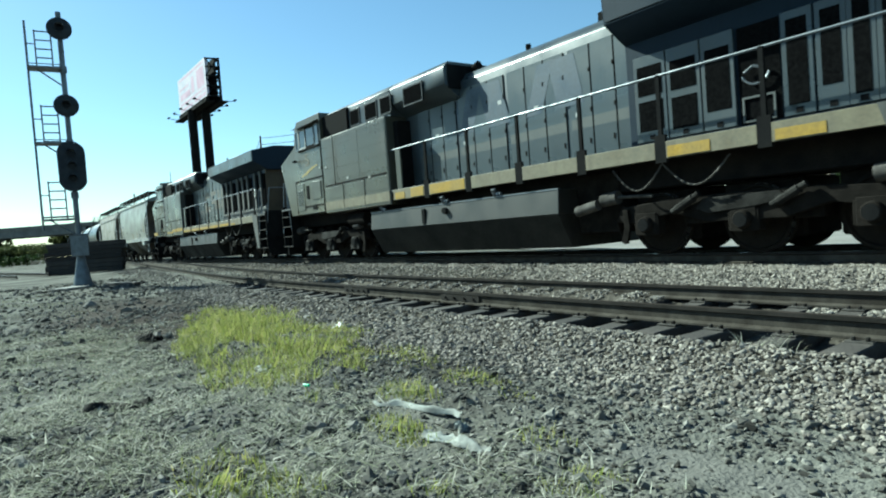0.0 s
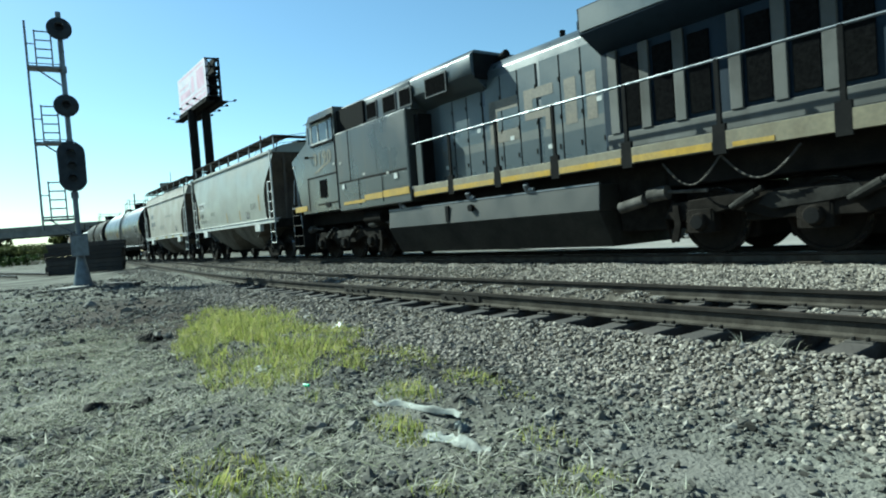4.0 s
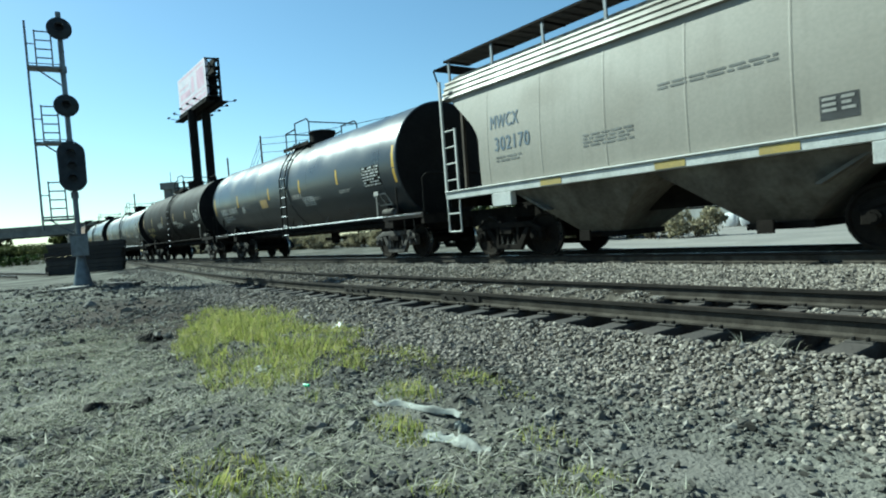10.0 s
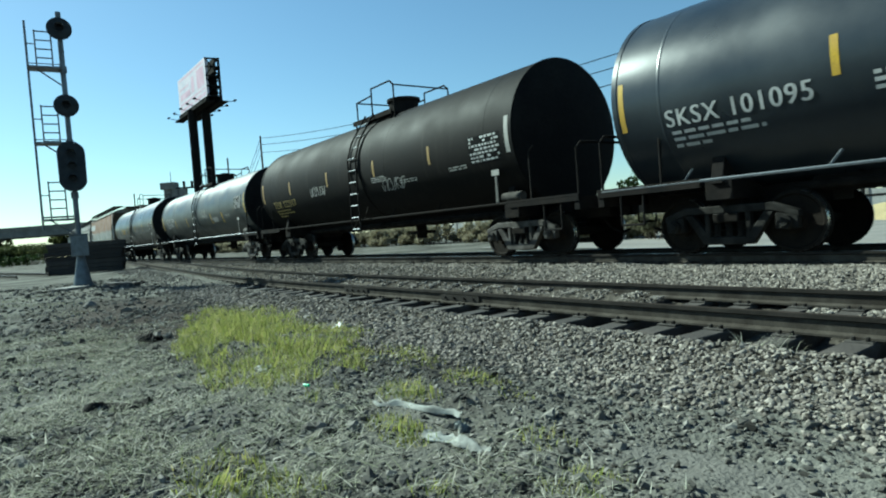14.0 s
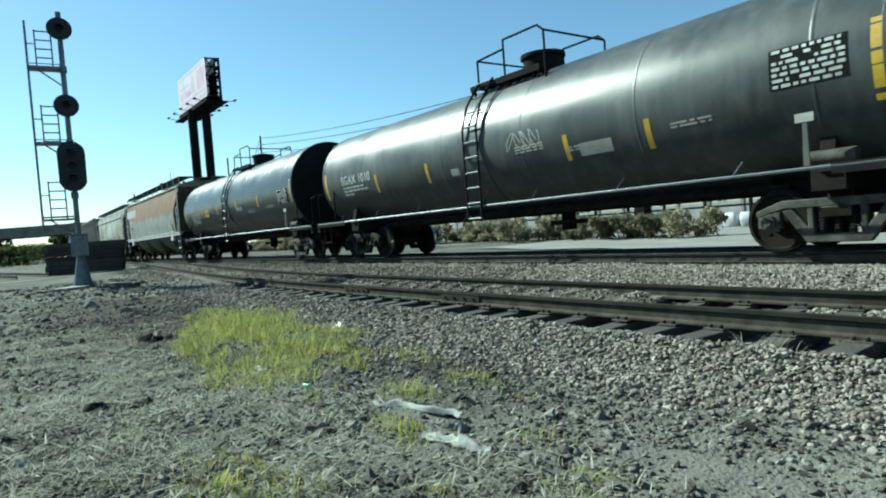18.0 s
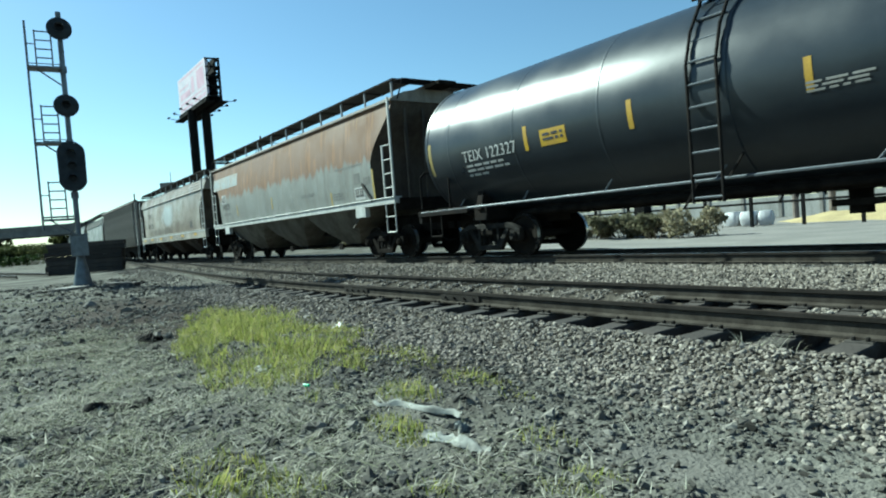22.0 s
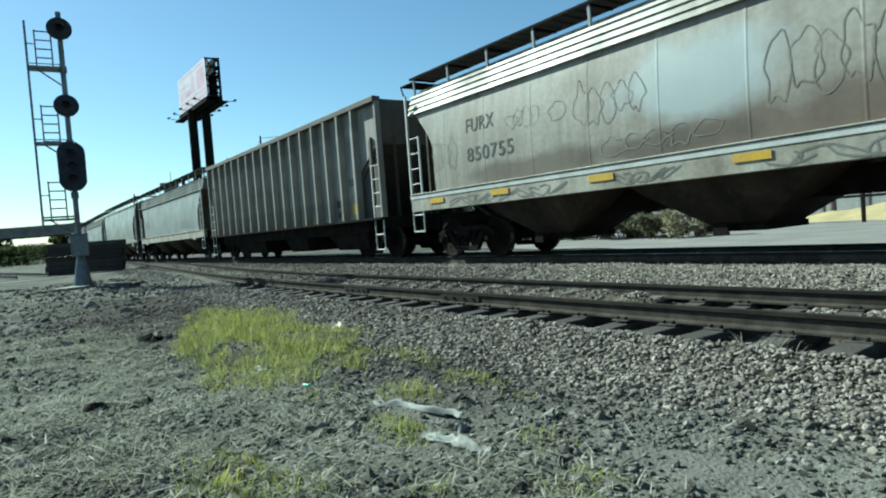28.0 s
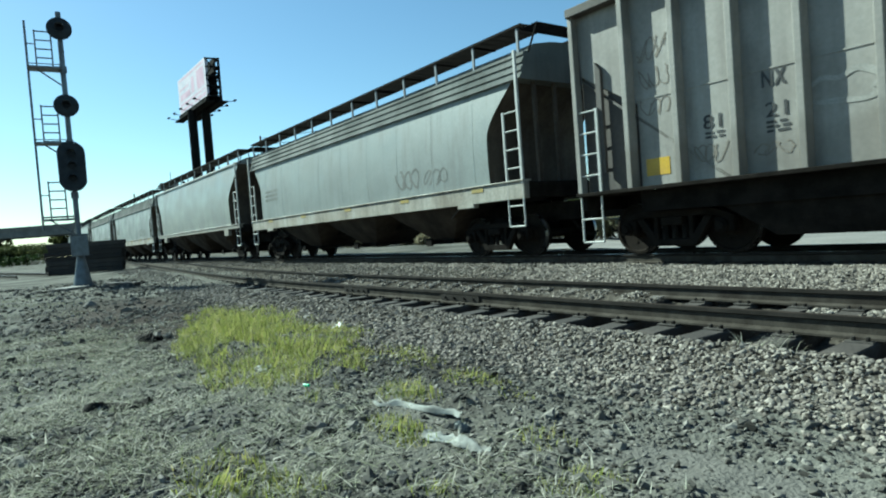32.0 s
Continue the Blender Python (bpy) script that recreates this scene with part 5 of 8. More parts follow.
def hopper(name_label, length, mat, sill_mat, eave, side_top, bays, bulge=0.1, sill=(1.45, 1.62), deep=0.0, ridges=0, board=None, roof_mat=None,
           truck_mat="frame", under=None, seams=9, inset=1.25, lad_mat="white", at_s=0.0):
    """A covered hopper car. eave: height where the roof begins, side_top: top of the curved side."""
    car = thing("covered_hopper_car", name_label, "hopper car", "freight cars of the train")
    half = length / 2 - 0.82
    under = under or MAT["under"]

    def yprof(z):
        u = min(1, max(0, (z - sill[1]) / (side_top - sill[1])))
        return 1.44 + bulge * math.sin(math.pi * min(1, u * 0.85 + 0.12)) - 0.06 * u

    def skin(x, z):
        return -yprof(z)

    def xe(z):
        u = min(1, max(0, (eave - z) / (eave - sill[1])))
        return half - 0.02 - inset * smooth(0.0, 0.62, u)

    zs = [sill[1] - 0.1 + (side_top - sill[1] + 0.1) * k / 14 for k in range(15)]
    s = S(mat)
    rings = [[(-xe(z), -yprof(z), z), (xe(z), -yprof(z), z), (xe(z), yprof(z), z), (-xe(z), yprof(z), z)] for z in zs]
    s.loft(rings)
    # end faces take a brown darker than the sides
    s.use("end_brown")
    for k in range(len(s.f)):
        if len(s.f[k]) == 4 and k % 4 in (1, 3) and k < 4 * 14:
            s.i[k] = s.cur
    yt = yprof(side_top)
    body = part("body", s, car, sharp=40)
    # vertical weld seams
    for k in range(1, seams):
        x = -half + 2 * half * k / seams
        s = S(mat)
        for z0, z1 in zip(zs[:-1], zs[1:]):
            if abs(x) < min(xe(z0), xe(z1)) - 0.03:
                s.add([(x - 0.022, skin(x, z0) - 0.001, z0), (x, skin(x, z0) - 0.007, z0), (x + 0.022, skin(x, z0) - 0.001, z0),
                       (x - 0.022, skin(x, z1) - 0.001, z1), (x, skin(x, z1) - 0.007, z1), (x + 0.022, skin(x, z1) - 0.001, z1)], [(0, 1, 4, 3), (1, 2, 5, 4)])
        part("weld_seam", s, body)
    # roof
    roof_mat = roof_mat or mat
    s = S(roof_mat)
    if ridges:
        prof = [(yt, side_top)]
        dz = (eave - side_top) / (2 * ridges + 1)
        for k in range(2 * ridges + 1):
            o = 0.075 if k % 2 == 0 else 0.045
            t0 = (eave - side_top) * k / (2 * ridges + 1)
            lean = 0.16 * t0 / max(0.01, eave - side_top)
            prof += [(yt + o - lean, side_top + t0 + 0.015), (yt + o - lean - 0.02, side_top + t0 + dz)]
        prof += [(yt - 0.22, eave + 0.02)]
    else:
        prof = [(yt, side_top), (yt + 0.07, side_top + 0.0), (yt + 0.07, eave - 0.03), (yt + 0.02, eave)]
    prof += [(1.0, eave + 0.18), (0.5, eave + 0.27), (0.0, eave + 0.3)]
    ring = [(-y, z) for y, z in prof] + [(y, z) for y, z in reversed(prof[:-1])]
    e = half + 0.02
    s.loft([[(-e, y, z) for y, z in ring], [(e, y, z) for y, z in ring]])
    part("roof", s, car, sharp=25)
    k = -half + 0.9
    while k < half - 0.5:
        part("roof_hatch", S("frame").box(k, k + 1.35, -0.3, 0.3, eave + 0.28, eave + 0.4), car, bevel=0.02)
        k += 1.5
    # side sills
    for sg in (-1, 1):
        s = S(sill_mat)
        y0, y1 = sorted((sg * (1.38), sg * 1.535))
        s.box(-half, half, y0, y1, sill[0] - deep, sill[1])
        s.box(-half, half, min(sg * 1.3, sg * 1.57), max(sg * 1.3, sg * 1.57), sill[1], sill[1] + 0.03)
        for x in (-half + 1.95, half - 1.95):
            s.box(x - 0.3, x + 0.3, y0, y1, sill[0] - 0.28, sill[0])
        part("side_sill", s, car, "pale painted side sill", bevel=0.01)
    # hopper bays
    span = 2 * (half - 2.1)
    for k in range(bays):
        c = -span / 2 + span * (k + 0.5) / bays
        w = span / bays / 2 - 0.03
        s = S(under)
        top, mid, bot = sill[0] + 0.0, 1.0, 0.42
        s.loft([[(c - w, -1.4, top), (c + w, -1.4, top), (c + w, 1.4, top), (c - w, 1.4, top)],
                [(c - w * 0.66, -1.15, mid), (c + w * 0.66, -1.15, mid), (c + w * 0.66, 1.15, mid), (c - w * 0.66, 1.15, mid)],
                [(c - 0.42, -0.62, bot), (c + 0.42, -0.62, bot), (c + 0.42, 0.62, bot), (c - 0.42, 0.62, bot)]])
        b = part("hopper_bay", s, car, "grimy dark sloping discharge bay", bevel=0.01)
        s = S("frame").box(c - 0.5, c + 0.5, -0.7, 0.7, 0.34, 0.44).rod((c, -1.1, 0.4), (c, -0.6, 0.4), 0.05, 8).box(c - 0.12, c + 0.12, -1.14, -1.08, 0.3, 0.5)
        part("outlet_gate", s, b, "dusty outlet gate")
    s = S("frame").box(-half + 1, half - 1, -0.28, 0.28, 0.78, 1.2)
    part("centre_sill", s, car)
    # slope sheets of the ends
    for d in (-1, 1):
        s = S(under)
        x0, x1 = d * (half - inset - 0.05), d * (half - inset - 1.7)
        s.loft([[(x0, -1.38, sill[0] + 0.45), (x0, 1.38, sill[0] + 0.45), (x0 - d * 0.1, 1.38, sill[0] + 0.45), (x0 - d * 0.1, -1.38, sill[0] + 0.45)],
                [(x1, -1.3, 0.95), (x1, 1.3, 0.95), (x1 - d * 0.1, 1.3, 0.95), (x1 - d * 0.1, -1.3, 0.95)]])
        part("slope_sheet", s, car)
        truck(car, d * (length / 2 - 2.35), truck_mat)
    end_gear(car, half, lad_mat, eave, 1.5, sill[1])
    if board:
        running_boards(car, half - 0.15, board, eave - 0.03)
    return car, skin, half


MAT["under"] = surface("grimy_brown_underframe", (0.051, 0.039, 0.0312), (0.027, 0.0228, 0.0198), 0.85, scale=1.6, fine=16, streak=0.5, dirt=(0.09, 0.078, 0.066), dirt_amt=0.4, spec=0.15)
MAT["under_pale"] = surface("dusty_painted_bay", (0.16, 0.1504, 0.128), (0.096, 0.0864, 0.0736), 0.85, scale=1.2, fine=14, streak=0.7, dirt=(0.03, 0.024, 0.02), dirt_amt=0.6, spec=0.2)
MAT["end_brown"] = surface("brown_end_coat", (0.07711, 0.06314, 0.04909), (0.04909, 0.04067, 0.03506), 0.85, scale=1.2, fine=14, streak=0.6, dirt=(0.12, 0.102, 0.084), dirt_amt=0.4, spec=0.15)
MAT["hop_green"] = surface("pale_green_grey_paint", (0.23, 0.229, 0.2008), (0.1914, 0.1918, 0.1679), 0.44, scale=0.8, fine=20, streak=0.25, dirt=(0.144, 0.126, 0.0976), dirt_amt=0.3, grain_amt=0.2)
MAT["hop_tan"] = surface("tan_grey_paint", (0.2437, 0.2237, 0.1871), (0.2043, 0.1857, 0.1539), 0.56, scale=0.8, fine=20, streak=0.4, dirt=(0.115, 0.0976, 0.0749), dirt_amt=0.4, grain_amt=0.2)
MAT["hop_rust"] = banded("grey_paint_under_rust", (0.19, 0.197, 0.182), (0.112, 0.05, 0.017), 2.86, 0.09, 0.68)
MAT["hop_furx_sill"] = surface("stained_beige_sill", (0.325, 0.3055, 0.26), (0.221, 0.195, 0.156), 0.75, scale=1.2, fine=18, streak=0.6, dirt=(0.05, 0.036, 0.028), dirt_amt=0.6)
MAT["hop_furx"] = surface("stained_grey_beige_paint", (0.2916, 0.27, 0.2322), (0.1944, 0.1674, 0.135), 0.5, scale=0.8, fine=12, streak=0.9, dirt=(0.06, 0.042, 0.03), dirt_amt=0.55, grain_amt=0.35)
stain(MAT["hop_furx"], (0.075, 0.046, 0.028), 2.6, 1.7, 4.2, 0.62, 0.75, True)
stain(MAT["hop_furx"], (0.07, 0.05, 0.035), -4.0, 1.82, 1.9, 0.3, 0.7, True)
stain(MAT["hop_furx"], (0.3, 0.335, 0.345), -0.1, 2.75, 1.5, 0.62, 0.85, True)
stain(MAT["hop_furx"], (0.06, 0.045, 0.032), -0.9, 1.8, 1.6, 0.28, 0.8, True)
stain(MAT["hop_furx"], (0.1, 0.07, 0.045), 6.0, 3.3, 1.4, 0.9, 0.5, True)
MAT["hop_grey"] = surface("weathered_green_grey_paint", (0.207, 0.2232, 0.2124), (0.1503, 0.1656, 0.1602), 0.56, scale=0.8, fine=20, streak=0.5, dirt=(0.0691, 0.0576, 0.049), dirt_amt=0.5, grain_amt=0.2)
MAT["rib"] = surface("weathered_white_grey_paint", (0.285, 0.268, 0.242), (0.2, 0.186, 0.166), 0.55, scale=0.9, fine=18, streak=0.7, dirt=(0.08, 0.066, 0.055), dirt_amt=0.55, grain_amt=0.25)
stain(MAT["rib"], (0.11, 0.093, 0.075), 0.5, 1.45, 7.5, 0.45, 0.5, True)
stain(MAT["rib"], (0.13, 0.12, 0.105), 1.0, 4.1, 7.5, 0.35, 0.5, True)
MAT["rib_dark"] = surface("dark_brown_end", (0.06, 0.051, 0.045), (0.096, 0.084, 0.072), 0.8, scale=1.2, fine=14, streak=0.6)
MAT["ink_blue"] = surface("faded_blue_stencil", (0.06, 0.09, 0.13), (0.09, 0.12, 0.15), 0.7, bump=0)
MAT["ink"] = surface("black_stencil", (0.03, 0.03, 0.032), None, 0.7, bump=0)
MAT["ink_faint"] = surface("faded_stencil", (0.14, 0.14, 0.13), None, 0.8, bump=0)
MAT["chalk"] = surface("white_stencil", (0.476, 0.476, 0.462), (0.34, 0.34, 0.326), 0.7, bump=0)
MAT["chalk_faint"] = surface("faded_white_stencil", (0.178, 0.184, 0.184), None, 0.7, bump=0)
MAT["ochre"] = surface("ochre_patch", (0.286, 0.184, 0.0408), (0.224, 0.143, 0.0408), 0.7, bump=0)
MAT["blue_fade"] = surface("pale_blue_overspray", (0.25, 0.29, 0.31), (0.29, 0.27, 0.235), 0.7, scale=2.2, fine=9, bump=0, streak=0.5, dirt=(0.1, 0.085, 0.07), dirt_amt=0.5)
MAT["scrawl_brown"] = surface("faded_brown_spray", (0.13, 0.11, 0.09), (0.2, 0.175, 0.145), 0.8, scale=3, bump=0)
MAT["chalk_faint"] = surface("faded_white_spray", (0.32, 0.31, 0.285), (0.26, 0.25, 0.23), 0.8, scale=3, bump=0)
MAT["hop_roof"] = surface("dull_grey_roof_paint", (0.145, 0.152, 0.145), (0.1, 0.105, 0.1), 0.85, scale=0.8, fine=20, streak=0.5, dirt=(0.05, 0.045, 0.04), dirt_amt=0.5, grain_amt=0.2, spec=0.1)
MAT["scrawl_thin"] = surface("faded_grey_spray", (0.16, 0.15, 0.135), (0.23, 0.21, 0.18), 0.8, scale=3, bump=0)
MAT["gold"] = surface("faded_yellow_paint", (0.34, 0.245, 0.0476), (0.245, 0.19, 0.0612), 0.6, bump=0)


def decal(car, mat, fn, label="", name="stencil"):
    s = S(mat)
    fn(s)
    me = s.mesh(name, 0, 60, fix=False)
    return part(name, me, car, label)


def strips(car, mat, boxes, skin, label="", name="reflector", n=4):
    for x0, x1, z0, z1 in boxes:
        s = S(mat)
        panel_on(s, x0, x1, z0, z1, skin, 0.005, n)
        part(name, s.mesh(name, 0, 60, fix=False), car, label)


def blocks(car, mat, boxes, y0, y1, label="", name="reflector"):
    for x0, x1, z0, z1 in boxes:
        part(name, S(mat).box(x0, x1, y0, y1, z0, z1), car, label)


TRAIN = []        # (thing, length, centre at t = 0)
SPEED = 5.85
at = -45.45


def couple(car, length):
    global at
    TRAIN.append((car, length, at - length / 2))
    at -= length


# 1: short two-bay hopper, pale green-grey
car, skin, half = hopper("pale green-grey two-bay covered hopper car with a white side sill", 13.05, "hop_green", "white", 4.22, 4.12, 2, 0.12, (1.45, 1.6), board=4.76, seams=8, under=MAT["under_pale"], inset=0.92)
_b = decal(car, "white", lambda s: panel_on(s, -4.58, -3.46, 2.52, 2.9, skin, 0.004), "white number board", "number_board")
decal(car, "ink", lambda s: (fit_text(s, "MRMX", -4.49, -3.55, 2.59, 0.24, skin, 0.009), fit_text(s, "1482", -4.48, -3.82, 2.14, 0.22, skin)), "black reporting marks")
decal(car, "ink_faint", lambda s: (small_print(s, -4.48, -3.4, 1.98, 2, skin, 0.045, 2), small_print(s, -2.6, -1.9, 2.3, 3, skin, 0.035, 3), small_print(s, 3.1, 3.8, 2.3, 4, skin, 0.035, 4)), "faded small writing")
strips(car, "ochre", [(-0.2, -0.1, 1.73, 2.16), (1.63, 1.73, 1.73, 2.16), (4.12, 4.22, 1.99, 2.63), (-4.7, -4.6, 2.1, 2.75)], skin, "ochre reflector strip")
decal(car, "ink", lambda s: panel_on(s, 2.46, 2.91, 1.74, 2.04, skin), "black data panel", "data_panel")
decal(car, "chalk_faint", lambda s: (small_print(s, 2.5, 2.66, 1.97, 3, skin, 0.04, 6, 0.009), small_print(s, 2.72, 2.87, 1.97, 3, skin, 0.04, 7, 0.009)), "white small writing", "print")
couple(car, 13.05)

# 2: two-bay hopper, tan, ridged roof edge
car, skin, half = hopper("tan-grey two-bay covered hopper car with ridged roof edges", 12.7, "hop_tan", "white", 4.16, 3.72, 2, 0.07, (1.4, 1.56), ridges=3, board=4.66, seams=7, under=MAT["under_pale"])
decal(car, "ink_blue", lambda s: (fit_text(s, "MWCX", -3.83, -2.97, 2.76, 0.28, skin), fit_text(s, "302170", -3.71, -2.67, 2.28, 0.29, skin)), "faded blue reporting marks")
decal(car, "ink_faint", lambda s: (small_print(s, -3.7, -2.9, 2.12, 2, skin, 0.04, 2), small_print(s, -1.3, -0.2, 2.2, 4, skin, 0.035, 3), small_print(s, 0.3, 2.2, 2.75, 2, skin, 0.035, 5)), "faded small writing")
decal(car, "ink", lambda s: panel_on(s, 2.69, 3.15, 1.75, 2.07, skin), "black data panel", "data_panel")
decal(car, "chalk_faint", lambda s: (small_print(s, 2.72, 2.89, 2.0, 3, skin, 0.04, 6, 0.009), small_print(s, 2.95, 3.11, 2.0, 3, skin, 0.04, 7, 0.009)), "white small writing", "print")
blocks(car, "gold", [(x, x + 0.55, 1.42, 1.54) for x in (-2.4, 0.2, 1.9, 3.9)], -1.542, -1.536, "yellow reflector strip")
couple(car, 12.7)


# ---- tank cars ----
RUNG = S("galv").rod((-0.24, 0, 0), (0.24, 0, 0), 0.02, 6).mesh("rung")

def tank_car(label, length, mat, radius=1.5, zc=2.76, dome=True, seams=4, line="galv", plate_rings=0.35, lx=0.0, ends=(-8.0, 8.0)):
    car = thing("tank_car", label, "tank car", "freight cars of the train")
    hl = length / 2 - 0.52
    n = 56
    s = S(mat)
    x0, x1 = ends
    dish = [(0.13, 0.02), (0.125, 0.3), (0.105, 0.6), (0.075, 0.8), (0.035, 0.94), (0.012, 0.985), (0.0, 1.0)]
    prof = [(x0 - b, radius * q) for b, q in dish] + [(x0 + (x1 - x0) * k / 14, radius) for k in range(1, 14)] + [(x1 + b, radius * q) for b, q in reversed(dish)]
    s.loft([[(x, r * math.cos(2 * math.pi * k / n), zc + r * math.sin(2 * math.pi * k / n)) for k in range(n)] for x, r in prof])
    # the heads take a near-black of their own: end shade put into colour
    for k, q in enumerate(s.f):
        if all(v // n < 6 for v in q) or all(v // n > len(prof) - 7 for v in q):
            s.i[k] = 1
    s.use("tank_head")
    shell = part("tank_shell", s, car, sharp=24)

    def skin(x, z):
        return -math.sqrt(max(0.01, radius ** 2 - (z - zc) ** 2))

    for k in range(seams):
        x = x0 + 0.9 + (x1 - x0 - 1.8) * k / (seams - 1)
        s = S(mat).loft([[(x + dx, (radius + dr) * math.cos(2 * math.pi * j / n), zc + (radius + dr) * math.sin(2 * math.pi * j / n)) for j in range(n)] for dx, dr in ((-0.035, -0.002), (-0.02, 0.0035), (0.02, 0.0035), (0.035, -0.002))], caps=False)
        part("weld_band", s, shell)
    s = S(mat).loft([[(x, (radius + dr) * math.cos(2 * math.pi * j / n), zc + (radius + dr) * math.sin(2 * math.pi * j / n)) for j in range(n)] for x, dr in ((lx - plate_rings - 0.01, 0), (lx - plate_rings, 0.02), (lx + plate_rings, 0.02), (lx + plate_rings + 0.01, 0))], caps=False)
    part("ladder_pad", s, shell)
    for e, q in ((x0, -1), (x1, 1)):
        part("rim_band", S(mat).loft([[(e - q * dx, (radius + dr) * math.cos(2 * math.pi * j / n), zc + (radius + dr) * math.sin(2 * math.pi * j / n)) for j in range(n)] for dx, dr in ((0.1, 0.0), (0.09, 0.012), (0.0, 0.012), (-0.012, -0.01))], caps=False), shell)
    # walkway line along the side, with slanted brackets
    for sg in (-1, 1):
        s = S(line).rod((-hl - 0.2, sg * 1.5, 1.16), (hl + 0.2, sg * 1.5, 1.16), 0.026, 6)
        k = -hl + 1.4
        while k < hl - 1.0:
            s.rod((k, sg * 1.5, 1.16), (k + 0.16, sg * 1.47, 1.36), 0.02, 5)
            k += 2.1
        part("side_rail", s, car, "pale running pipe along the side")
    # saddles, stub sills, end platforms
    for d in (-1, 1):
        tx = d * (length / 2 - 2.35)
        s = S("steel").box(tx - 0.22, tx + 0.22, -1.25, 1.25, 0.85, 1.15)
        s.plate([(y, z) for y, z in ((-1.3, 1.1), (1.3, 1.1), (1.12, 1.8), (0.6, 1.45), (0.0, 1.33), (-0.6, 1.45), (-1.12, 1.8))], "x", tx - 0.1, tx + 0.1)
        part("saddle", s, car, bevel=0.01)
        s = S("steel").box(*sorted((d * (length / 2 - 3.6), d * (length / 2 - 0.45))), -0.36, 0.36, 0.72, 1.16)
        part("stub_sill", s, car, bevel=0.01)
        s = S("steel").box(*sorted((d * (length / 2 - 1.45), d * (length / 2 - 0.22))), -1.45, 1.45, 1.08, 1.14)
        s.box(*sorted((d * (length / 2 - 0.34), d * (length / 2 - 0.22))), -1.5, 1.5, 0.9, 1.14)
        s.box(*sorted((d * (length / 2 - 2.2), d * (length / 2 - 0.22))), -1.52, -1.46, 1.06, 1.2).box(*sorted((d * (length / 2 - 2.2), d * (length / 2 - 0.22))), 1.46, 1.52, 1.06, 1.2)
        part("end_platform", s, car, "dark steel end platform")
        e = d * (length / 2 - 0.28)
        s = S("steel").pipe([(e, -1.42, 1.1), (e, -1.42, 2.05), (e, -1.3, 2.16), (e, 1.3, 2.16), (e, 1.42, 2.05), (e, 1.42, 1.1)], 0.026, 8)
        i = d * (length / 2 - 1.5)
        s.pipe([(i, -1.45, 1.15), (i, -1.45, 2.15), (i + d * 0.12, -1.44, 2.25)], 0.024, 6)
        part("end_handrail", s, car, "dark bent-pipe handrail")
        for y in (-1.48, 1.48):
            part("sill_step", S("steel").pipe([(d * (length / 2 - 0.7), y, 1.06), (d * (length / 2 - 0.7), y, 0.55), (d * (length / 2 - 1.15), y, 0.55), (d * (length / 2 - 1.15), y, 1.06)], 0.02, 6), car)
        part("coupler", COUPLER, car, at=pose(d * (length / 2 - 0.3), 0, 0, 0, 0, 0 if d > 0 else 180))
        truck(car, tx, "dusty" if d < 0 else "grimy")
    part("air_reservoir", S("grimy").rod((length / 2 - 2.6, -1.2, 1.3), (length / 2 - 2.0, -1.2, 1.3), 0.1, 14), car, "dusty air reservoir")
    part("bottom_line", S("frame").box(-hl + 2.9, hl - 2.9, -0.55, 0.55, 0.86, zc - radius + 0.12).rod((-hl + 2.6, -0.62, 0.96), (hl - 2.6, -0.62, 0.96), 0.07, 8), car, "dark lagged pipe run under the shell")
    part("outlet_valve", S("frame").rod((0.9, 0, 0.5), (0.9, 0, 0.95), 0.16, 12).box(0.62, 1.18, -0.3, 0.3, 0.62, 0.72), car, "dark bottom outlet valve")
    # ladder, dome and crash rails
    for sg in (-1, 1):
        s = S("steel")
        yb = sg * (radius + 0.05)
        for x in (lx - 0.24, lx + 0.24):
            s.pipe([(x, yb, 0.82), (x, yb, 2.9), (x, sg * (radius - 0.12), 3.42), (x, sg * 0.95, zc + radius + 0.02)], 0.026, 6)
        s.bar((lx - 0.24, sg * 1.5, 1.16), (lx - 0.5, sg * 1.52, 0.75), 0.03, 0.03).bar((lx + 0.24, sg * 1.5, 1.16), (lx + 0.5, sg * 1.52, 1.5), 0.03, 0.03)
        lad = part("ladder", s, car, "dark steel side ladder")
        k = 0.9
        while k < 4.1:
            y = yb if k < 2.9 else sg * (radius + 0.05 - (k - 2.9) * 0.5)
            part("rung", RUNG, lad, at=pose(lx, y, k))
            k += 0.34
    zt = zc + radius
    s = S("steel")
    for k in range(8):
        x = -0.95 + k * 0.27
        for y0, y1 in ((-0.95, -0.5), (0.5, 0.95)):
            s.box(x, x + 0.2, y0, y1, zt - 0.1, zt - 0.06)
    s.box(-1.0, 1.25, -0.97, -0.93, zt - 0.16, zt - 0.03).box(-1.0, 1.25, 0.93, 0.97, zt - 0.16, zt - 0.03)
    for x in (-0.9, 1.15):
        s.rod((x, -0.9, zt - 0.45), (x, -0.9, zt - 0.1), 0.03, 6).rod((x, 0.9, zt - 0.45), (x, 0.9, zt - 0.1), 0.03, 6)
    part("top_platform", s, car, "dark grated platform round the dome")
    for sg in (-1, 1):
        part("crash_rail", S("steel").pipe([(-0.7, sg * 0.95, zt - 0.1), (-0.7, sg * 0.95, zt + 0.5), (0.15, sg * 0.95, zt + 0.54)], 0.024, 6), car, "dark pipe guard rail")
        part("crash_rail", S("steel").pipe([(0.2, sg * 0.95, zt - 0.1), (0.2, sg * 0.95, zt + 0.74), (1.25, sg * 0.95, zt + 0.74), (1.42, sg * 0.95, zt + 0.6), (1.42, sg * 0.95, zt - 0.4)], 0.024, 6), car, "dark pipe guard rail")
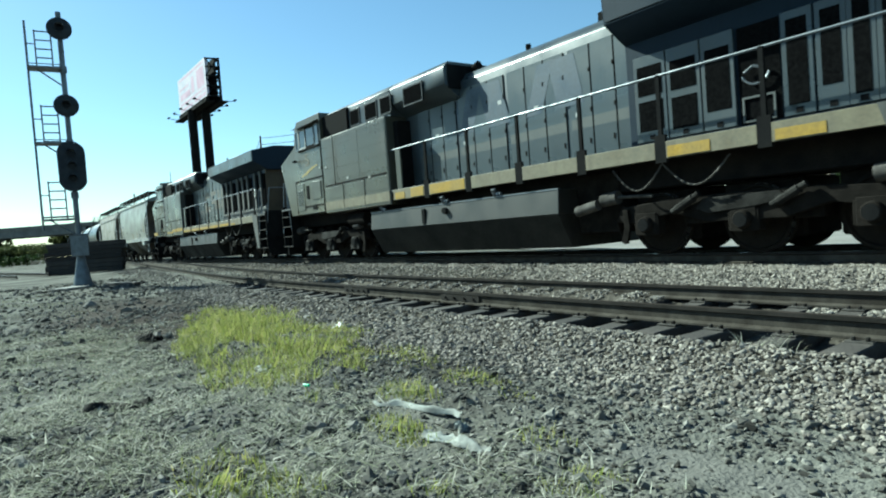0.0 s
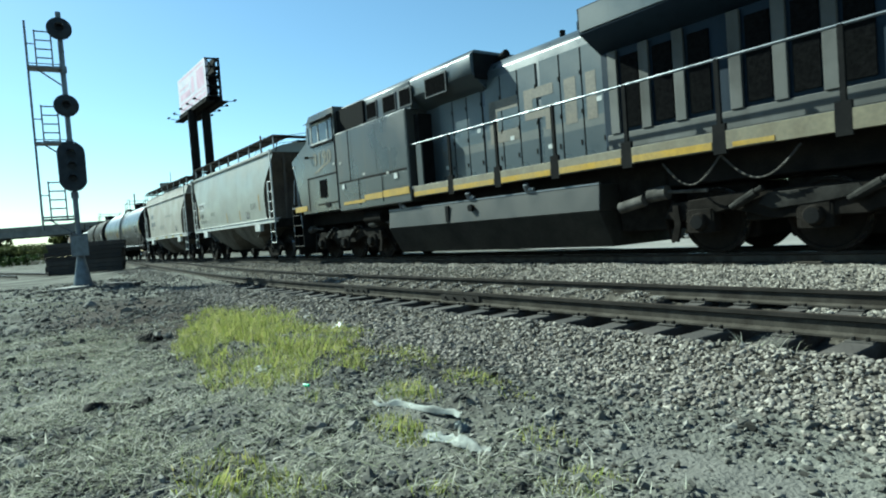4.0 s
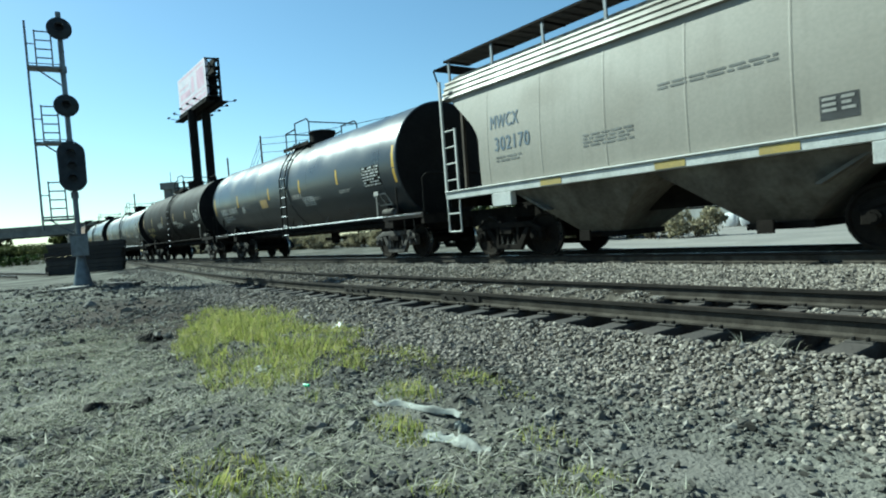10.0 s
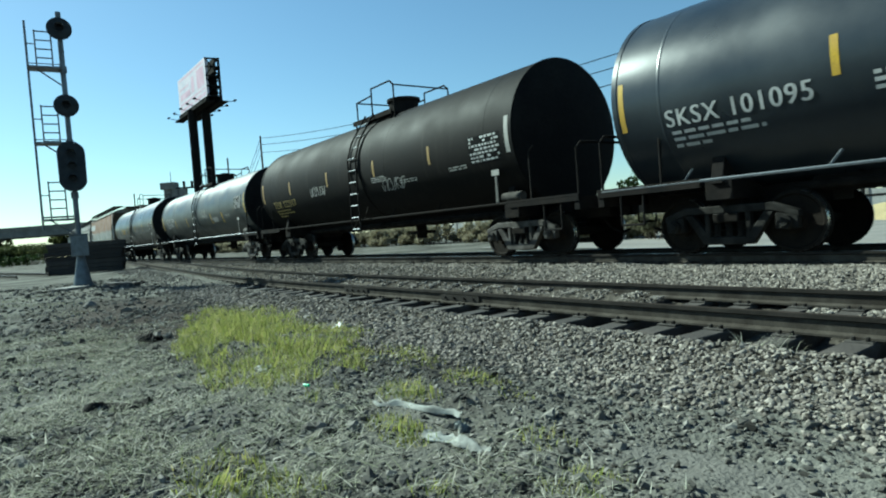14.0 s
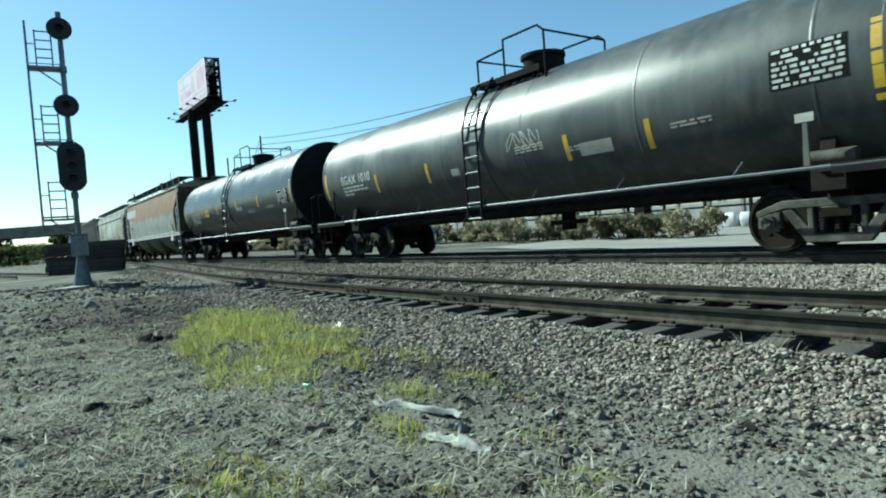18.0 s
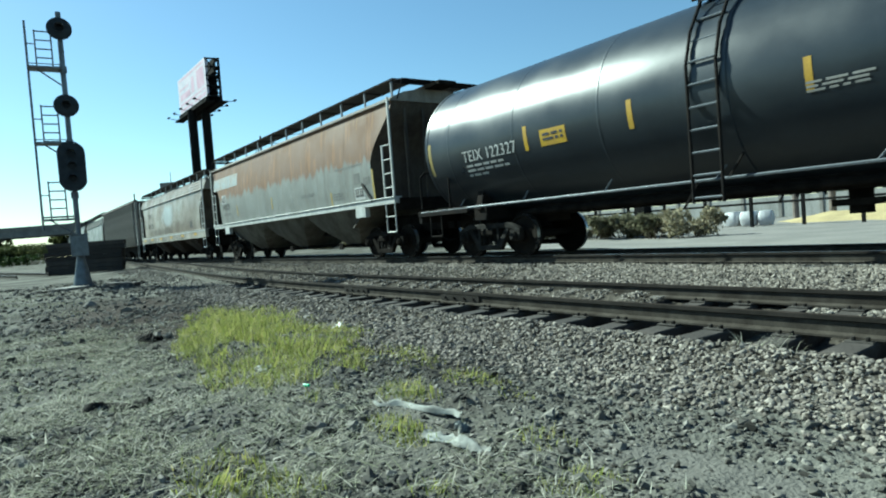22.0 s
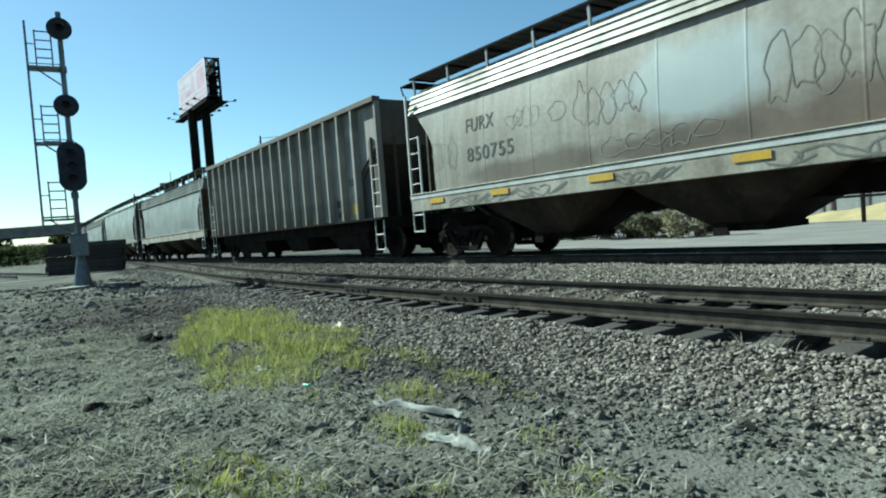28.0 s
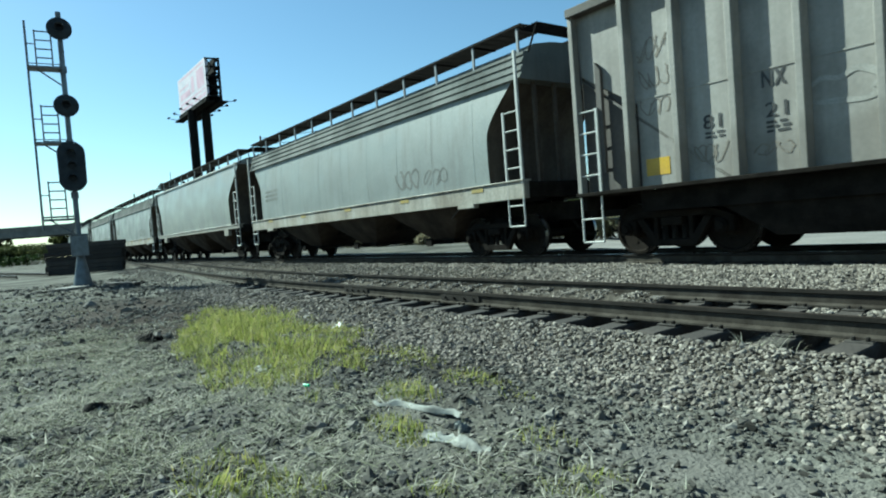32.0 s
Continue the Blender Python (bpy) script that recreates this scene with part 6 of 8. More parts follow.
    part("cross_rail", S("steel").rod((1.42, -0.95, zt + 0.6), (1.42, 0.95, zt + 0.6), 0.024, 6), car)
    part("cross_rail", S("steel").rod((-0.7, -0.95, zt + 0.5), (-0.7, 0.95, zt + 0.5), 0.024, 6), car)
    if dome:
        part("dome", S("steel").rod((0.45, 0, zt - 0.1), (0.45, 0, zt + 0.36), 0.44, 24).rod((0.45, 0, zt + 0.36), (0.45, 0, zt + 0.44), 0.5, 24).rod((0.45, 0, zt + 0.44), (0.45, 0, zt + 0.5), 0.2, 12), car, "dark valve housing")
    return car, skin, hl


# shade on the tank ends is put into this near-black colour
MAT["tank_head"] = surface("shaded_tank_head", (0.011, 0.0105, 0.011), (0.018, 0.017, 0.0165), 0.85, scale=1.5, fine=14, bump=0.1, spec=0.04)
MAT["tank_gloss"] = surface("glossy_black_tank", (0.0145, 0.0195, 0.0258), (0.0205, 0.0262, 0.033), 0.33, scale=0.8, fine=14, bump=0.03, streak=0.2, dirt=(0.04, 0.04, 0.04), dirt_amt=0.2, rough_var=0.07, grain_amt=0.2, spec=0.5)
MAT["tank_matt"] = surface("matt_black_tank", (0.0075, 0.007, 0.0068), (0.0125, 0.0113, 0.0105), 0.65, scale=0.8, fine=14, bump=0.06, streak=0.3, dirt=(0.035, 0.03, 0.025), dirt_amt=0.35, rough_var=0.08, grain_amt=0.2, spec=0.06)
MAT["tank_worn"] = surface("weathered_black_tank", (0.0275, 0.03125, 0.03125), (0.04625, 0.05125, 0.05), 0.42, scale=0.9, fine=12, bump=0.05, streak=0.6, dirt=(0.13, 0.13, 0.12), dirt_amt=0.35, rough_var=0.1, grain_amt=0.2, spec=0.35)


def data_panel(car, skin, x, z, w, h, seed, mat="black"):
    p = decal(car, mat, lambda s: panel_on(s, x, x + w, z, z + h, skin), "black data panel with white print", "data_panel")
    s = S("chalk")
    rr = random.Random(seed)
    for r in range(7):
        zz = z + h * (r + 0.25) / 7
        k = x + 0.04
        while k < x + w - 0.1:
            q = rr.uniform(0.04, 0.16)
            if rr.random() < 0.85:
                panel_on(s, k, min(k + q, x + w - 0.03), zz, zz + h / 13, skin, 0.008, 1)
            k += q + 0.04
    part("print", s.mesh("print", 0, 60, fix=False), p)


def tank_marks(car, skin, hl, text, box, ink, bars, seed, panel=None, small="chalk_faint"):
    x0, x1, z, cap = box
    decal(car, ink, lambda s: fit_text(s, text, x0, x1, z, cap, skin), "reporting marks")
    decal(car, small, lambda s: (small_print(s, 2.3, 3.1, 2.05, 2, skin, 0.03, seed + 1), small_print(s, 4.5, 5.2, 2.1, 2, skin, 0.03, seed + 2), small_print(s, 0.9, 1.7, 2.25, 3, skin, 0.03, seed + 3)), "faded small writing")
    decal(car, ink, lambda s: (small_print(s, x0 + 0.05, x0 + 1.3, z - 0.12, 1, skin, 0.05, seed + 5), small_print(s, x0 + 0.05, x0 + 1.5, z - 0.22, 1, skin, 0.05, seed + 6), small_print(s, x0 + 0.05, x0 + 0.7, z - 0.32, 1, skin, 0.05, seed + 7)), "small writing", "print")
    for x, z0, w, z1, m in bars:
        decal(car, m, lambda s: panel_on(s, x - w / 2, x + w / 2, z0, z1, skin), "yellow reflector strip" if m in ("yellow", "gold", "ochre") else "pale painted mark", "reflector")
    if panel:
        data_panel(car, skin, *panel, seed)
    decal(car, "chalk_faint", lambda s: s.add([(hl - 2.1, -1.506, 1.78), (hl - 1.86, -1.506, 1.78), (hl - 1.86, -1.506, 1.9), (hl - 2.1, -1.506, 1.9)], [(0, 1, 2, 3)]), "small pale sign on a bracket", "sign")
    part("placard_holder", S("tank_grey").plate([(hl - 2.02, 1.2), (hl - 1.94, 1.2), (hl - 1.95, 1.8), (hl - 2.01, 1.8)], "y", -1.5, -1.47), car, "grey steel placard bracket")


MAT["tank_grey"] = surface("dusty_fuel_tank", (0.068, 0.066, 0.06), (0.047, 0.046, 0.042), 0.75, scale=1.2, fine=14, streak=0.6, dirt=(0.026, 0.022, 0.018), dirt_amt=0.5, grain_amt=0.12, bump=0.05)
car, skin, hl = tank_car("glossy black tank car with white lettering and yellow strips", 18.3, "tank_gloss", 1.62, 2.61, lx=0.3, ends=(-8.4, 7.98))
tank_marks(car, skin, hl, "SKSX 101095", (-7.42, -5.25, 2.05, 0.26), "chalk", [(-4.95, 2.28, 0.1, 2.79, "yellow"), (-1.27, 2.31, 0.1, 2.75, "yellow"), (1.65, 2.31, 0.1, 2.75, "yellow"), (4.5, 2.32, 0.1, 2.76, "yellow"), (7.82, 2.05, 0.12, 3.03, "yellow"), (-8.22, 2.1, 0.1, 2.9, "yellow"), (-1.92, 2.05, 0.72, 2.36, "ochre")], 11, (6.1, 2.06, 1.0, 0.56))
for _q in (((6.35, 1.5), (7.05, 1.5), (7.05, 1.54), (6.35, 1.54)), ((6.35, 1.8), (7.05, 1.8), (7.05, 1.84), (6.35, 1.84)), ((6.35, 1.54), (6.39, 1.54), (6.39, 1.8), (6.35, 1.8)), ((7.01, 1.54), (7.05, 1.54), (7.05, 1.8), (7.01, 1.8)), ((6.68, 1.54), (6.72, 1.54), (6.72, 1.8), (6.68, 1.8))):
    decal(car, "chalk", lambda s: s.add([(x, skin(x, z) - 0.02, z) for x, z in _q], [(0, 1, 2, 3)]), "white edge of a placard frame", "placard_edge")
decal(car, "chalk", lambda s: (small_print(s, -4.55, -4.2, 2.2, 3, skin, 0.05, 31), small_print(s, 1.75, 2.6, 2.1, 5, skin, 0.035, 32)), "small white writing", "print")
couple(car, 18.3)
car, skin, hl = tank_car("matt black tank car with faded lettering and sprayed scrawl", 17.15, "tank_matt", 1.62, 2.61, line="steel", ends=(-7.65, 6.78))
tank_marks(car, skin, hl, "TEIX 122317", (-6.64, -4.60, 1.93, 0.24), "gold", [(-4.85, 2.32, 0.09, 2.77, "ochre"), (-1.85, 2.31, 0.09, 2.77, "ochre"), (1.1, 2.3, 0.09, 2.74, "ochre"), (3.8, 2.3, 0.09, 2.74, "ochre"), (6.62, 2.2, 0.12, 2.95, "chalk_faint"), (-7.47, 2.2, 0.12, 2.9, "ochre")], 12, (5.35, 2.1, 1.05, 0.58))
decal(car, "chalk_faint", lambda s: (scribble(s, -3.2, 2.07, 1.15, 0.33, skin, 5, 0.026, 6), scribble(s, 1.4, 1.85, 1.2, 0.35, skin, 6, 0.024, 5)), "white sprayed scrawl", "scrawl")
couple(car, 17.15)
car, skin, hl = tank_car("weathered greenish-black tank car with white lettering", 18.05, "tank_worn", 1.5, 2.5, seams=6, lx=-0.45, ends=(-8.13, 7.55))
tank_marks(car, skin, hl, "SGAX 1010", (-6.87, -5.12, 2.26, 0.26), "chalk", [(-4.82, 1.87, 0.11, 2.37, "yellow"), (-2.32, 1.88, 0.11, 2.36, "yellow"), (2.28, 1.83, 0.11, 2.31, "yellow"), (4.08, 1.79, 0.11, 2.28, "yellow"), (7.4, 1.9, 0.14, 2.9, "yellow"), (-7.95, 1.9, 0.14, 2.7, "yellow"), (2.95, 1.87, 0.74, 2.1, "chalk_faint"), (-1.22, 1.94, 0.3, 2.1, "chalk_faint")], 13, (6.1, 2.27, 0.98, 0.55))
decal(car, "chalk_faint", lambda s: scribble(s, 0.7, 2.2, 0.9, 0.4, skin, 8, 0.02, 4), "pale sprayed scrawl", "scrawl")
couple(car, 18.05)
car, skin, hl = tank_car("glossy black tank car with bold white number", 17.35, "tank_gloss", 1.61, 2.6, seams=7, lx=-0.5, ends=(-7.8, 7.18))
tank_marks(car, skin, hl, "TEIX 122327", (-6.40, -4.66, 2.17, 0.24), "chalk", [(-4.35, 2.15, 0.1, 2.63, "yellow"), (-1.85, 2.15, 0.1, 2.63, "yellow"), (0.95, 2.14, 0.1, 2.6, "yellow"), (3.63, 2.13, 0.1, 2.61, "yellow"), (-3.62, 2.17, 0.66, 2.48, "yellow"), (7.03, 2.1, 0.12, 2.9, "gold"), (-7.64, 2.0, 0.12, 2.75, "gold")], 14, (5.75, 2.1, 1.0, 0.52))
decal(car, "ink", lambda s: small_print(s, -3.88, -3.36, 2.36, 2, skin, 0.05, 9, 0.009), "dark print on the yellow placard", "print")
couple(car, 17.35)

# ---- the long hoppers ----
car, skin, half = hopper("long covered hopper car, grey with a broad rust-brown upper side", 18.2, "hop_rust", "white", 4.32, 4.24, 3, 0.12, (1.5, 1.66), board=4.82, seams=12, roof_mat="hop_furx", inset=1.15, under=MAT["under_pale"])
decal(car, "blue_fade", lambda s: panel_on(s, -8.0, -4.54, 3.27, 3.8, skin), "pale painted-over patch", "paint_patch")
decal(car, "white", lambda s: panel_on(s, -6.75, -6.12, 2.6, 2.98, skin, 0.006), "white number patch", "paint_patch")
decal(car, "ink", lambda s: (fit_text(s, "AEX", -6.68, -6.20, 2.64, 0.30, skin, 0.01), fit_text(s, "14359", -6.65, -5.76, 2.30, 0.27, skin)), "black stencilled reporting marks")
decal(car, "ink_faint", lambda s: (small_print(s, -6.6, -5.6, 2.12, 2, skin, 0.04, 3), small_print(s, 4.9, 6.6, 2.74, 1, skin, 0.05, 4), small_print(s, 4.65, 5.3, 2.02, 3, skin, 0.045, 5), small_print(s, 2.2, 3.2, 2.2, 2, skin, 0.035, 15)), "faded small writing")
decal(car, "chalk", lambda s: panel_on(s, 6.04, 6.63, 1.75, 2.11, skin, 0.003), "white backing of a data panel", "paint_patch")
decal(car, "ink", lambda s: panel_on(s, 6.09, 6.32, 1.83, 2.07, skin, 0.006), "black data panel", "data_panel")
decal(car, "ink", lambda s: panel_on(s, 6.36, 6.58, 1.83, 2.07, skin, 0.006), "black data panel", "data_panel")
decal(car, "ink_faint", lambda s: panel_on(s, 6.06, 6.42, 2.22, 2.52, skin), "grey painted-over square", "paint_patch")
decal(car, "ink_faint", lambda s: panel_on(s, 6.62, 7.02, 2.15, 2.36, skin), "grey painted-over square", "paint_patch")
part("latch_bar", S("grimy").bar((6.58, skin(6.58, 2.19) - 0.04, 2.19), (7.08, skin(7.08, 1.64) - 0.05, 1.64), 0.03, 0.07), car, "dark slanted latch bar")
decal(car, "chalk_faint", lambda s: (small_print(s, 6.12, 6.3, 2.0, 3, skin, 0.03, 6, 0.009), small_print(s, 6.39, 6.56, 2.0, 3, skin, 0.03, 7, 0.009)), "white small writing", "print")
strips(car, "gold", [(x - 0.05, x + 0.05, z0, z) for x, z0, z in ((-4.7, 1.95, 2.4), (-0.6, 1.95, 2.4), (4.48, 1.69, 2.12), (7.17, 1.68, 2.54))], skin, "faded yellow strip")
couple(car, 18.2)

car, skin, half = hopper("long dirty beige covered hopper car with rust stains and sprayed scrawl", 17.75, "hop_furx", "hop_furx_sill", 4.15, 3.64, 3, 0.06, (1.5, 1.62), deep=0.3, ridges=3, board=4.6, seams=11, inset=1.0)
decal(car, "white", lambda s: s.box(-half, half, -1.549, -1.54, 1.52, 1.61), "white stripe on the side sill", "stripe")
blocks(car, "yellow", [(x, x + 0.55, 1.36, 1.48) for x in (-7.2, -4.9, -2.2, 0.5, 3.2, 5.9)], -1.556, -1.542, "yellow reflector strip")
decal(car, "scrawl_brown", lambda s: [bubble(s, x, z, w, h, skin, sd, wd, n) for x, z, w, h, sd, wd, n in ((-7.0, 2.0, 0.9, 0.9, 61, 0.018, 3), (-2.5, 2.3, 1.5, 0.85, 62, 0.02, 5), (1.0, 2.0, 2.6, 1.1, 65, 0.022, 8), (4.2, 1.85, 2.0, 1.1, 67, 0.02, 7))], "faded brown sprayed outlines", "scrawl")
decal(car, "scrawl_thin", lambda s: [bubble(s, x, z, w, h, skin, sd, wd, n) for x, z, w, h, sd, wd, n in ((-4.35, 2.55, 0.9, 0.6, 71, 0.016, 4), (-3.1, 2.6, 0.35, 0.4, 72, 0.018, 1), (-1.9, 1.75, 2.2, 0.4, 73, 0.02, 5), (2.8, 2.9, 1.4, 0.5, 74, 0.02, 4))], "thin grey sprayed marks", "scrawl")
decal(car, "ink", lambda s: (fit_text(s, "FURX", -5.72, -4.78, 2.84, 0.3, skin), fit_text(s, "850755", -5.70, -4.19, 2.18, 0.31, skin)), "black reporting marks")
decal(car, "ink_faint", lambda s: (scribble(s, -1.6, 1.24, 1.2, 0.2, lambda x, z: -1.536, 13, 0.03, 4), scribble(s, 0.9, 1.22, 3.2, 0.24, lambda x, z: -1.536, 14, 0.03, 7), scribble(s, -6.4, 1.23, 3.6, 0.22, lambda x, z: -1.536, 15, 0.03, 8)), "dark scrawl on the sill", "scrawl")
decal(car, "ink", lambda s: panel_on(s, 5.0, 5.5, 1.8, 2.15, skin), "black data panel", "data_panel")
couple(car, 17.75)


# ---- ribbed hopper ----
def ribbed(length=17.6):
    car = thing("open_hopper_car", "weathered white-grey open hopper car with many vertical side ribs", "hopper car", "freight cars of the train")
    half = length / 2 - 0.62
    zb, zt, y = 1.16, 4.42, 1.42
    s = S("rib")
    for sg in (-1, 1):
        a, b = sorted((sg * (y - 0.03), sg * y))
        e0, e1 = half - 0.1, half - 1.3
        pts = [(-e1, zb), (e1, zb), (e1, 2.55), (e0, 3.3), (e0, zt), (-e0, zt), (-e0, 3.3), (-e1, 2.55)]
        s.plate(pts, "y", a, b)
    part("side_sheet", s, car)
    nrib = 16
    bayw = 0.922
    rib0 = -7.0
    rib = S("rib").plate([(-0.07, 0.02), (-0.05, -0.19), (0.05, -0.19), (0.07, 0.02)], "z", zb, zt - 0.06).mesh("side_rib", 0.008)
    for k in range(nrib):
        x = rib0 + bayw * k
        part("side_rib", rib, car, "hat-section side rib", at=pose(x, -y, 0))
        part("side_rib", rib, car, at=pose(x, y, 0, 0, 0, 180))
    s = S("rib")
    for k in range(nrib - 1):
        x = rib0 + bayw * (k + 0.5)
        s.box(x - bayw / 2 + 0.1, x + bayw / 2 - 0.1, -y - 0.012, -y, 2.6, 2.625)
    part("sheet_seam", s, car)
    for sg in (-1, 1):
        a, b = sorted((sg * (y - 0.06), sg * (y + 0.2)))
        part("top_chord", S("rib_dark").box(-half, half, a, b, zt - 0.08, zt + 0.08), car, "dark top chord", bevel=0.015)
        part("side_sill", S("frame").box(-half, half, a, b, zb - 0.05, zb + 0.015), car, bevel=0.008)
    for d in (-1, 1):
        e = d * half
        s = S("rib_dark")
        s.loft([[(e, -y + 0.05, zt), (e, y - 0.05, zt), (e - d * 0.06, y, zt), (e - d * 0.06, -y, zt)], [(e - d * 0.1, -y, 3.2), (e - d * 0.1, y, 3.2), (e - d * 0.16, y, 3.2), (e - d * 0.16, -y, 3.2)],
                [(d * (half - 2.8), -y, zb), (d * (half - 2.8), y, zb), (d * (half - 2.9), y, zb), (d * (half - 2.9), -y, zb)]])
        part("end_slope", s, car, "dark sloping end sheet")
        for q in (-1, 1):
            a0, a1 = sorted((q * (y - 0.1), q * (y - 0.06)))
            part("end_side_sheet", S("rib_dark").plate([(d * (half - 0.1), zb), (d * (half - 1.7), zb), (d * (half - 1.7), zt - 0.3), (d * (half - 0.1), zt - 0.3)], "y", a0, a1), car, "rusty brown sheet beside the end slope")
            part("end_brace", S("rib_dark").plate([(d * (half - 0.62), 1.5), (d * (half - 0.5), 1.5), (d * (half - 0.5), 3.45), (d * (half - 0.62), 3.3)], "y", *sorted((q * (y + 0.005), q * (y + 0.08)))), car, "dark upright brace at the car end", bevel=0.006)
            part("corner_post", S("rib").box(*sorted((e - d * 0.1, e)), *sorted((q * (y - 0.02), q * (y + 0.14))), zb, zt), car, bevel=0.01)
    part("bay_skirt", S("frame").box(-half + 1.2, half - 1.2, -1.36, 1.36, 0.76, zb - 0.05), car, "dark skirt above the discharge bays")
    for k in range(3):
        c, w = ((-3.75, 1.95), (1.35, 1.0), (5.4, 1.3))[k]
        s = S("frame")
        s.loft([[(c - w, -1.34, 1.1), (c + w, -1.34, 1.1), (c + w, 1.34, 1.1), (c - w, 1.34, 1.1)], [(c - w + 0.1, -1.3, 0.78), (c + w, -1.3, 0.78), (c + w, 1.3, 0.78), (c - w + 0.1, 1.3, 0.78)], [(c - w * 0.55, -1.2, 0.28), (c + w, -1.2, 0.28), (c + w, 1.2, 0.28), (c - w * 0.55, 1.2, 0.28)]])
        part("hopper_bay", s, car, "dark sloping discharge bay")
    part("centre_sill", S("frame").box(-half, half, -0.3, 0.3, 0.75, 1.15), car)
    s = S("coal").box(-half + 0.3, half - 0.3, -y + 0.05, y - 0.05, 3.2, 3.9)
    part("load", s, car, "dark load inside the car")
    for d in (-1, 1):
        truck(car, d * (length / 2 - 2.2))
    end_gear(car, half, "white", zt - 0.1, y + 0.08, 1.2)

    def skin(x, z):
        return -y - 0.002
    strips(car, "yellow", [(x, x + 0.45, 1.19, 1.3) for x in (-2.1, 0.6, 3.3)] + [(-6.78, -6.34, 1.34, 1.62), (6.2, 6.62, 1.34, 1.66)], skin, "yellow reflector patch", n=1)
    decal(car, "ink", lambda s: (fit_text(s, "NX", -4.81, -4.49, 2.36, 0.23, skin), fit_text(s, "81", -5.72, -5.44, 1.93, 0.21, skin), fit_text(s, "21", -4.78, -4.49, 1.94, 0.2, skin), small_print(s, -5.7, -5.4, 1.85, 2, skin, 0.035, 3), small_print(s, -4.78, -4.45, 1.85, 3, skin, 0.035, 4)), "faded black lettering")
    decal(car, "scrawl_brown", lambda s: [scribble(s, rib0 + 0.2 + bayw * k, z, 0.5, h, skin, 30 + 3 * k + i, 0.02, 3) for i, (k, z, h) in enumerate(((0, 3.2, 0.4), (0, 2.75, 0.35), (0, 2.3, 0.3), (1, 1.42, 0.3), (2, 1.4, 0.2), (4, 1.5, 0.5), (6, 1.5, 0.6), (8, 1.6, 0.4), (11, 1.5, 0.5)))], "faint sprayed scrawl", "scrawl")
    decal(car, "chalk_faint", lambda s: [bubble(s, rib0 + 0.14 + bayw * k, 1.75, 0.62, 0.75, skin, 80 + k, 0.1, 1) for k in (3, 4, 5)], "faded white sprayed letters", "scrawl")
    decal(car, "ink", lambda s: (panel_on(s, 5.2, 5.6, 1.62, 1.84, skin, 0.004, 1), panel_on(s, 5.25, 5.6, 1.3, 1.48, skin, 0.004, 1), small_print(s, 6.15, 6.62, 2.36, 3, skin, 0.04, 8)), "black data panel", "data_panel")
    return car


MAT["coal"] = surface("coal_load", (0.02, 0.02, 0.021), (0.04, 0.04, 0.04), 0.8, scale=4, fine=20, bump=0.8, dist=0.05)
couple(ribbed(), 17.6)
FIRST = hopper("long green-grey covered hopper car with ridged roof edges", 17.8, "hop_grey", "hop_furx_sill", 4.2, 3.64, 3, 0.06, (1.42, 1.58), deep=0.2, ridges=3, board=4.74, seams=10, inset=1.1, roof_mat="hop_roof")
car, skin, half = FIRST
decal(car, "ink_faint", lambda s: (scribble(s, 3.2, 1.8, 1.0, 0.5, skin, 51, 0.06, 3), small_print(s, -6.5, -5.2, 2.6, 3, skin, 0.09, 5), scribble(s, 4.5, 1.8, 0.9, 0.4, skin, 52, 0.04, 3)), "faint scrawl and faded writing", "scrawl")
blocks(car, "gold", [(x, x + 0.4, 1.46, 1.55) for x in (-6.2, -3.1, 0.2, 3.4, 6.4)], -1.545, -1.537, "yellow reflector strip")
couple(car, 17.8)
MAT["hop_b"] = surface("pale_weathered_paint", (0.2376, 0.2482, 0.2332), (0.1927, 0.2024, 0.1927), 0.45, scale=0.8, fine=20, streak=0.4, dirt=(0.0808, 0.0691, 0.0576), dirt_amt=0.45, grain_amt=0.2)
car2, skin, half = hopper("long pale grey covered hopper car with a curved side", 17.8, "hop_b", "hop_tan", 4.28, 4.2, 3, 0.12, (1.42, 1.58), board=4.82, seams=10)
couple(car2, 17.8)
for k in range(6):
    c2 = copy_thing((car, car2)[(k + 1) % 2] if k % 3 else car, pose(0, 0, 0))
    couple(c2, 17.8)


# ---- locomotives ----
MAT["loco_grey"] = surface("dark_blue_grey_paint", (0.042, 0.051, 0.057), (0.05, 0.058, 0.062), 0.36, scale=0.7, fine=16, streak=0.35, dirt=(0.0676, 0.0589, 0.0463), dirt_amt=0.35, grain_amt=0.12, bump=0.05, spec=0.45)
MAT["loco_cab"] = surface("grey_cab_paint", (0.0315, 0.0332, 0.0325), (0.0415, 0.0395, 0.034), 0.34, scale=0.7, fine=16, streak=0.3, dirt=(0.066, 0.05, 0.032), dirt_amt=0.5, grain_amt=0.12, bump=0.05, spec=0.55)
MAT["loco_blue"] = surface("dark_blue_paint", (0.009653, 0.01713, 0.02936), (0.01353, 0.02205, 0.03427), 0.6, scale=0.8, fine=16, streak=0.3, grain_amt=0.12, bump=0.05, spec=0.12)
MAT["loco_yellow"] = surface("worn_yellow_paint", (0.36, 0.215, 0.008), (0.27, 0.175, 0.024), 0.55, scale=2, fine=20, streak=0.3)
MAT["loco_roof"] = surface("sooty_roof", (0.0528, 0.0554, 0.0581), (0.0317, 0.0317, 0.0317), 0.7, scale=1.5)
MAT["fuel_grey"] = surface("dull_fuel_tank", (0.026, 0.0235, 0.02), (0.019, 0.0175, 0.015), 0.5, scale=1.2, fine=14, streak=0.6, dirt=(0.03, 0.026, 0.021), dirt_amt=0.5, grain_amt=0.12, bump=0.05, spec=0.5)
